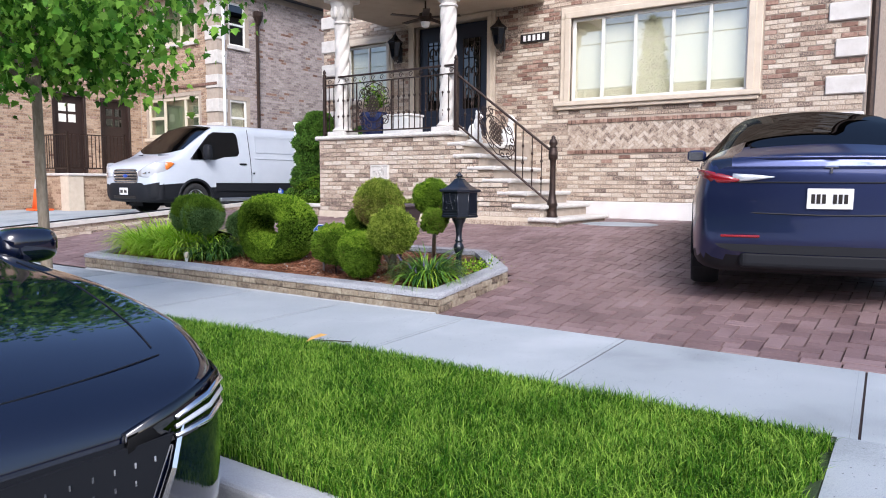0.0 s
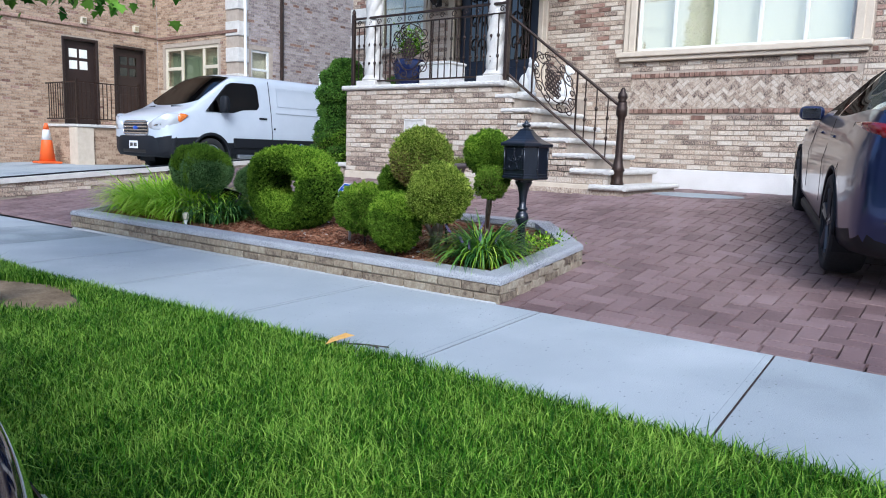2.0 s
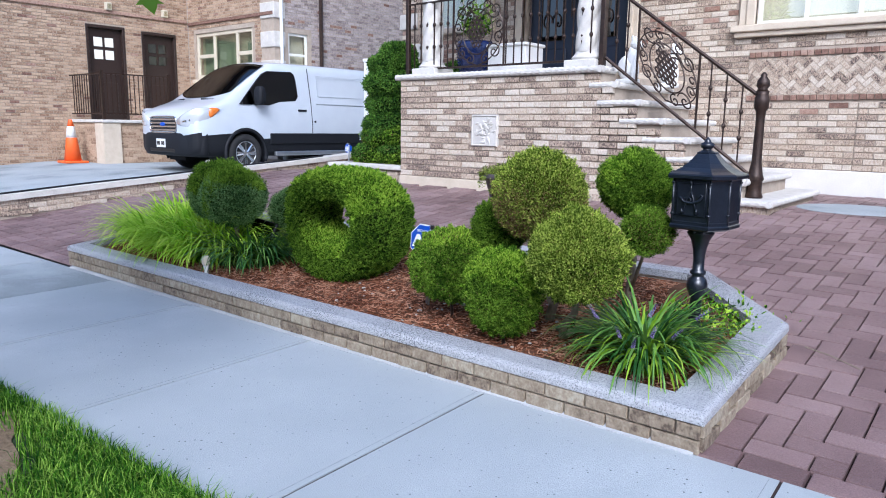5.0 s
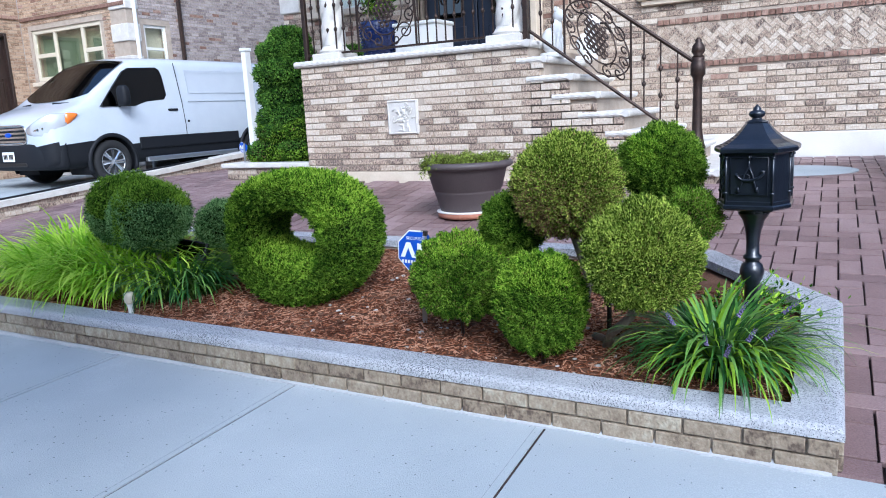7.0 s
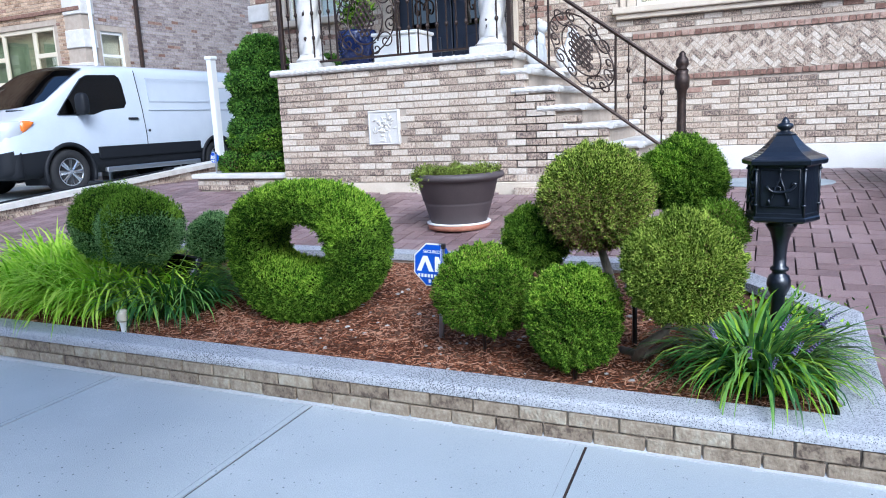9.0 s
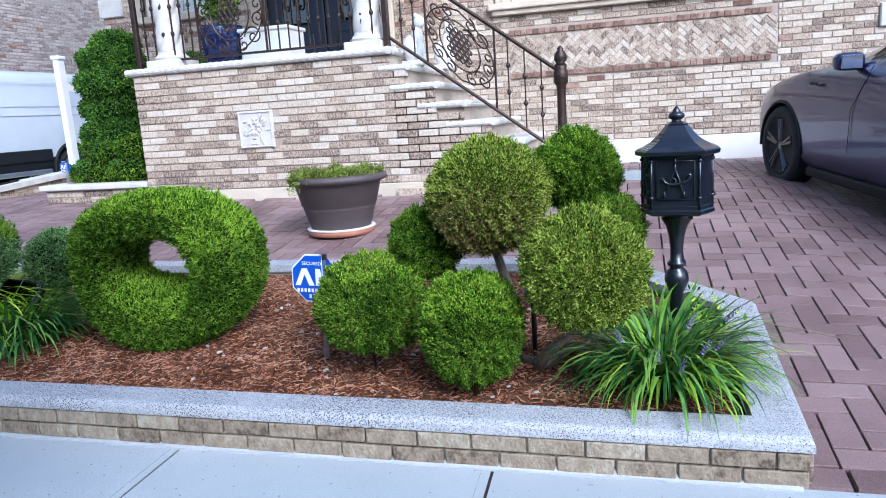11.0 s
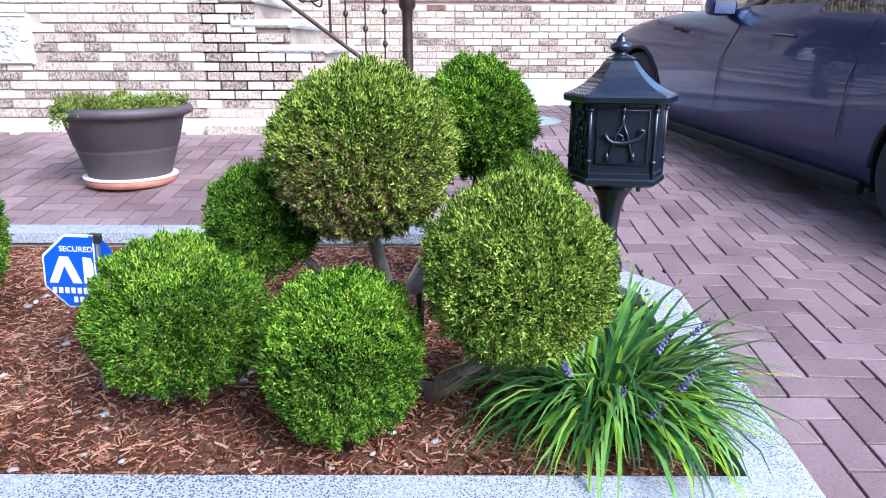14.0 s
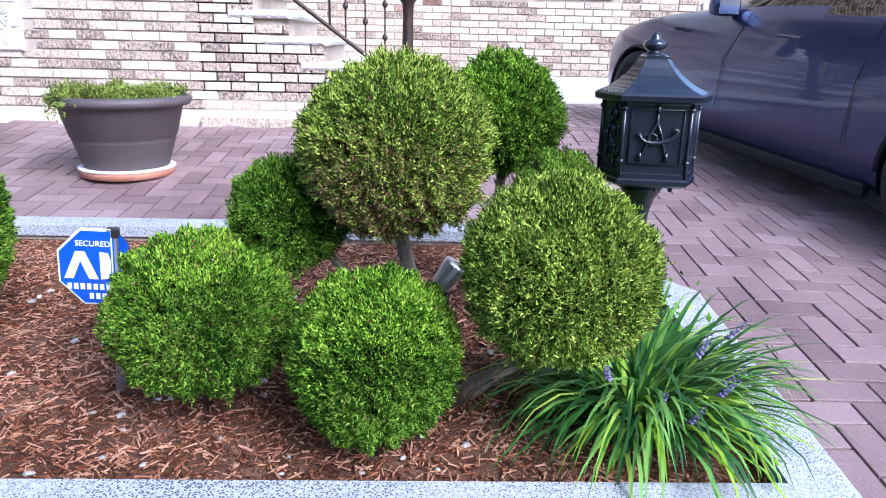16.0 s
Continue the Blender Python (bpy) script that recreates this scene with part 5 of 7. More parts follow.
part("box", poly_stack([(0.93, 0.572), (1.02, 0.58), (1.02, 0.592), (0.98, 0.597), (0.98, 0.610), (0.95, 0.613), (0.95, 0.80), (1.0, 0.815), (1.0, 0.83)]), M_CAST, mail)
part("roof", poly_stack([(1.10, 0.808), (1.15, 0.812), (1.16, 0.826), (1.12, 0.832), (0.93, 0.843), (0.74, 0.859), (0.57, 0.879), (0.44, 0.899), (0.35, 0.916), (0.31, 0.922), (0.31, 0.928), (0.25, 0.932)]), M_CAST, mail)
bm = bmesh.new()
ROOF = [(1.10, 0.834), (1.0, 0.8395), (0.90, 0.8455), (0.80, 0.854), (0.70, 0.864), (0.60, 0.876), (0.51, 0.889)]
for k, (s0, z) in enumerate(ROOF):
    a, b = hexa[0], hexa[1]
    for q in range(7):
        u0 = (q + (0.5 if k % 2 else 0.0)) / 7.5
        p0, p1 = [(a[i_] + (b[i_] - a[i_]) * u for i_ in (0, 1)) for u in (u0 + 0.01, u0 + 0.115)]
        (x0, y0), (x1, y1) = p0, p1
        add_tube(bm, [(x0 * s0, y0 * s0, z + 0.001), ((x0 + x1) / 2 * (s0 + 0.012), (y0 + y1) / 2 * (s0 + 0.012), z), (x1 * s0, y1 * s0, z + 0.001)], 0.0024, 4)
part("roof_scales", bm, M_CAST, mail, "cast shingle relief")["kind"] = "stuff"
for i in range(6):
    x, y = hexa[i][0] * 0.955, hexa[i][1] * 0.955
    bm = tube([(x, y, 0.60), (x, y, 0.815)], 0.006, 6)
    for z in (0.645, 0.79):
        add_lathe(bm, [(0.0, -0.008), (0.010, -0.004), (0.010, 0.004), (0.0, 0.008)], (x, y, z), 8)
    part("corner_bead", bm, M_CAST, mail, smooth=True)
part("finial", lathe([(0.042, 0.926), (0.036, 0.934), (0.022, 0.938), (0.019, 0.944), (0.030, 0.950), (0.035, 0.960), (0.030, 0.970), (0.016, 0.975), (0.017, 0.980), (0.010, 0.990), (0.003, 0.998)], n=16), M_CAST, mail, smooth=True)
# relief of a horn with cord and tassels on the front, figures on the side
fa, fb = Vector((*hexa[1], 0)), Vector((*hexa[2], 0))
fd = (fb - fa).normalized()
fn = Vector((fd.y, -fd.x, 0))


def on_front(u, z, o=0.004):
    p = (fa * 0.95 + (fb - fa) * 0.95 * u) + fn * o
    return (p.x, p.y, z)


bm = bmesh.new()
add_tube(bm, [on_front(0.10, 0.64), on_front(0.90, 0.64), on_front(0.90, 0.79), on_front(0.10, 0.79), on_front(0.10, 0.64)], 0.003, 4)
add_tube(bm, [on_front(u, z, 0.006) for u, z in ((0.22, 0.725), (0.28, 0.708), (0.36, 0.70), (0.50, 0.698), (0.62, 0.703), (0.74, 0.712), (0.80, 0.725), (0.82, 0.735), (0.77, 0.738), (0.74, 0.725))], [0.007, 0.006, 0.006, 0.006, 0.006, 0.006, 0.006, 0.006, 0.005, 0.004], 6)
add_tube(bm, [on_front(u, z, 0.006) for u, z in ((0.50, 0.785), (0.50, 0.755), (0.40, 0.72), (0.36, 0.69), (0.30, 0.665))], 0.004, 5)
add_tube(bm, [on_front(u, z, 0.006) for u, z in ((0.50, 0.755), (0.58, 0.72), (0.62, 0.69), (0.66, 0.665))], 0.004, 5)
add_tube(bm, [on_front(0.42 + 0.1 * math.cos(a), 0.712 + 0.012 * math.sin(a), 0.006) for a in np.linspace(0, 6.28, 12)], 0.003, 4)
for u in (0.28, 0.68):
    add_tube(bm, [on_front(u, 0.672, 0.006), on_front(u, 0.65, 0.006)], [0.004, 0.009], 6)
add_tube(bm, [on_front(0.5, 0.78, 0.006), on_front(0.5, 0.80, 0.006)], 0.008, 6)
part("horn_relief", bm, M_CAST, mail, "raised post horn with cord and tassels", smooth=True)
bm = bmesh.new()
ga, gb = Vector((*hexa[0], 0)) * 0.95, Vector((*hexa[1], 0)) * 0.95
gn = Vector(((gb - ga).y, -(gb - ga).x, 0)).normalized()
for i in range(26):
    u, z = rng.uniform(0.15, 0.85), rng.uniform(0.63, 0.80)
    q = ga + (gb - ga) * u + gn * 0.003
    m = bmesh.ops.create_uvsphere(bm, u_segments=7, v_segments=5, radius=1)
    bmesh.ops.transform(bm, matrix=Matrix.Translation((q.x, q.y, z)) @ Matrix.Diagonal((0.006, 0.006, rng.uniform(0.006, 0.018), 1)), verts=m["verts"])
part("scroll_relief", bm, M_CAST, mail, smooth=True)["kind"] = "stuff"
for x in (0.03, 0.075):
    part("bolt", lathe([(0.006, 0), (0.008, 0.008), (0.004, 0.012)], (x, -0.11, 0.558), 8), M_CAST, mail)

pot = group_at("large_planter_pot", pose(-2.77, 2.95, ground_z(-2.77, 2.95) - 0.012) @ Matrix.Diagonal((0.94, 0.94, 0.88, 1)), "brown plastic planter pot full of trailing greenery in a terracotta saucer", "plant pot")
part("saucer", lathe([(0.24, 0.0), (0.275, 0.01), (0.285, 0.06), (0.278, 0.065), (0.262, 0.03)], n=40), M_TERRA, pot, "pale-rimmed terracotta saucer", smooth=True)
part("saucer_rim", lathe([(0.270, 0.054), (0.287, 0.056), (0.288, 0.068), (0.270, 0.069)], n=40), M_WHITE_BASE, pot, "lime-whitened rim", smooth=True)
part("pot_body", lathe([(0.235, 0.02), (0.245, 0.045), (0.30, 0.24), (0.305, 0.25), (0.302, 0.262), (0.312, 0.27), (0.358, 0.455), (0.372, 0.47), (0.40, 0.475), (0.415, 0.49), (0.418, 0.51), (0.408, 0.53), (0.385, 0.54), (0.365, 0.53), (0.355, 0.50)], n=48), M_POT, pot, smooth=True)
r = np.random.default_rng(44)
ang, rad = r.uniform(0, 6.28, 9000), 0.39 * np.sqrt(r.random(9000))
pp = np.stack([rad * np.cos(ang), rad * np.sin(ang), 0.50 + 0.075 * r.random(9000) + 0.03 * np.sin(7 * ang) * (rad > 0.2)], 1)
V, F = blades(pp, np.tile([0, 0, 1.0], (9000, 1)), 0.024, 0.0036, 0.8, 0.006, 45)
mesh_ob("trailing_greenery", V, F, M_POTPLANT, pot)["kind"] = "stuff"
t = r.random(500)
aa = r.normal(-2.2, 0.16, 500)
pp = np.stack([(0.40 + 0.02 * t) * np.cos(aa), (0.40 + 0.02 * t) * np.sin(aa), 0.55 - 0.17 * t * r.random(500)], 1)
V, F = blades(pp, np.stack([np.cos(aa), np.sin(aa), -0.5 + 0 * aa], 1), 0.022, 0.0036, 0.8, 0.01, 46)
mesh_ob("hanging_greenery", V, F, M_POTPLANT, pot)["kind"] = "stuff"
part("compost", lathe([(0.0, 0.5), (0.36, 0.505)], n=30), M_SOIL, pot)


def yard_sign(x, y, z0, s, rz, big):
    g = group_at("security_yard_sign", pose(x, y, z0, 0, 3.0, rz), "blue octagonal security sign with white lettering on a stake", "sign", "security signs")
    part("stake", box((-0.012, 0.006, 0), (0.012, 0.018, 0.47 * s), 0.002), M_ALLOY, g)
    part("stake_cap", box((-0.016, 0.0, 0.468 * s), (0.016, 0.024, 0.495 * s), 0.003), M_IRON, g)
    R = 0.118 * s
    zc = 0.385 * s
    ap = R * math.cos(math.pi / 8)
    tn = R * math.sin(math.pi / 8)
    cut = 0.30 * R
    left = [(cut, ap), (-tn, ap), (-ap, tn), (-ap, -tn), (-tn, -ap), (cut, -ap)]
    right = [(0, ap), (tn - cut + 0.001, ap), (ap - cut, tn), (ap - cut, -tn), (tn - cut + 0.001, -ap), (0, -ap)]

    def sheet(pts, k, y0, y1, dx):
        """A thin plate over a plan of (across, up) points, shrunk by k."""
        bm = bmesh.new()
        v0 = [bm.verts.new((dx + x * k, y0, zc + z * k)) for x, z in pts]
        v1 = [bm.verts.new((v.co.x, y1, v.co.z)) for v in v0]
        bm.faces.new(v0)
        bm.faces.new(list(reversed(v1)))
        for i in range(len(pts)):
            j = (i + 1) % len(pts)
            bm.faces.new((v0[i], v1[i], v1[j], v0[j]))
        bmesh.ops.recalc_face_normals(bm, faces=bm.faces)
        return bm
    part("border", sheet(left, 1.0, 0.0, 0.004, -cut), M_WHITE, g)
    part("panel", sheet(left, 0.94, -0.004, -0.001, -cut), M_BLUE, g)
    flap = part("folded_flap", sheet(right, 1.0, 0.0, 0.004, 0.0), M_BLUE, g)
    flap.matrix_basis = pose(0.003, 0.004, 0, 0, 0, 78)
    cx = -cut
    if big:
        cu = bpy.data.curves.new("word", "FONT")
        cu.body, cu.size, cu.align_x, cu.align_y, cu.extrude = "SECURED", 0.0215, "CENTER", "CENTER", 0.0006
        tx = new("word", cu)
        me = bpy.data.meshes.new_from_object(tx.evaluated_get(bpy.context.evaluated_depsgraph_get()))
        bpy.data.objects.remove(tx)
        me.materials.clear()
        me.materials.append(M_WHITE)
        wd = new("word", me)
        wd.parent = g
        wd.matrix_basis = pose(cx - 0.012, -0.0052, zc + 0.066, 90, 0, 0)

    def shape(pts):
        """A flat raised white figure."""
        return sheet(pts, R, -0.0065, -0.0042, cx)
    part("emblem", shape([(-0.78, -0.28), (-0.50, 0.38), (-0.30, 0.38), (-0.02, -0.28), (-0.22, -0.28), (-0.40, 0.16), (-0.58, -0.28)]), M_WHITE, g)
    part("emblem", shape([(0.04, -0.28), (0.04, 0.38), (0.22, 0.36), (0.27, 0.2), (0.27, -0.1), (0.22, -0.26)]), M_WHITE, g)
    for w, z in ((0.98, -0.47), (0.50, -0.70)):
        q = 0.26 - w
        while q < 0.22:
            part("text_bar", shape([(q, z - 0.07), (q, z + 0.07), (q + 0.09, z + 0.07), (q + 0.09, z - 0.07)]), M_WHITE, g)
            q += 0.145
    return g


yard_sign(-1.85, 0.555, soil_z(0, 0.555) - 0.005, 0.98, 3, True)

flood = group_at("garden_floodlight", pose(-3.72, 0.76, soil_z(0, 0.76)), "small black garden floodlight on a spike tilted upwards", "floodlight")
part("spike", tube([(0, 0, -0.02), (0, 0, 0.15)], 0.012), M_PLASTIC, flood)
ob = part("head", box((-0.10, -0.04, -0.075), (0.10, 0.04, 0.075), 0.012, 2), M_PLASTIC, flood)
ob.matrix_basis = pose(0.02, 0, 0.21, -35, 12, 25)
ob = part("lens", box((-0.085, -0.046, -0.06), (0.085, -0.041, 0.06), 0.004), M_DARKGLASS, flood)
ob.matrix_basis = pose(0.02, 0, 0.21, -35, 12, 25)
for x, y in ((-3.61, 0.185),):
    pl = group_at("path_light", pose(x, y, soil_z(x, y) - 0.01), "small cream spike light beside the planter coping", "garden light")
    part("stem", lathe([(0.006, -0.02), (0.012, 0.03), (0.016, 0.08), (0.02, 0.10)], n=10), M_WHITE, pl)
    part("head", lathe([(0.016, 0.10), (0.028, 0.112), (0.03, 0.15), (0.026, 0.165), (0.018, 0.17)], n=14), M_BEIGE, pl)
spot = group_at("garden_spotlight", pose(-0.93, 0.68, soil_z(0, 0.68)), "small pale garden spotlight on a black stake", "spotlight")
part("stake", tube([(0, 0, -0.02), (0, 0, 0.26)], 0.012), M_IRON, spot)
ob = part("head", lathe([(0.02, -0.05), (0.03, -0.02), (0.038, 0.05), (0.034, 0.055)], n=14), M_ALLOY, spot)
ob.matrix_basis = pose(0, 0, 0.30, 0, 35, 0)

mat = bmesh.new()
vs = [mat.verts.new((-0.36 + 0.53 * math.cos(a), 4.98 + 0.5 * math.sin(a), 0.466)) for a in np.linspace(0, 2 * math.pi, 40, endpoint=False)]
top = mat.faces.new(vs)
ex = bmesh.ops.extrude_face_region(mat, geom=[top])
bmesh.ops.translate(mat, vec=(0, 0, 0.008), verts=[q for q in ex["geom"] if isinstance(q, bmesh.types.BMVert)])
bmesh.ops.recalc_face_normals(mat, faces=mat.faces)
tagged(part("oval_stone_inlay", mat, M_CONC), "flat pale oval stone slab before the stairs", "stone slab")

r = np.random.default_rng(310)
stems, lp, ln = bmesh.new(), [], []
for k in range(16):
    a, hgt = r.uniform(0, 6.28), r.uniform(0.25, 0.62)
    tip = (0.30 * math.cos(a) * r.uniform(0.3, 1), 0.22 * math.sin(a) * r.uniform(0.3, 1), 0.40 + hgt)
    add_tube(stems, [(0.06 * math.cos(a), 0.06 * math.sin(a), 0.36), (tip[0] * 0.5, tip[1] * 0.5, 0.40 + hgt * 0.6), tip], 0.005, 4)
    for q in range(26):
        t = r.uniform(0.35, 1.0)
        lp.append((tip[0] * t + r.normal() * 0.03, tip[1] * t + r.normal() * 0.03, 0.38 + (tip[2] - 0.38) * t))
        ln.append(r.normal(size=3) + np.array((0, 0, 0.3)))
part("plant_stems", stems, M_BARK, blue)
V, F = blades(np.array(lp), np.array(ln), 0.085, 0.014, 0.4, 0.01, 311)
mesh_ob("plant_leaves", V, F, M_LEAF_DARK, blue)["kind"] = "stuff"
part("compost", lathe([(0.0, 0.37), (0.18, 0.375)], n=20), M_SOIL, blue)

# ---- bed with clipped conifers beside the porch ----
bed = group_at("side_bed", pose(0, 0, 0), "raised brick bed with pale coping beside the porch", "planter", kind="structure")
part("bed_wall", box((-6.95, 4.34, 0.3), (-5.56, 6.6, 0.60)), M_MORTAR, bed)
part("coping", box((-7.0, 4.28, 0.605), (-5.56, 4.50, 0.665), 0.012, 2), M_STONE, bed)
part("coping", box((-7.0, 4.501, 0.605), (-6.80, 6.6, 0.665), 0.012, 2), M_STONE, bed)
part("bed_soil", box((-6.8, 4.5, 0.58), (-5.56, 6.6, 0.64)), M_SOIL, bed)


def conifer(x, y, z, tiers, label, seed):
    g = group_at("clipped_conifer", pose(x, y, z), label, "shrub", "clipped conifers")
    part("trunk", tube([(0, 0, -0.03), (0, 0, tiers[-1][1])], 0.03), M_BARK, g)
    for i, (r_, zz, hz) in enumerate(tiers):
        foliage_ball(g, (0.05 * math.cos(i * math.pi + seed), 0.05 * math.sin(i * 2.1), zz), (r_, r_, hz), int(21000 * r_ * 1.7), M_CONIFER, seed + i, 0.034)


conifer(-6.33, 4.98, 0.63, [(0.44, 0.55, 0.26), (0.43, 0.86, 0.24), (0.40, 1.14, 0.22), (0.35, 1.38, 0.20), (0.25, 1.56, 0.16)], "tall clipped conifer with stacked rounded tiers", 200)
conifer(-5.95, 5.9, 0.63, [(0.33, 0.55, 0.26), (0.30, 0.95, 0.24), (0.22, 1.3, 0.2)], "tall clipped conifer behind another conifer", 220)
for x, y, w, hz, zz, sd in ((-6.52, 4.70, 0.46, 0.17, 0.78, 240), (-6.03, 4.72, 0.44, 0.17, 0.79, 241), (-6.36, 4.74, 0.40, 0.16, 1.03, 242), (-5.95, 4.76, 0.38, 0.16, 1.03, 243)):
    g = group_at("low_box_hedge", pose(x, y, 0.62), "low clipped green box hedge in the brick bed", "hedge", "box hedges")
    part("trunk", tube([(0, 0, 0), (0, 0, zz - 0.62)], 0.02), M_BARK, g)
    foliage_ball(g, (0, 0, zz - 0.62), (w * 0.75, 0.24, hz), 7000, M_LEAF_DARK, sd, 0.032, 0.02, M_CONIFER)
yard_sign(-6.75, 4.45, 0.62, 0.62, -10, False)

# ---- vehicles ----


def pchip(xs, ys, q):
    """Monotone cubic through the points."""
    xs, ys = np.asarray(xs, float), np.asarray(ys, float)
    h, d = np.diff(xs), np.diff(ys) / np.diff(xs)
    m = np.zeros(len(xs))
    m[0], m[-1] = d[0], d[-1]
    for i in range(1, len(xs) - 1):
        if d[i - 1] * d[i] > 0:
            w1, w2 = 2 * h[i] + h[i - 1], h[i] + 2 * h[i - 1]
            m[i] = (w1 + w2) / (w1 / d[i - 1] + w2 / d[i])
    k = np.clip(np.searchsorted(xs, q) - 1, 0, len(h) - 1)
    t = (q - xs[k]) / h[k]
    return ((1 + 2 * t) * (1 - t) ** 2 * ys[k] + t * (1 - t) ** 2 * h[k] * m[k] + t * t * (3 - 2 * t) * ys[k + 1] + t * t * (t - 1) * h[k] * m[k + 1])


SEGS = (4, 3, 6, 7, 8, 10)


def car_shell(parent, table, step, arches, classify, mats, soft=2):
    """A body lofted through stations (y, z_low, w_max, z_mid, w_belt, z_belt, w_roof, z_roof), split into parts."""
    T = np.array(sorted(table))
    ys = np.arange(T[0, 0], T[-1, 0] + step / 2, step)
    ys[-1] = T[-1, 0]
    c = [pchip(T[:, 0], T[:, k], ys) for k in range(1, 8)]
    rows, seg = [], []
    for i in range(len(ys)):
        zl, w, zm, wb, zb, wr, zr = (q[i] for q in c)
        key = [(0, zl), (w * 0.86, zl), (w * 0.985, zl + 0.10 * min(1, (zm - zl) / 0.2)), (w, zm), (wb, zb), (wr, zr - 0.045 * wr - 0.12 * max(0.0, min(1.0, (zr - zb) / 0.5)) * 0.35), (0, zr)]
        pts = []
        for k in range(6):
            for t in range(SEGS[k]):
                f = t / SEGS[k]
                x = key[k][0] + (key[k + 1][0] - key[k][0]) * f
                z = key[k][1] + (key[k + 1][1] - key[k][1]) * f
                if k == 5:
                    z = key[5][1] + (key[6][1] - key[5][1]) * math.sin(f * math.pi / 2)
                if k == 3:
                    x += 0.012 * math.sin(math.pi * f)
                pts.append((x, z))
                if i == 0:
                    seg.append(k)
        pts.append(key[6])
        P = np.array(pts)
        for _ in range(soft):
            P[1:-1] = 0.25 * P[:-2] + 0.5 * P[1:-1] + 0.25 * P[2:]
        rows.append(P)
    A = np.array(rows)
    n, m = A.shape[:2]
    verts = np.zeros((n, 2 * m - 1, 3))
    for j in range(m):
        verts[:, j, 0], verts[:, j, 2] = A[:, j, 0], A[:, j, 1]
        verts[:, 2 * m - 2 - j, 0], verts[:, 2 * m - 2 - j, 2] = -A[:, j, 0], A[:, j, 1]
    verts[:, :, 1] = ys[:, None]
    q = 2 * m - 1
    flat = verts.reshape(-1, 3)
    kinds = {}
    removed, kept_v = set(), {}
    faces = []
    for i in range(n - 1):
        for j in range(q - 1):
            jj = min(j, 2 * m - 3 - j)
            f = (i * q + j, (i + 1) * q + j, (i + 1) * q + j + 1, i * q + j + 1)
            ctr = flat[list(f)].mean(0)
            gone = False
            if seg[jj] <= 3:
                for (ya, za, ra) in arches:
                    if (ctr[1] - ya) ** 2 + (ctr[2] - za) ** 2 < ra * ra and abs(ctr[0]) > 0.5:
                        gone = True
            if gone:
                removed.update(f)
            else:
                faces.append((f, classify(ctr, seg[jj])))
    used = set(v for f, _ in faces for v in f)
    for vtx in removed & used:
        for (ya, za, ra) in arches:
            dy, dz = flat[vtx, 1] - ya, flat[vtx, 2] - za
            d = math.hypot(dy, dz)
            if d < ra * 1.25 and abs(flat[vtx, 0]) > 0.45:
                flat[vtx, 1], flat[vtx, 2] = ya + dy / d * ra, za + dz / d * ra
    for i, s in ((0, 1), (n - 1, -1)):
        for j in range(m - 1):
            f = (i * q + j, i * q + j + 1, i * q + 2 * m - 3 - j, i * q + 2 * m - 2 - j)
            ctr = flat[list(f)].mean(0)
            if j < m - 2:
                faces.append((f if s > 0 else tuple(reversed(f)), classify(ctr, 6 if i == 0 else 7)))
    for name in sorted(set(k for _, k in faces)):
        fs = [f for f, k in faces if k == name]
        ids = sorted(set(v for f in fs for v in f))
        mp = {v: k for k, v in enumerate(ids)}
        ob = mesh_ob(name.split("|")[0], flat[ids], [tuple(mp[v] for v in f) for f in fs], mats[name.split("|")[0]], parent, smooth=True)
        bm = bmesh.new()
        bm.from_mesh(ob.data)
        bmesh.ops.recalc_face_normals(bm, faces=bm.faces)
        bm.to_mesh(ob.data)
        bm.free()
    for (ya, za, ra) in arches:
        for s in (-1, 1):
            w = float(np.interp(ya, T[:, 0], T[:, 2]))
            bm = bmesh.new()
            ring = []
            for k in range(25):
                a = math.radians(-25 + 230 * k / 24)
                ring.append([(s * x, ya + ra * math.cos(a), za + ra * math.sin(a)) for x in (w - 0.015, 0.42)])
            vs = [[bm.verts.new(p) for p in r_] for r_ in ring]
            for a_, b_ in zip(vs, vs[1:]):
                bm.faces.new((a_[0], a_[1], b_[1], b_[0]))
            bm.faces.new([v_[1] for v_ in vs])
            part("wheel_well", bm, M_PLASTIC, parent)


def wheel(parent, x, y, r, w, rim_r, rim_mat, spokes, side, name="wheel"):
    """Tyre, rim and spokes; side is +1 or -1 for the outer face."""
    g = part(name, bmesh.new(), M_TYRE, parent)
    g.matrix_basis = pose(x, y, r, 0, 90 * side, 0)
    part("tyre", lathe([(rim_r, -w / 2), (r * 0.93, -w / 2), (r * 0.985, -w * 0.38), (r, -w * 0.25), (r, w * 0.25), (r * 0.985, w * 0.38), (r * 0.93, w / 2), (rim_r * 1.02, w / 2), (rim_r, w * 0.42)], n=48), M_TYRE, g, smooth=True)
    part("rim", lathe([(rim_r, w * 0.2), (rim_r * 1.0, w * 0.46), (rim_r * 0.94, w * 0.46), (rim_r * 0.9, w * 0.25), (0.05, w * 0.22)], n=40), M_PLASTIC if rim_mat is not M_CHROME else M_ALLOY, g, smooth=True)
    part("hub", lathe([(0.05, w * 0.2), (0.05, w * 0.42), (0.035, w * 0.45)], n=18), rim_mat, g)
    bm = bmesh.new()
    for k in range(spokes):
        a = 2 * math.pi * k / spokes
        for da in (-0.11, 0.11):
            p, q_ = (0.04 * math.cos(a), 0.04 * math.sin(a), w * 0.40), (rim_r * 0.94 * math.cos(a + da), rim_r * 0.94 * math.sin(a + da), w * 0.44)
            add_tube(bm, [p, q_], [0.024, 0.020], 6)
    part("spokes", bm, rim_mat, g)
    return g


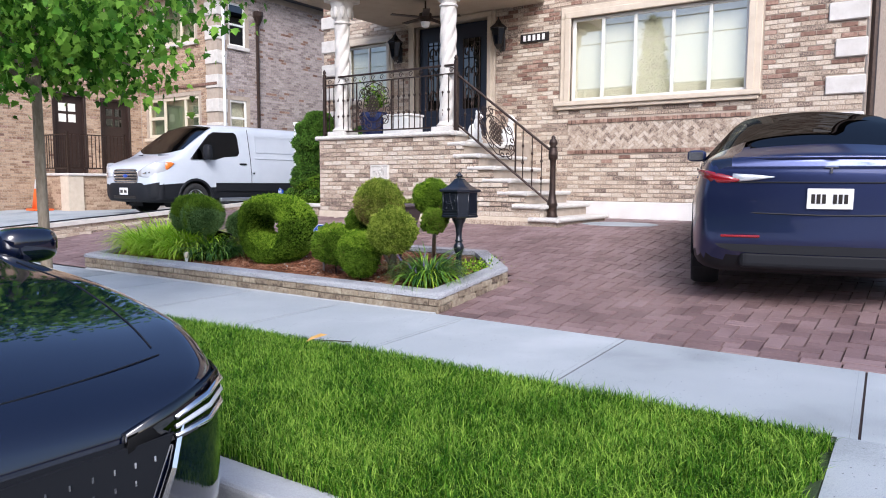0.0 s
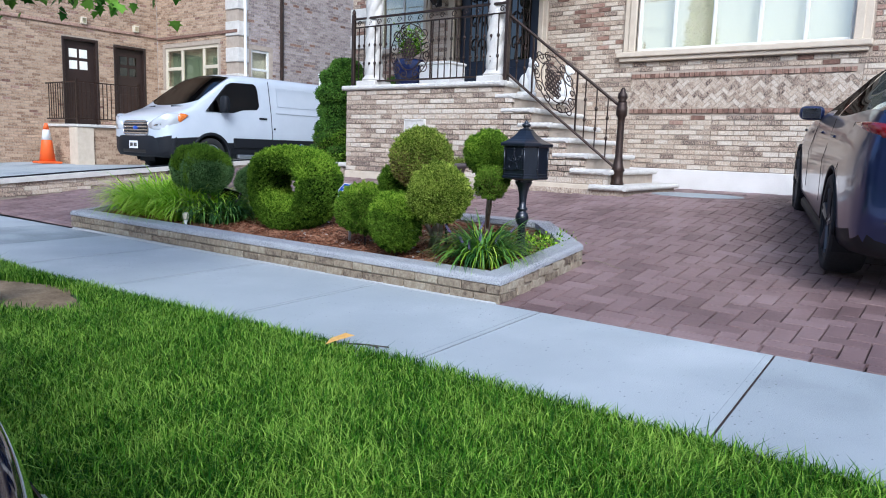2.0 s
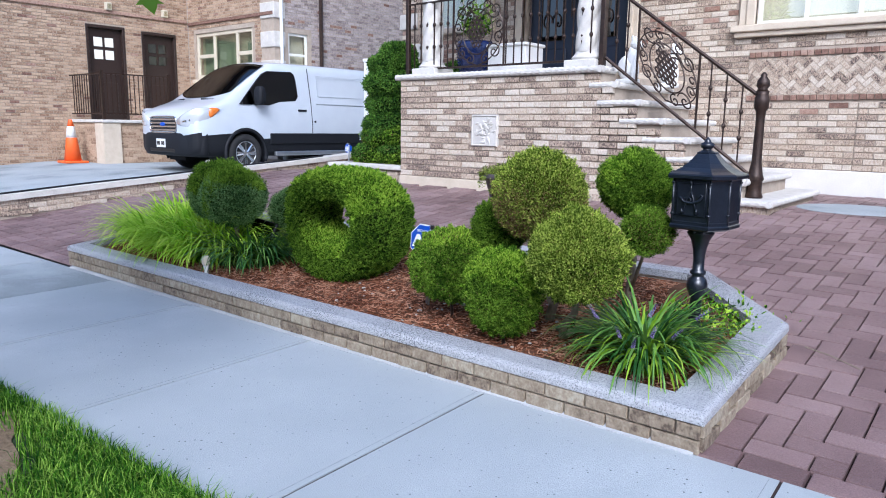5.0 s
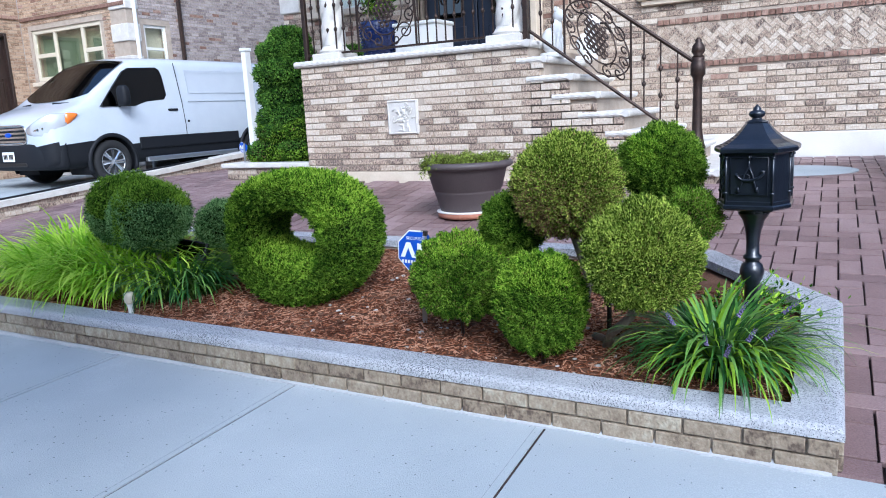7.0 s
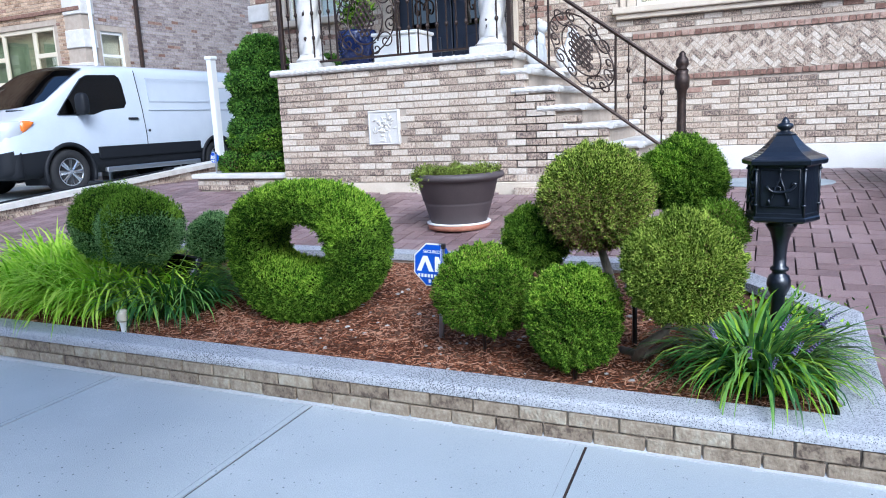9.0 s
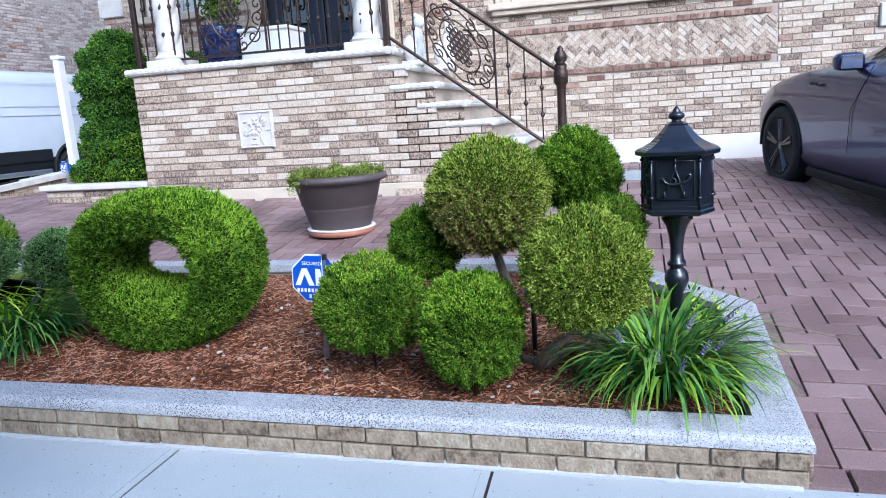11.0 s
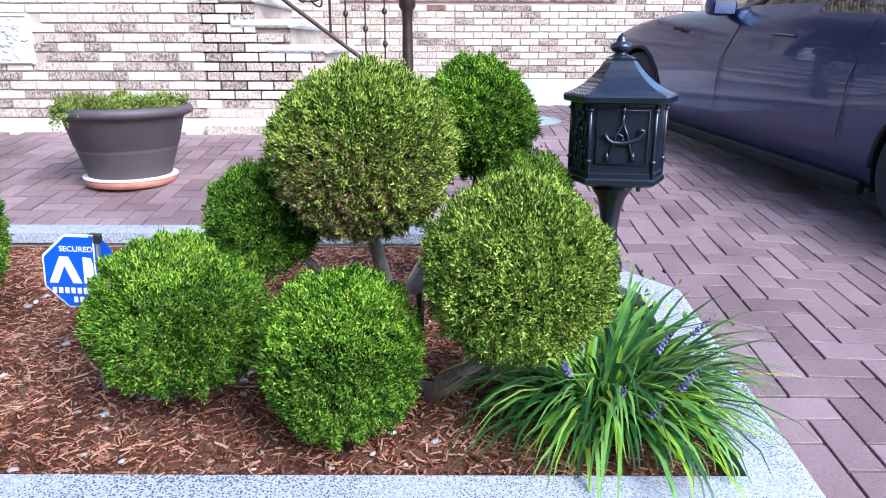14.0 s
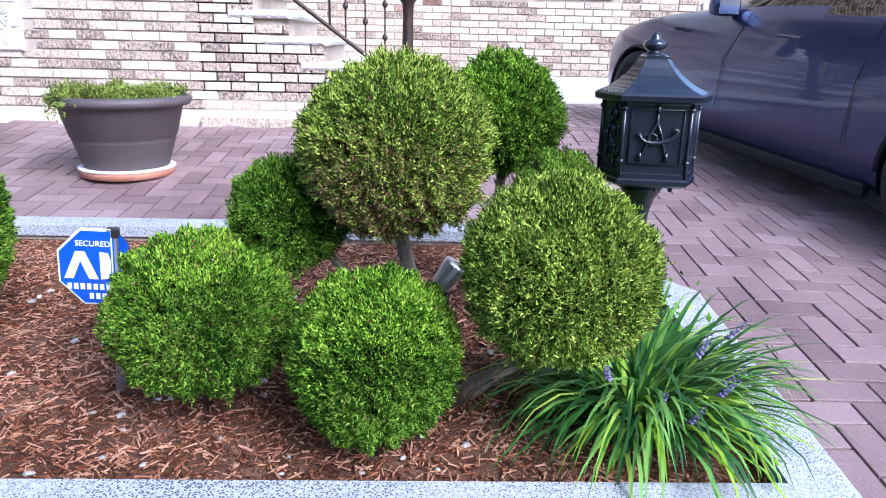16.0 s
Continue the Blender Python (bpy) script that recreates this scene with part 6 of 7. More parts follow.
def soft_block(c, rad, power=3.2, n=16):
    """A block with fully rounded corners (superellipsoid)."""
    bm = bmesh.new()
    m = bmesh.ops.create_uvsphere(bm, u_segments=2 * n, v_segments=n, radius=1)
    for v in m["verts"]:
        k = sum(abs(q) ** power for q in v.co) ** (-1 / power)
        v.co = Vector([c[i] + rad[i] * v.co[i] * k for i in range(3)])
    return bm


def blade_lens(rows, s, thick=0.02, n=12):
    """A lens that follows a curved corner: rows of (x, y, z, half height), mirrored by s."""
    bm = bmesh.new()
    P = [Vector((x * s, y, z)) for x, y, z, _ in rows]
    rings = []
    for i, (x, y, z, h) in enumerate(rows):
        d = (P[min(i + 1, len(P) - 1)] - P[max(i - 1, 0)])
        d.z = 0
        d.normalize()
        out = Vector((d.y, -d.x, 0))
        rings.append([bm.verts.new(P[i] + out * thick * math.cos(2 * math.pi * k / n) + Vector((0, 0, h * math.sin(2 * math.pi * k / n)))) for k in range(n)])
    for a, b in zip(rings, rings[1:]):
        for k in range(n):
            bm.faces.new((a[k], a[(k + 1) % n], b[(k + 1) % n], b[k]))
    bm.faces.new(rings[0])
    bm.faces.new(rings[-1])
    bmesh.ops.recalc_face_normals(bm, faces=bm.faces)
    return bm


# grey electric car on the drive
car = group_at("parked_electric_car", pose(2.385, 2.26, 0.192, 4.1, 0, 14.5), "dark blue-grey electric hatchback parked on the red pavers", "car")
TES = [(3.74, 0.34, 0.55, 0.52, 0.52, 0.64, 0.32, 0.67), (3.66, 0.26, 0.76, 0.54, 0.70, 0.70, 0.46, 0.735), (3.42, 0.15, 0.895, 0.60, 0.82, 0.80, 0.54, 0.85), (2.9, 0.115, 0.95, 0.66, 0.87, 0.92, 0.60, 0.97), (2.42, 0.115, 0.955, 0.68, 0.88, 0.985, 0.62, 1.03),
       (2.0, 0.115, 0.955, 0.68, 0.885, 1.01, 0.60, 1.20), (1.45, 0.115, 0.955, 0.68, 0.885, 1.03, 0.575, 1.40), (0.95, 0.115, 0.955, 0.68, 0.885, 1.04, 0.57, 1.47), (0.3, 0.115, 0.958, 0.70, 0.885, 1.05, 0.57, 1.485), (-0.2, 0.13, 0.96, 0.72, 0.88, 1.08, 0.56, 1.42),
       (-0.55, 0.17, 0.955, 0.76, 0.86, 1.11, 0.57, 1.31), (-0.78, 0.21, 0.935, 0.78, 0.85, 1.12, 0.62, 1.21), (-0.88, 0.25, 0.91, 0.78, 0.84, 1.11, 0.68, 1.175), (-0.955, 0.36, 0.88, 0.76, 0.81, 1.08, 0.70, 1.15), (-0.995, 0.40, 0.83, 0.74, 0.78, 1.04, 0.70, 1.10)]


def tes_class(c, s):
    x, y, z = c
    if s == 5:
        if 1.25 < y < 2.36:
            return "windscreen"
        if -0.76 < y <= 1.25 and z > 1.2:
            return "glass_roof" if y > -0.05 else "rear_window"
    if s == 4 and z > 1.06:
        if -0.62 < y < 1.80 and not (0.60 < y < 0.70):
            return "side_window|%d%d" % (x > 0, y > 0.65)
        if y < 2.3:
            return "window_trim|%d%d" % (x > 0, (y > -0.5) + (y > 0.9))
    if (s <= 2 and z < 0.20) or (s == 6 and z < 0.46) or (s <= 2 and z < 0.36 and y < -0.4):
        return "lower_cladding"
    return "body"


car_shell(car, TES, 0.035, [(0.0, 0.315, 0.375), (2.89, 0.315, 0.375)], tes_class, {"body": M_CARGREY, "windscreen": M_DARKGLASS, "glass_roof": M_DARKGLASS, "rear_window": M_DARKGLASS, "side_window": M_DARKGLASS, "window_trim": M_CARBLACK, "lower_cladding": M_PLASTIC})
for x in (-0.84, 0.84):
    for y in (0.0, 2.89):
        w = wheel(car, x, y, 0.355, 0.235, 0.255, M_ALLOYDARK, 5, 1 if x > 0 else -1)
        w.matrix_basis = pose(x, y, 0.309, 0, 90 if x > 0 else -90, 0)
for s in (-1, 1):
    # clusters wrapping the rear corners
    lamp = part("tail_light", blade_lens([(0.38, -1.003, 0.985, 0.004), (0.48, -1.004, 0.983, 0.018), (0.58, -1.002, 0.980, 0.028), (0.67, -0.997, 0.978, 0.034)], s, 0.014), M_CLEAR, car, "slim clear and red tail light", smooth=True)
    part("red_lens", blade_lens([(0.62, -1.003, 0.962, 0.010), (0.70, -1.0, 0.968, 0.030), (0.77, -0.992, 0.976, 0.038), (0.825, -0.972, 0.985, 0.042), (0.868, -0.90, 0.998, 0.036), (0.905, -0.79, 1.010, 0.022), (0.922, -0.67, 1.020, 0.006)], s, 0.014), M_RED, lamp, smooth=True)
    part("arch_trim", tube([(0.95 * s, 0.385 * math.cos(a), 0.315 + 0.385 * math.sin(a)) for a in np.linspace(-0.1, 3.24, 22)], 0.014, 6), M_PLASTIC, car, smooth=True)
    part("arch_trim", tube([(0.945 * s, 2.89 + 0.385 * math.cos(a), 0.315 + 0.385 * math.sin(a)) for a in np.linspace(-0.1, 3.24, 22)], 0.014, 6), M_PLASTIC, car, smooth=True)
    part("reflector", box((0.60 * s - 0.14, -1.016, 0.52), (0.60 * s + 0.14, -0.97, 0.54), 0.006), M_RED, car)
    mir = part("wing_mirror", soft_block((0.965 * s, 1.84, 1.048), (0.105, 0.065, 0.066)), M_CARGREY, car, "glossy dark wing mirror", smooth=True)
    part("mirror_stalk", tube([(0.86 * s, 1.84, 0.99), (0.95 * s, 1.84, 1.02)], 0.022), M_PLASTIC, mir)
    part("mirror_glass", box((0.97 * s - 0.08, 1.774, 1.0), (0.97 * s + 0.075, 1.779, 1.095), 0.004), M_CHROME, mir)
    for y in (0.30, 1.12):
        part("door_handle", box((0.928 * s - 0.012, y, 0.888), (0.928 * s + 0.012, y + 0.20, 0.905), 0.006), M_CARGREY, car)
    for y, l in ((0.64, 0.0), (1.78, 0.1), (-0.22, 0.12)):
        part("door_seam", tube([(0.9585 * s, y, 0.38), (0.963 * s, y - 0.01, 0.70), (0.898 * s, y - 0.05 - l, 1.02)], 0.0025, 4), M_PLASTIC, car)
    part("side_sill", box((0.895 * s - 0.03, 0.45, 0.105), (0.895 * s + 0.03, 2.45, 0.19), 0.02, 2), M_PLASTIC, car)
    part("headlight", box((0.68 * s - 0.12, 3.40, 0.70), (0.68 * s + 0.14, 3.56, 0.76), 0.02, 2), M_CLEAR, car)
    part("side_repeater", box((0.955 * s - 0.006, 2.28, 0.86), (0.955 * s + 0.008, 2.40, 0.885), 0.005), M_PLASTIC, car)
part("boot_gap", box((-0.66, -1.004, 0.938), (0.66, -0.98, 0.950), 0.004), M_PLASTIC, car)
part("rear_diffuser", box((-0.60, -0.99, 0.27), (0.60, -0.80, 0.43), 0.05, 4), M_PLASTIC, car)
part("bumper_crease", tube([(x, -1.0 + 0.05 * (abs(x) / 0.8) ** 4, 0.70 + 0.02 * abs(x)) for x in np.linspace(-0.8, 0.8, 16)], 0.006, 5), M_PLASTIC, car)
part("spoiler", tube([(x, -0.985 + 0.07 * (abs(x) / 0.66) ** 3, 1.132 - 0.012 * (x / 0.66) ** 2) for x in np.linspace(-0.66, 0.66, 18)], 0.013, 8), M_CARGREY, car, smooth=True)
part("emblem", box((-0.045, -1.012, 1.05), (0.045, -0.99, 1.062), 0.003), M_CHROME, car)
part("emblem", box((-0.009, -1.012, 1.012), (0.009, -0.99, 1.05), 0.003), M_CHROME, car)


def plate(parent, x, y, z, face, w=0.305, h=0.152):
    p = part("number_plate", box((x - w / 2, y - 0.006, z - h / 2), (x + w / 2, y + 0.006, z + h / 2), 0.004), M_WHITE, parent, "white number plate with dark bars")
    yy = y + 0.009 * face
    for k in range(7):
        if k != 3:
            part("bar", box((x - 0.125 + 0.036 * k, yy - 0.002, z - 0.035), (x - 0.10 + 0.036 * k, yy + 0.002, z + 0.035)), M_IRON, p)


plate(car, 0.0, -1.014, 0.825, -1)

# black sedan at the kerb: only the front is near the path
sedan = group_at("parked_black_sedan", pose(0.69, -4.21, -0.225, 0, 0, -90), "glossy black sedan parked at the kerb", "car")
SED = [(1.02, 0.30, 0.52, 0.52, 0.50, 0.66, 0.30, 0.70), (0.98, 0.24, 0.72, 0.52, 0.68, 0.71, 0.46, 0.745), (0.86, 0.20, 0.855, 0.55, 0.82, 0.77, 0.60, 0.815), (0.62, 0.19, 0.91, 0.60, 0.875, 0.85, 0.68, 0.895), (0.2, 0.19, 0.93, 0.64, 0.885, 0.92, 0.70, 0.965), (-0.2, 0.19, 0.935, 0.66, 0.88, 0.955, 0.70, 1.02),
       (-0.55, 0.19, 0.935, 0.66, 0.88, 0.975, 0.64, 1.14), (-1.1, 0.19, 0.935, 0.66, 0.88, 0.99, 0.58, 1.40), (-1.6, 0.19, 0.935, 0.66, 0.88, 1.0, 0.56, 1.46), (-2.4, 0.19, 0.935, 0.66, 0.88, 1.0, 0.55, 1.44), (-3.0, 0.20, 0.935, 0.68, 0.87, 1.01, 0.56, 1.25), (-3.4, 0.22, 0.92, 0.7, 0.85, 1.02, 0.6, 1.10), (-3.85, 0.28, 0.88, 0.7, 0.8, 0.98, 0.6, 1.04), (-3.93, 0.36, 0.8, 0.7, 0.72, 0.9, 0.5, 0.95)]


def sed_class(c, s):
    x, y, z = c
    if s == 5 and -1.15 < y < -0.38:
        return "windscreen"
    if s == 5 and -2.95 < y < -2.35:
        return "rear_window"
    if s == 4 and z > 1.03 and -2.7 < y < -0.75 and not (-1.68 < y < -1.6):
        return "side_window|%d%d" % (x > 0, y > -1.64)
    if s == 7 and z < 0.60:
        return "grille_back"
    return "body"


car_shell(sedan, SED, 0.03, [(0.0, 0.335, 0.385), (-2.85, 0.335, 0.385)], sed_class, {"body": M_CARBLACK, "windscreen": M_DARKGLASS, "rear_window": M_DARKGLASS, "side_window": M_DARKGLASS, "grille_back": M_PLASTIC})
for x in (-0.82, 0.82):
    for y in (0.0, -2.85):
        wheel(sedan, x, y, 0.335, 0.225, 0.24, M_ALLOY, 7, 1 if x > 0 else -1)
for s in (-1, 1):
    hl = part("headlight", bmesh.new(), M_CLEAR, sedan, "chrome and black headlight with three strips")
    path = ((0.46, 1.026), (0.60, 1.008), (0.73, 0.968), (0.815, 0.905), (0.872, 0.80), (0.895, 0.69), (0.905, 0.60))
    part("lamp_bowl", blade_lens([(x, y, 0.64 + 0.012 * q, h) for q, ((x, y), h) in enumerate(zip(path, (0.03, 0.055, 0.066, 0.06, 0.045, 0.022, 0.004)))], s, 0.012), M_DARKGLASS, hl, smooth=True)
    for dz, m_ in ((0.040, M_CHROME), (0.006, M_CLEAR), (-0.030, M_CHROME)):
        part("light_strip", blade_lens([(x, y, 0.64 + 0.012 * q + dz * f, 0.009 * f + 0.002) for q, ((x, y), f) in enumerate(zip(path[1:6], (0.7, 1.0, 1.0, 0.8, 0.35)))], s, 0.020), m_, hl, smooth=True)
    part("chrome_blade", tube([(0.45 * s, 1.03, 0.26), (0.52 * s, 1.03, 0.40), (0.59 * s, 1.02, 0.54), (0.63 * s, 1.0, 0.64)], 0.012, 6), M_CHROME, sedan)
    mm = part("wing_mirror", soft_block((0.97 * s, -0.54, 1.005), (0.115, 0.085, 0.075)), M_CARBLACK, sedan, smooth=True)
    part("mirror_stalk", tube([(0.86 * s, -0.54, 0.97), (0.93 * s, -0.53, 0.99)], 0.02), M_PLASTIC, mm)
gbm = bmesh.new()
gv0 = [[gbm.verts.new((x, y, z)) for x, z in ((-0.60, 0.645), (0.60, 0.645), (0.44, 0.27), (-0.44, 0.27))] for y in (0.96, 1.034)]
gbm.faces.new(gv0[0])
gbm.faces.new(gv0[1])
for i in range(4):
    gbm.faces.new((gv0[0][i], gv0[0][(i + 1) % 4], gv0[1][(i + 1) % 4], gv0[1][i]))
bmesh.ops.recalc_face_normals(gbm, faces=gbm.faces)
bmesh.ops.bevel(gbm, geom=list(gbm.edges), offset=0.012, segments=2, affect="EDGES")
gr = part("grille", gbm, M_PLASTIC, sedan, "black mesh grille")
for k in range(21):
    for q in range(7):
        x, z = -0.53 + 0.053 * k, 0.31 + 0.045 * q
        if abs(x) < 0.42 + 0.16 * (z - 0.27) / 0.375 - 0.02:
            part("grille_stud", box((x - 0.0025, 1.033, z), (x + 0.0025, 1.038, z + 0.014)), M_CHROME, gr)
part("badge_ring", tube([(0.115 * math.cos(a), 1.046, 0.49 + 0.115 * math.sin(a)) for a in np.linspace(0, 2 * math.pi, 30)], 0.011, 8), M_CHROME, gr, "round chrome badge ring")
part("badge_bar", tube([(-0.10, 1.044, 0.49), (0.10, 1.044, 0.49)], 0.009, 6), M_CHROME, gr)
SK = np.array(sorted(SED))


def hood_at(x, y):
    """Height of the bonnet skin at a place, for seams laid on it."""
    wb, zb = (float(pchip(SK[:, 0], SK[:, k], np.array([y]))[0]) for k in (4, 5))
    wr, zr = float(pchip(SK[:, 0], SK[:, 6], np.array([y]))[0]), float(pchip(SK[:, 0], SK[:, 7], np.array([y]))[0])
    edge = zr - 0.045 * wr
    if abs(x) > wr:
        return edge + (zb - edge) * (abs(x) - wr) / (wb - wr)
    return edge + (zr - edge) * math.sin(max(0.0, 1 - abs(x) / wr) * math.pi / 2)


part("hood_seam", tube([(x, 0.93 - 0.10 * (x / 0.7) ** 2, hood_at(x, 0.93 - 0.10 * (x / 0.7) ** 2) - 0.001) for x in np.linspace(-0.68, 0.68, 18)], 0.0022, 4), M_PLASTIC, sedan)
for s in (-1, 1):
    part("hood_edge_seam", tube([(s * (0.68 + 0.10 * min(1.0, (0.8 - y) / 0.6)), y, hood_at(0.68 + 0.10 * min(1.0, (0.8 - y) / 0.6), y) - 0.001) for y in np.linspace(0.8, -0.2, 14)], 0.002, 4), M_PLASTIC, sedan)

# white van on the neighbour's drive
van = group_at("white_cargo_van", pose(-11.92, 5.6, 0.255, 0, 0, 180) @ Matrix.Scale(1.05, 4), "white low-roof cargo van with dark lower cladding", "van")
VAN = [(1.04, 0.40, 0.66, 0.62, 0.62, 0.96, 0.48, 1.00), (1.00, 0.32, 0.84, 0.64, 0.80, 1.03, 0.62, 1.08), (0.90, 0.30, 0.94, 0.66, 0.89, 1.09, 0.74, 1.155), (0.68, 0.28, 0.99, 0.68, 0.935, 1.16, 0.84, 1.245), (0.42, 0.28, 1.015, 0.70, 0.955, 1.22, 0.885, 1.335), (0.02, 0.28, 1.025, 0.72, 0.965, 1.26, 0.885, 1.62), (-0.40, 0.28, 1.03, 0.74, 0.97, 1.27, 0.85, 1.915),
       (-0.62, 0.28, 1.03, 0.75, 0.975, 1.28, 0.82, 2.04), (-0.85, 0.28, 1.03, 0.76, 0.98, 1.28, 0.815, 2.09), (-1.5, 0.28, 1.03, 0.78, 0.98, 1.29, 0.83, 2.115), (-3.0, 0.28, 1.03, 0.78, 0.98, 1.29, 0.84, 2.12), (-4.3, 0.28, 1.03, 0.78, 0.98, 1.29, 0.84, 2.11), (-4.54, 0.30, 1.01, 0.78, 0.96, 1.29, 0.82, 2.07), (-4.58, 0.34, 0.98, 0.78, 0.93, 1.29, 0.78, 2.02)]


def van_class(c, s):
    x, y, z = c
    if (s <= 3 and z < (0.70 if y > 0.3 else 0.60)) or (s == 7 and z < 0.68):
        return "lower_cladding"
    return "body"


car_shell(van, VAN, 0.02, [(0.0, 0.355, 0.42), (-3.3, 0.355, 0.42)], van_class, {"body": M_VANWHITE, "lower_cladding": M_PLASTIC})
VK = np.array(sorted(VAN))


def van_skin(x, y):
    """Height of the van's bonnet, screen and roof skin."""
    wr, zr = (float(pchip(VK[:, 0], VK[:, k], np.array([y]))[0]) for k in (6, 7))
    edge = zr - 0.045 * wr - 0.042
    return edge + (zr - edge) * math.sin(max(0.0, 1 - abs(x) / wr) * math.pi / 2)


P, F, NU, NV = [], [], 22, 16
for a in range(NU + 1):
    for b in range(NV + 1):
        f = b / NV
        x = (2 * a / NU - 1) * (0.815 - 0.05 * f)
        y = (0.40 - 0.24 * (x / 0.8) ** 2) * (1 - f) + (-0.60 - 0.02 * (x / 0.8) ** 2) * f
        P.append((x, y + 0.010, van_skin(x, y) + 0.012))
        if a and b:
            q = a * (NV + 1) + b
            F.append((q - NV - 2, q - 1, q, q - NV - 1))
mesh_ob("windscreen", P, F, M_VANGLASS, van, "dark raked windscreen", smooth=True)
for x in (-0.89, 0.89):
    for y in (0.0, -3.3):
        wheel(van, x, y, 0.355, 0.23, 0.22, M_CHROME, 8, 1 if x > 0 else -1)
for s in (-1, 1):
    hl = part("headlight", blade_lens([(0.50, 1.042, 0.91, 0.06), (0.64, 1.036, 0.93, 0.105), (0.77, 1.012, 0.955, 0.135), (0.86, 0.96, 0.985, 0.15), (0.91, 0.875, 1.01, 0.145), (0.945, 0.74, 1.05, 0.11), (0.958, 0.66, 1.075, 0.07)], s, 0.026, 16), M_CLEAR, van, "clear headlight with amber corner", smooth=True)
    part("indicator", blade_lens([(0.945, 0.72, 1.055, 0.095), (0.957, 0.65, 1.08, 0.085), (0.966, 0.57, 1.11, 0.05), (0.97, 0.52, 1.13, 0.015)], s, 0.03, 14), M_AMBER, hl, smooth=True)
    part("lamp_reflector", blade_lens([(0.66, 1.038, 0.91, 0.02), (0.75, 1.022, 0.925, 0.06), (0.81, 0.995, 0.94, 0.06), (0.85, 0.965, 0.95, 0.02)], s, 0.021, 14), M_CHROME, hl, smooth=True)
    for ya in (0.0, -3.3):
        part("arch_flare", tube([((1.005 if ya == 0 else 1.02) * s, ya + 0.435 * math.cos(a), 0.355 + 0.435 * math.sin(a)) for a in np.linspace(-0.35, 3.5, 26)], 0.035, 8), M_PLASTIC, van, smooth=True)
    part("cowl_vent", tube([(0.30 * s, 0.44, 1.325), (0.62 * s, 0.37, 1.315)], 0.018, 6), M_PLASTIC, van)
    part("key_lock", lathe([(0.022, 0), (0.022, 0.012)], n=10), M_PLASTIC, van).matrix_basis = pose(1.03 * s, -1.62, 0.95, 0, 90 * s, 0)
    gl = bmesh.new()
    gv = [[gl.verts.new((s * (0.972 - 0.165 * (z - 1.27) + o), y, z)) for y, z in ((0.10, 1.24), (-0.10, 1.45), (-0.33, 1.68), (-0.47, 1.81), (-0.60, 1.87), (-1.14, 1.89), (-1.21, 1.85), (-1.24, 1.74), (-1.25, 1.42), (-1.18, 1.34), (-0.80, 1.31), (-0.55, 1.24))] for o in (0.012, -0.05)]
    gl.faces.new(gv[0])
    gl.faces.new(gv[1])
    for k in range(12):
        gl.faces.new((gv[0][k], gv[0][(k + 1) % 12], gv[1][(k + 1) % 12], gv[1][k]))
    bmesh.ops.recalc_face_normals(gl, faces=gl.faces)
    part("side_window", gl, M_DARKGLASS, van)
    mm = part("wing_mirror", soft_block((1.16 * s, -0.22, 1.40), (0.11, 0.075, 0.17)), M_PLASTIC, van, smooth=True)
    part("mirror_arm", tube([(0.98 * s, -0.25, 1.25), (1.1 * s, -0.25, 1.28)], 0.03), M_PLASTIC, mm)
    part("door_handle", box((1.0 * s - 0.03, -1.42, 1.14), (1.0 * s + 0.03, -1.22, 1.18), 0.01), M_PLASTIC, van)
    part("door_seam", tube([(1.03 * s, -1.55, 0.5), (1.032 * s, -1.55, 0.9), (0.99 * s, -1.55, 1.3), (0.87 * s, -1.55, 1.98)], 0.006, 4), M_PLASTIC, van)
    part("body_crease", tube([(0.985 * s, y, 1.30) for y in (-1.7, -3.0, -4.4)], 0.010, 5), M_VANWHITE, van)
    part("side_panel_rib", tube([(0.915 * s, -1.75, 1.85), (0.96 * s, -1.75, 1.45), (0.96 * s, -4.3, 1.45), (0.915 * s, -4.3, 1.85), (0.915 * s, -1.75, 1.85)], 0.005, 5), M_VANWHITE, van)
    part("side_step", box((1.02 * s - 0.05, -2.75, 0.30), (1.02 * s + 0.03, -0.62, 0.38), 0.015), M_ALLOY, van)
    part("cladding_strip", box((1.03 * s - 0.02, -2.82, 0.52), (1.03 * s + 0.006, -0.52, 0.72), 0.015, 2), M_PLASTIC, van)
    part("cladding_strip", box((1.03 * s - 0.02, -4.45, 0.52), (1.03 * s + 0.006, -3.78, 0.72), 0.015, 2), M_PLASTIC, van)
gv = part("grille", box((-0.47, 0.98, 0.715), (0.47, 1.05, 1.0), 0.05, 3), M_PLASTIC, van, "chrome-barred black grille")
for k in range(4):
    part("grille_bar", box((-0.44, 1.045, 0.745 + 0.062 * k), (0.44, 1.062, 0.778 + 0.062 * k), 0.006), M_CHROME, gv)
bm = bmesh.new()
m = bmesh.ops.create_uvsphere(bm, u_segments=16, v_segments=8, radius=1)
bmesh.ops.transform(bm, matrix=Matrix.Translation((0, 1.062, 0.862)) @ Matrix.Diagonal((0.09, 0.012, 0.038, 1)), verts=m["verts"])
part("badge", bm, M_BLUE, gv, "oval blue badge", smooth=True)
part("bumper", blade_lens([(x, 1.05 - 0.30 * (abs(x) / 0.97) ** 5, 0.515, 0.20) for x in np.linspace(-0.965, 0.965, 31)], -1, 0.05, 16), M_PLASTIC, van, "dark plastic front bumper", smooth=True)
part("lower_intake", box((-0.42, 1.06, 0.37), (0.42, 1.098, 0.44), 0.012), M_IRON, van)
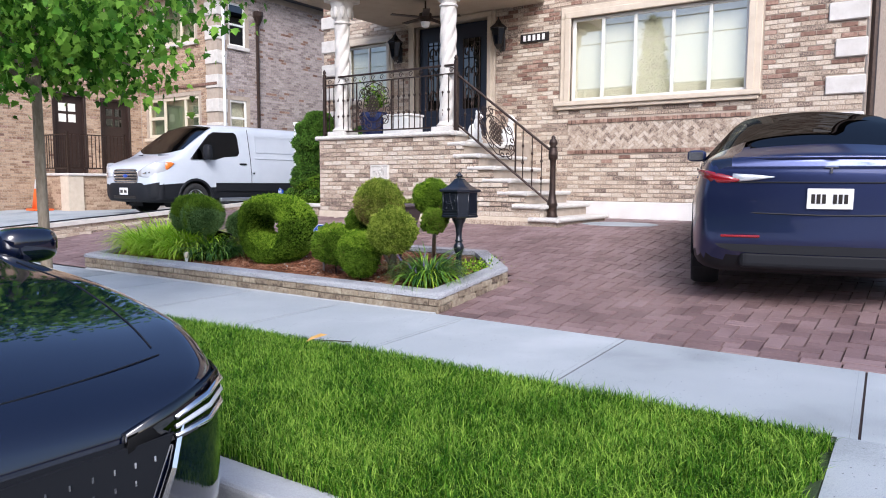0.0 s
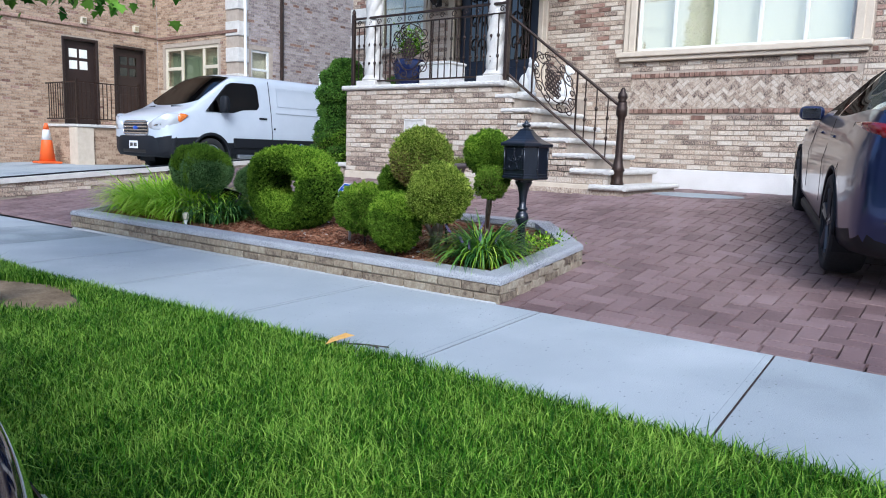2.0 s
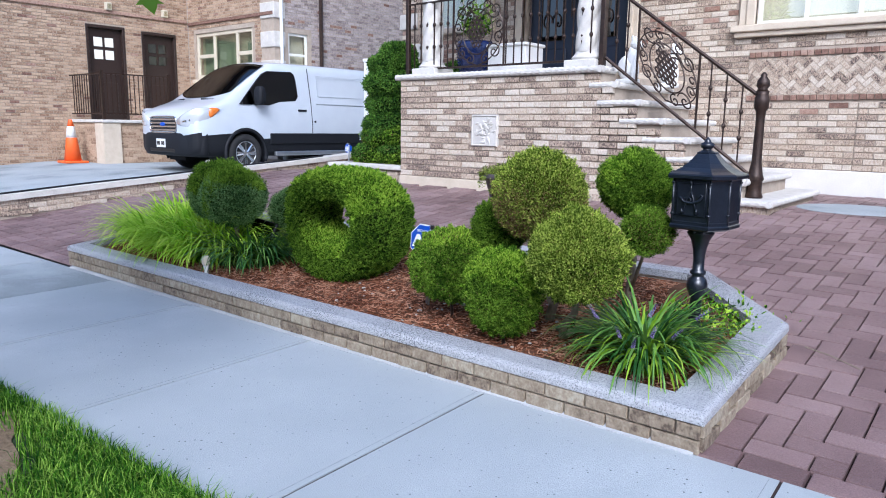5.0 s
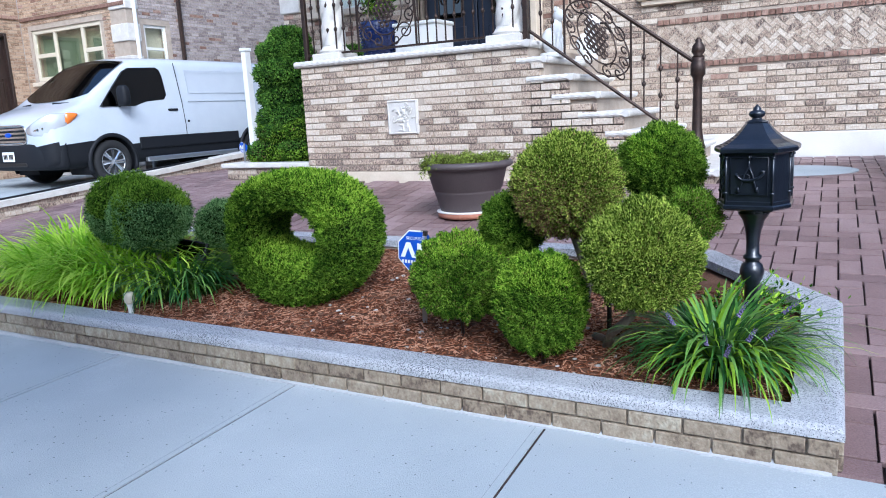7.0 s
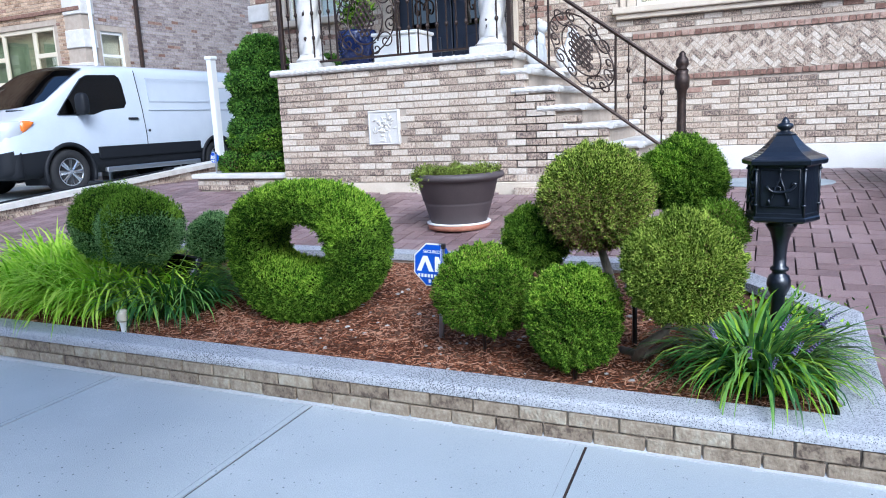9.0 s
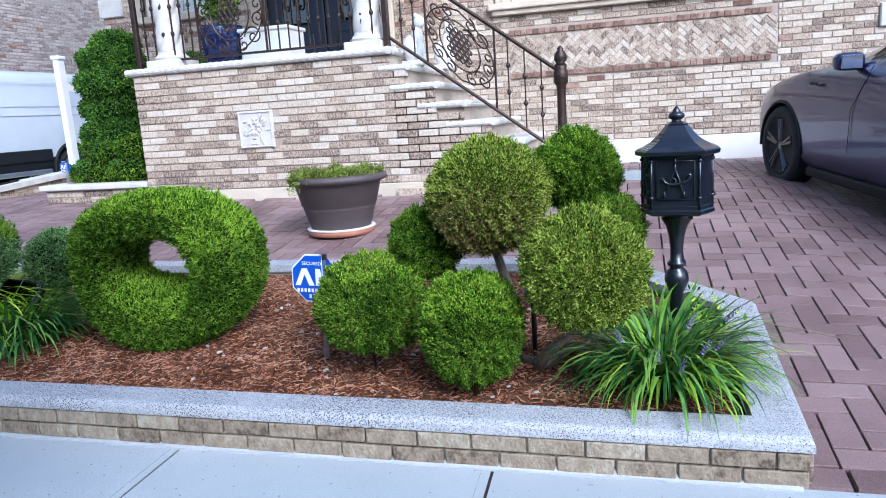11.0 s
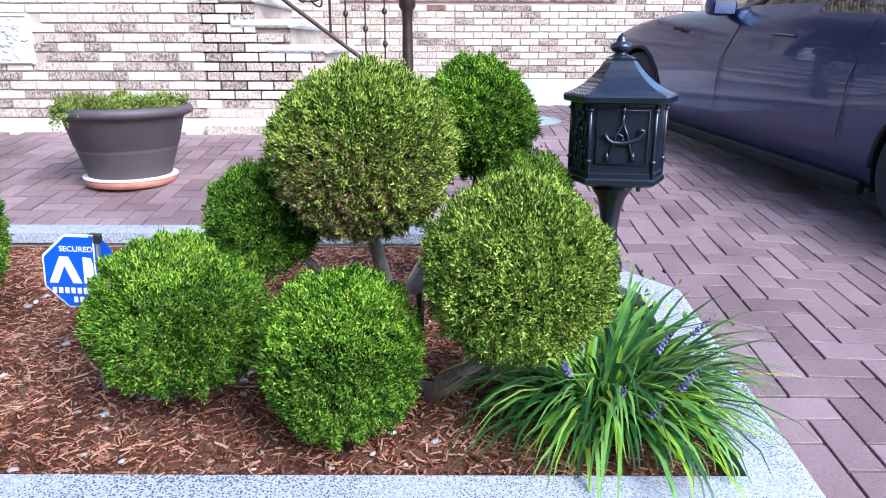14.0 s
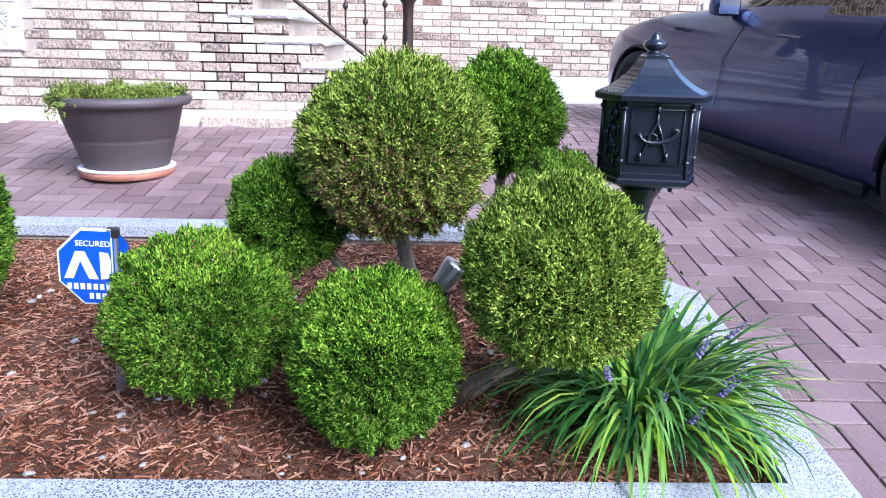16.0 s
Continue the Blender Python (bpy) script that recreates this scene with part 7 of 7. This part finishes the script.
part("grille_frame", tube([(0.45 * math.copysign(abs(math.cos(a)) ** 0.35, math.cos(a)), 1.05, 0.857 + 0.145 * math.copysign(abs(math.sin(a)) ** 0.35, math.sin(a))) for a in np.linspace(0, 2 * math.pi, 49)], 0.014, 6), M_CHROME, gv, smooth=True)
plate(van, 0.0, 1.108, 0.53, 1)

# ---- neighbour's side ----


def mesh_slope():
    """A solid ramp rising from the pavement to the level yard."""
    bm = bmesh.new()
    rows = [[bm.verts.new((x, y, z)) for x in (-40, -8.62)] for y, z in ((-0.004, -0.3), (-0.004, -0.015), (4.2, 0.26), (16, 0.26), (16, -0.3))]
    for a, b in zip(rows, rows[1:] + rows[:1]):
        bm.faces.new((a[0], a[1], b[1], b[0]))
    for k in (0, 1):
        bm.faces.new([r_[k] for r_ in rows])
    bmesh.ops.recalc_face_normals(bm, faces=bm.faces)
    return bm


tagged(part("neighbour_drive", mesh_slope(), M_CONC), "pale concrete drive of the neighbouring house", "driveway", kind="structure")
lw = group_at("low_boundary_wall", pose(0, 0, 0), "low brick boundary wall with pale stone coping", "wall", kind="structure")
WALLZ = lambda y: 0.29 + 0.066 * y
bm = prism([(-8.61, 0.02), (-8.42, 0.02), (-8.42, 7.4), (-8.61, 7.4)], 0.0, lambda x, y: WALLZ(y) - 0.07)
part("wall_core", bm, M_MORTAR, lw)
part("coping", prism([(-8.66, 0.0), (-8.37, 0.0), (-8.37, 7.42), (-8.66, 7.42)], lambda x, y: WALLZ(y) - 0.069, lambda x, y: WALLZ(y)), M_STONE, lw)
hose = group_at("garden_hose", pose(0, 0, 0), "thin dark hose lying along the wall coping", "hose")
part("hose", tube([(-8.5 + 0.03 * math.sin(3 * y), y, WALLZ(y) + 0.012) for y in np.linspace(0.1, 5.5, 40)], 0.012, 6), M_PLASTIC, hose)

NX, NY, NW = -13.2, 8.1, -16.9
nb = group_at("neighbour_house", pose(0, 0, 0), "two-storey neighbouring house of buff brick with white quoins", "house")
NZ = 6.5
NWIN = (-16.55, -14.05, 2.35, 3.50)
NWIN_UP = (-16.55, -14.15, 5.02, 6.2)
SW1, SW2 = (8.5, 9.1, 4.85, 6.05), (8.5, 9.1, 2.3, 3.35)
D1, D2 = (5.40, 6.35, 1.25, 3.50), (6.78, 7.72, 1.25, 3.46)
wall_with_holes("front_wall", NW + 0.002, NX, 0.0, NZ, NY, 0.3, [NWIN, NWIN_UP], M_MORTAR, nb)
wall_with_holes("side_wall", NY + 0.301, 20.0, 0.0, NZ, NX, 0.3, [SW1, SW2], M_MORTAR, nb, axis="x")
wall_with_holes("wing_wall", 1.6, NY - 0.001, 0.0, NZ, NW, 0.3, [D1, D2], M_MORTAR, nb, axis="x")
part("wing_front_wall", box((-26, 1.3, 0.0), (NW, 1.6, NZ)), M_WALLNB, nb)
part("rear_mass", box((-26, 20.0, 0.0), (NX, 20.3, NZ)), M_WALLNB, nb)
part("roof", prism([(-26, 0.9), (NW + 0.5, 0.9), (NW + 0.5, NY - 0.6), (NX + 0.55, NY - 0.6), (NX + 0.55, 20.5), (-26, 20.5)], NZ, lambda x, y: NZ + 0.16), M_ROOF, nb, "dark slate roof edge")
part("roof_slope", prism([(-25, 9), (NX - 0.3, 9), (NX - 0.3, 20), (-25, 20)], NZ + 0.1, lambda x, y: NZ + 0.3 + 0.4 * min(y - 9, 20 - y) * 0.6), M_ROOF, nb)
window(nb, *NWIN, NY, [-15.75, -14.75], M_BEIGE, M_GLASS, M_GREENCURT, bar=0.09, cross=[(-16.5, -15.8, 2.92), (-14.7, -14.1, 2.92)])
window(nb, *NWIN_UP, NY, [-15.75, -14.85], M_BEIGE, M_GLASS, M_GREENCURT, bar=0.09, cross=[(-16.5, -15.8, 5.6), (-14.8, -14.2, 5.6)])
window(nb, *SW1, NX, [], M_FRAME, M_DARKGLASS, M_CURTAIN, bar=0.06, axis="x", cross=[(8.55, 9.05, 5.45)])
window(nb, *SW2, NX, [], M_FRAME, M_GLASS, M_CURTAIN, bar=0.06, axis="x", cross=[(8.55, 9.05, 2.85)])
part("window_sill", box((-16.7, NY - 0.08, 4.90), (-14.0, NY - 0.001, 5.0), 0.01), M_STONE, nb)
part("window_sill", box((-16.7, NY - 0.06, 2.24), (-13.95, NY - 0.001, 2.33), 0.01), M_TAN, nb)
part("belt_course", box((NW + 0.05, NY - 0.05, 3.72), (NX, NY - 0.012, 3.80), 0.008), M_BRICK_DARK, nb)
part("belt_course", box((NW + 0.012, 1.6, 3.78), (NW + 0.05, NY - 0.06, 3.86), 0.008), M_BRICK_DARK, nb)
for (a, b, z) in ((8.42, 9.18, 4.80), (8.42, 9.18, 2.25)):
    part("window_sill", box((NX + 0.012, a, z - 0.05), (NX + 0.07, b, z + 0.05), 0.008), M_STONE, nb)
for i in range(10):
    z = 0.35 + 0.66 * i
    part("quoin", box((NX - 0.50, NY - 0.035, z), (NX + 0.035, NY + 0.30, z + 0.36), 0.012), M_STONE, nb, "white stone quoin")
part("downpipe", tube([(NX + 0.07, NY + 0.16, 0.1), (NX + 0.07, NY + 0.16, 6.5)], 0.04, 8), M_WHITE, nb, "pale downpipe")
part("downpipe", tube([(NX + 0.08, 9.46, 0.1), (NX + 0.08, 9.46, 5.6)], 0.05, 8), M_BRONZE, nb, "dark brown downpipe")
part("rain_hopper", lathe([(0.05, 5.55), (0.07, 5.6), (0.15, 5.8), (0.15, 5.92)], (NX + 0.12, 9.46, 0), 8), M_BRONZE, nb)
for k, (a, b, z0, z1) in enumerate((D1, D2)):
    dd = part("house_door", box((NW - 0.16, a + 0.02, z0), (NW - 0.10, b - 0.02, z1 - 0.04), 0.006), M_DOORBROWN, nb, "dark brown panelled door with four small lights")
    for p in range(2):
        for q in range(2):
            ya = a + 0.22 + 0.27 * p
            za = z1 - 0.80 + 0.30 * q
            part("door_light", box((NW - 0.10, ya, za), (NW - 0.09, ya + 0.21, za + 0.22), 0.004), M_CURTAIN if k == 0 else M_DARKGLASS, dd)
    part("door_panel", box((NW - 0.10, a + 0.2, z0 + 0.2), (NW - 0.085, b - 0.2, z0 + 0.9), 0.01), M_DOORBROWN, dd)
    part("door_frame", box((NW - 0.12, a, z0), (NW + 0.02, a + 0.06, z1), 0.006), M_DOORBROWN, nb)
    part("door_frame", box((NW - 0.12, b - 0.06, z0), (NW + 0.02, b, z1), 0.006), M_DOORBROWN, nb)
    part("door_frame", box((NW - 0.12, a + 0.061, z1 - 0.07), (NW + 0.02, b - 0.061, z1), 0.006), M_DOORBROWN, nb)
    part("back_panel", box((NW - 0.29, a, z0), (NW - 0.26, b, z1)), M_DOORBROWN, nb)
for y in (5.95, 7.40):
    g = group_at("wall_sconce", pose(NW + 0.012, y, 3.95), "small pale cube wall light", "wall light", "wall sconces")
    part("housing", box((0, -0.07, -0.09), (0.12, 0.07, 0.09), 0.01), M_BEIGE, g)
    part("glass", box((0.121, -0.05, -0.06), (0.126, 0.05, 0.06)), M_GLASS, g)
# stoop
st = group_at("neighbour_stoop", pose(0, 0, 0), "brick stoop with stone cap and steps", "stoop", kind="structure")
part("stoop_block", box((NW + 0.02, 4.9, 0.0), (-15.2, 8.0, 1.17)), M_WALLNB, st)
part("stoop_cap", box((NW + 0.02, 4.85, 1.171), (-15.12, 8.0, 1.24), 0.012), M_STONE, st)
part("side_pier", box((-15.55, 4.86, 0.0), (-15.15, 5.26, 1.16)), M_TAN, st)
for k in range(4):
    part("step", box((-15.19 + 0.0, 6.6, 0.0), (-14.0 - 0.28 * k, 7.95, 0.30 + 0.22 * k), 0.015), M_STONE, st)
fr = group_at("stoop_railing", pose(0, 0, 1.24), "dark iron railing on the neighbouring stoop", "railing")
for y in (4.95, 6.55):
    part("post", box((-15.30, y - 0.03, 0), (-15.24, y + 0.03, 1.08)), M_BRONZE, fr)
for z in (0.12, 1.0):
    part("rail", box((-15.285, 4.98, z), (-15.255, 6.52, z + 0.03)), M_BRONZE, fr)
    part("rail", box((-16.85, 4.93, z), (-15.30, 4.97, z + 0.03)), M_BRONZE, fr)
bme = None
for k in range(26):
    if bme is None:
        ob = part("baluster", tube([(0, 0, 0.13), (0, 0, 1.0)], 0.012, 5), M_BRONZE, fr)
        bme = ob.data
    else:
        ob = new("baluster", bme)
        ob.parent = fr
    ob.location = (-15.27, 5.06 + 0.105 * k, 0) if k < 14 else (-15.4 - 0.12 * (k - 14), 4.95, 0)
cone = group_at("traffic_cone", pose(-15.95, 4.5, 0.26) @ Matrix.Scale(1.3, 4), "orange traffic cone with white band", "traffic cone")
part("base", box((-0.19, -0.19, 0), (0.19, 0.19, 0.04), 0.01), M_ORANGE, cone)
part("cone", lathe([(0.14, 0.04), (0.09, 0.42), (0.085, 0.44)], n=20), M_ORANGE, cone, smooth=True)
part("white_band", lathe([(0.087, 0.44), (0.06, 0.62), (0.058, 0.63)], n=20), M_WHITE, cone, smooth=True)
part("tip", lathe([(0.057, 0.63), (0.03, 0.74), (0.02, 0.75)], n=20), M_ORANGE, cone, smooth=True)
post = group_at("white_fence", pose(0, 0, 0), "white vinyl fence with a capped post between the houses", "fence")
part("post", box((-9.04, 6.98, 0.1), (-8.94, 7.11, 2.36), 0.006), M_WHITE, post)
part("post_cap", box((-9.06, 6.96, 2.36), (-8.92, 7.13, 2.42), 0.012), M_WHITE, post)
part("rail", box((-8.99, 7.111, 1.9), (-8.95, 9.0, 2.0), 0.004), M_WHITE, post)

# ---- street side behind the path ----
far = group_at("opposite_house", pose(0, 0, 0), "row of plain brick houses across the street", "house")
part("wall", box((-40, -30, -0.2), (40, -22, 6.5)), M_WALLNB, far)
part("roof", prism([(-40, -30), (40, -30), (40, -21.6), (-40, -21.6)], 6.5, lambda x, y: 6.6 + 0.3 * min(y + 30, -21.6 - y)), M_ROOF, far)

spruce = group_at("tall_spruce_tree", pose(-9.0, -18.5, -0.2), "tall dark spruce tree across the street", "tree")
part("trunk", tube([(0, 0, 0), (0, 0, 9.6)], [0.22, 0.03], 8), M_BARK, spruce)
r = np.random.default_rng(61)
zz = 1.2 + 8.4 * np.sqrt(r.random(4500)) ** 1.2
rad = (9.8 - zz) * 0.22 * np.sqrt(r.random(4500)) * (0.75 + 0.25 * np.sin(zz * 7))
ang = r.uniform(0, 6.28, 4500)
pp = np.stack([rad * np.cos(ang), rad * np.sin(ang), zz], 1)
V, F = blades(pp, np.stack([np.cos(ang), np.sin(ang), -0.3 + 0 * ang], 1), 0.42, 0.07, 0.6, 0.03, 62)
mesh_ob("crown", V, F, M_LEAF_DARK, spruce)["kind"] = "stuff"
g = group_at("utility_pole_line", pose(0, 0, 0), "wooden utility poles carrying dark cables along the street", "utility pole")
for x in (-34.0, 28.0):
    part("pole", tube([(x, -9.3, -0.25), (x, -9.3, 9.6)], [0.16, 0.11], 10), M_BARK, g)
    part("crossarm", box((x - 0.06, -10.2, 8.75), (x + 0.06, -8.4, 8.87)), M_BARK, g)
for i, (y, z) in enumerate(((-9.2, 6.6), (-9.2, 7.3), (-9.9, 8.45))):
    part("cable", tube([(x, y, z + 0.00045 * (x + 3) ** 2) for x in np.linspace(-34, 28, 30)], 0.025, 5), M_IRON, g)

# ---- bricks and pavers laid piece by piece ----
lay_bricks(planter, (-5.42, 0.0), (0.0, 0.0), -0.024, 2, 0.195, 0.0608, 0.08, 0.007, M_PLANTBRICK)
lay_bricks(planter, (0.0, 0.0), (0.0, 1.12), -0.024, 2, 0.187, 0.0608, 0.08, 0.007, M_PLANTBRICK)
lay_bricks(planter, (0.0, 1.12), (-0.62, 1.78), -0.024, 2, 0.18, 0.0608, 0.08, 0.007, M_PLANTBRICK)
lay_bricks(bed, (-6.95, 4.34), (-5.56, 4.34), 0.46, 2, 0.20, 0.068, 0.05, 0.009, M_BRICK, slope=0.0)
lay_bricks(lw, (-8.42, 0.05), (-8.42, 7.4), 0.03, 3, 0.21, 0.066, 0.05, 0.009, M_BRICK, slope=0.066)

# porch wall, brick by brick
rows = 17
me = None
for rr_ in range(rows):
    z = 0.56 + 0.0702 * rr_
    x_end = PX1
    for nx, k in zip(NOSE, range(7)):
        if 0.56 + 0.1835 * k - 0.062 > z + 0.05:
            x_end = max(x_end, nx - 0.04)
    x = PX0 - (rr_ % 2) * 0.1015
    while x < x_end:
        a, b = max(x, PX0), min(x + 0.203, x_end)
        x += 0.203
        if b - a < 0.04:
            continue
        if -4.35 - 0.0 < (a + b) / 2 < -3.97 and 0.96 < z + 0.03 < 1.33:
            continue
        full = b - a > 0.2029
        if full and me is not None:
            ob = new("brick", me)
            ob.parent = porch
        else:
            ob = part("brick", box((-(b - a) / 2 + 0.0065, -0.014, 0.0055), ((b - a) / 2 - 0.0065, 0.03, 0.0647), 0.003), M_BRICK, porch)
            if full:
                me = ob.data
        ob.location = ((a + b) / 2, PY + rng.uniform(-0.003, 0.003), z)
# facing brick of the house front
me = None
for rr_ in range(11):
    z = 0.748 + 0.0702 * rr_
    x = -0.75 - (rr_ % 2) * 0.1015
    while x < 2.0:
        a, b = max(x, -0.75), min(x + 0.203, 2.0)
        x += 0.203
        if b - a < 0.04:
            continue
        full = b - a > 0.2029
        if full and me is not None:
            ob = new("brick", me)
            ob.parent = house
        else:
            ob = part("brick", box((-(b - a) / 2 + 0.0065, -0.014, 0.0055), ((b - a) / 2 - 0.0065, 0.02, 0.0647), 0.003), M_BRICK, house)
            if full:
                me = ob.data
        ob.location = ((a + b) / 2, FY + 0.012 + rng.uniform(-0.003, 0.003), z)


def dark_share(x, z):
    return 0.30 if z > 2.55 and (-3.4 < x < -2.1 or x > 1.1) else (0.12 if z > 2.2 else 0.03)


QUOINS = [(HX1 - (0.46 if i % 2 else 0.36), HX1 + 0.1, 0.80 + 0.50 * i, 1.05 + 0.50 * i) for i in range(12)]
brick_field("facing_brick", HX0, HX1, 0.748, 7.1, FY + 0.012, [WIN, WIN2, DOOR, (-2.14, 1.11, 2.30, 4.02), PANEL, (-0.75, 2.0, 0.74, 1.52), PORCH_BLOCK, (-5.41, -3.43, 1.8, 4.2), (-7.19, -5.81, 2.66, 4.0), *QUOINS], M_BRICK, house, bh=0.0702, dark=M_BRICK_DARK, dark_p=dark_share)
brick_field("stair_brick", PX1 + 0.01, -1.0, 0.45, 0.51, PY + 0.0, [], M_BRICK, porch)
brick_field("facing_brick", NW + 0.01, NX - 0.5, 0.1, 6.4, NY, [(a - 0.09, b + 0.09, c - 0.09, d + 0.09) for a, b, c, d in (NWIN, NWIN_UP)], M_WALLNB, nb, bh=0.0702, dark=M_BRICK_DARK, dark_p=0.05)
brick_field("facing_brick", NY + 0.3, 14.5, 0.1, 6.4, NX, [(a - 0.1, b + 0.1, c - 0.1, d + 0.1) for a, b, c, d in (SW1, SW2)], M_WALLNB_GREY, nb, axis="x", bh=0.0702, dark=M_BRICK_DARK, dark_p=0.05)
brick_field("facing_brick", 1.7, NY - 0.02, 0.1, 6.4, NW, [D1, D2], M_WALLNB, nb, axis="x", bh=0.0702, dark=M_BRICK_DARK, dark_p=0.05)

brick_field("stoop_brick", 4.92, 6.58, 0.12, 1.16, -15.2, [], M_WALLNB, st, axis="x", bh=0.0702)
brick_field("stoop_brick", NW + 0.03, -15.56, 0.12, 1.16, 4.9, [], M_WALLNB, st, bh=0.0702)

# herringbone pavers
PW = 0.115
near_h = near_v = None
V, F = [], []


def in_planter(x, y):
    return -5.5 < x < -0.06 and y < 1.84 and not (x > -0.62 and y > 1.16 - (x / 0.62) * 0.66 + 0.04) and not (x < -4.85 and y > 1.8 + (x + 4.85) * 1.1)


def blocked(x, y):
    return in_planter(x, y) or (-5.6 < x < -2.6 and y > 4.2) or (-2.7 < x < -0.92 and 4.15 < y < 5.9) or (-7.0 < x < -5.5 and y > 4.3)


count = 0
for gx in range(-74, 80):
    for gy in range(0, 58):
        k = (gx - gy) % 4
        if k not in (0, 3) or (gy == 0 and k == 0):
            continue
        w, d = (2, 1) if k == 0 else (1, 2)
        x0, y0 = gx * PW, gy * PW
        if gy == 0:
            d, y0 = 1, PW
        cx, cy = x0 + w * PW / 2, y0 + d * PW / 2
        if cx < -8.36 or cx > 8.8 or cy > 6.60 or blocked(cx, cy):
            continue
        lift = 0.004 * rng.random() - 0.002
        g0 = 0.0042
        if 0.0 < cx < 2.5 and cy < 2.75 and gy > 0 and count < 296:
            count += 1
            src = near_h if k == 0 else near_v
            if src is None:
                bm = box((-w * PW / 2 + g0, -d * PW / 2 + g0, -0.03), (w * PW / 2 - g0, d * PW / 2 - g0, 0.0), 0.0018)
                ob = part("paver", bm, M_PAVER, drive)
                if k == 0:
                    near_h = ob.data
                else:
                    near_v = ob.data
            else:
                ob = new("paver", src)
                ob.parent = drive
            gx_, gy_ = [(ground_z(cx + a, cy + b) - ground_z(cx - a, cy - b)) / 0.1 for a, b in ((0.05, 0), (0, 0.05))]
            ob.matrix_basis = pose(cx, cy, ground_z(cx, cy) + lift, math.degrees(math.atan(gy_)), -math.degrees(math.atan(gx_)), 0)
            continue
        s = len(V)
        e = 0.0015
        for (ex, dz) in ((g0, -0.02), (g0 + e, 0.0)):
            for (px, py) in ((x0 + ex, y0 + ex), (x0 + w * PW - ex, y0 + ex), (x0 + w * PW - ex, y0 + d * PW - ex), (x0 + ex, y0 + d * PW - ex)):
                V.append((px, py, ground_z(px, py) + dz + lift))
        F += [tuple(s + q for q in f) for f in ((4, 5, 6, 7), (0, 1, 5, 4), (1, 2, 6, 5), (2, 3, 7, 6), (3, 0, 4, 7))]
# border course along the pavement
n = int(17.3 / 0.23)
for i in range(n):
    x0 = -8.38 + i * 0.23
    if -5.5 < x0 + 0.1 < 0.0:
        continue
    s = len(V)
    for (ex, dz) in ((0.004, -0.02), (0.008, 0.0)):
        for (px, py) in ((x0 + ex, 0.0 + ex), (x0 + 0.23 - ex, 0.0 + ex), (x0 + 0.23 - ex, 0.115 - ex), (x0 + ex, 0.115 - ex)):
            V.append((px, py, ground_z(px, py + 0.001) + dz))
    F += [tuple(s + q for q in f) for f in ((4, 5, 6, 7), (0, 1, 5, 4), (1, 2, 6, 5), (2, 3, 7, 6), (3, 0, 4, 7))]
po = mesh_ob("paver_field", V, F, M_PAVER, drive)
po["kind"] = "stuff"
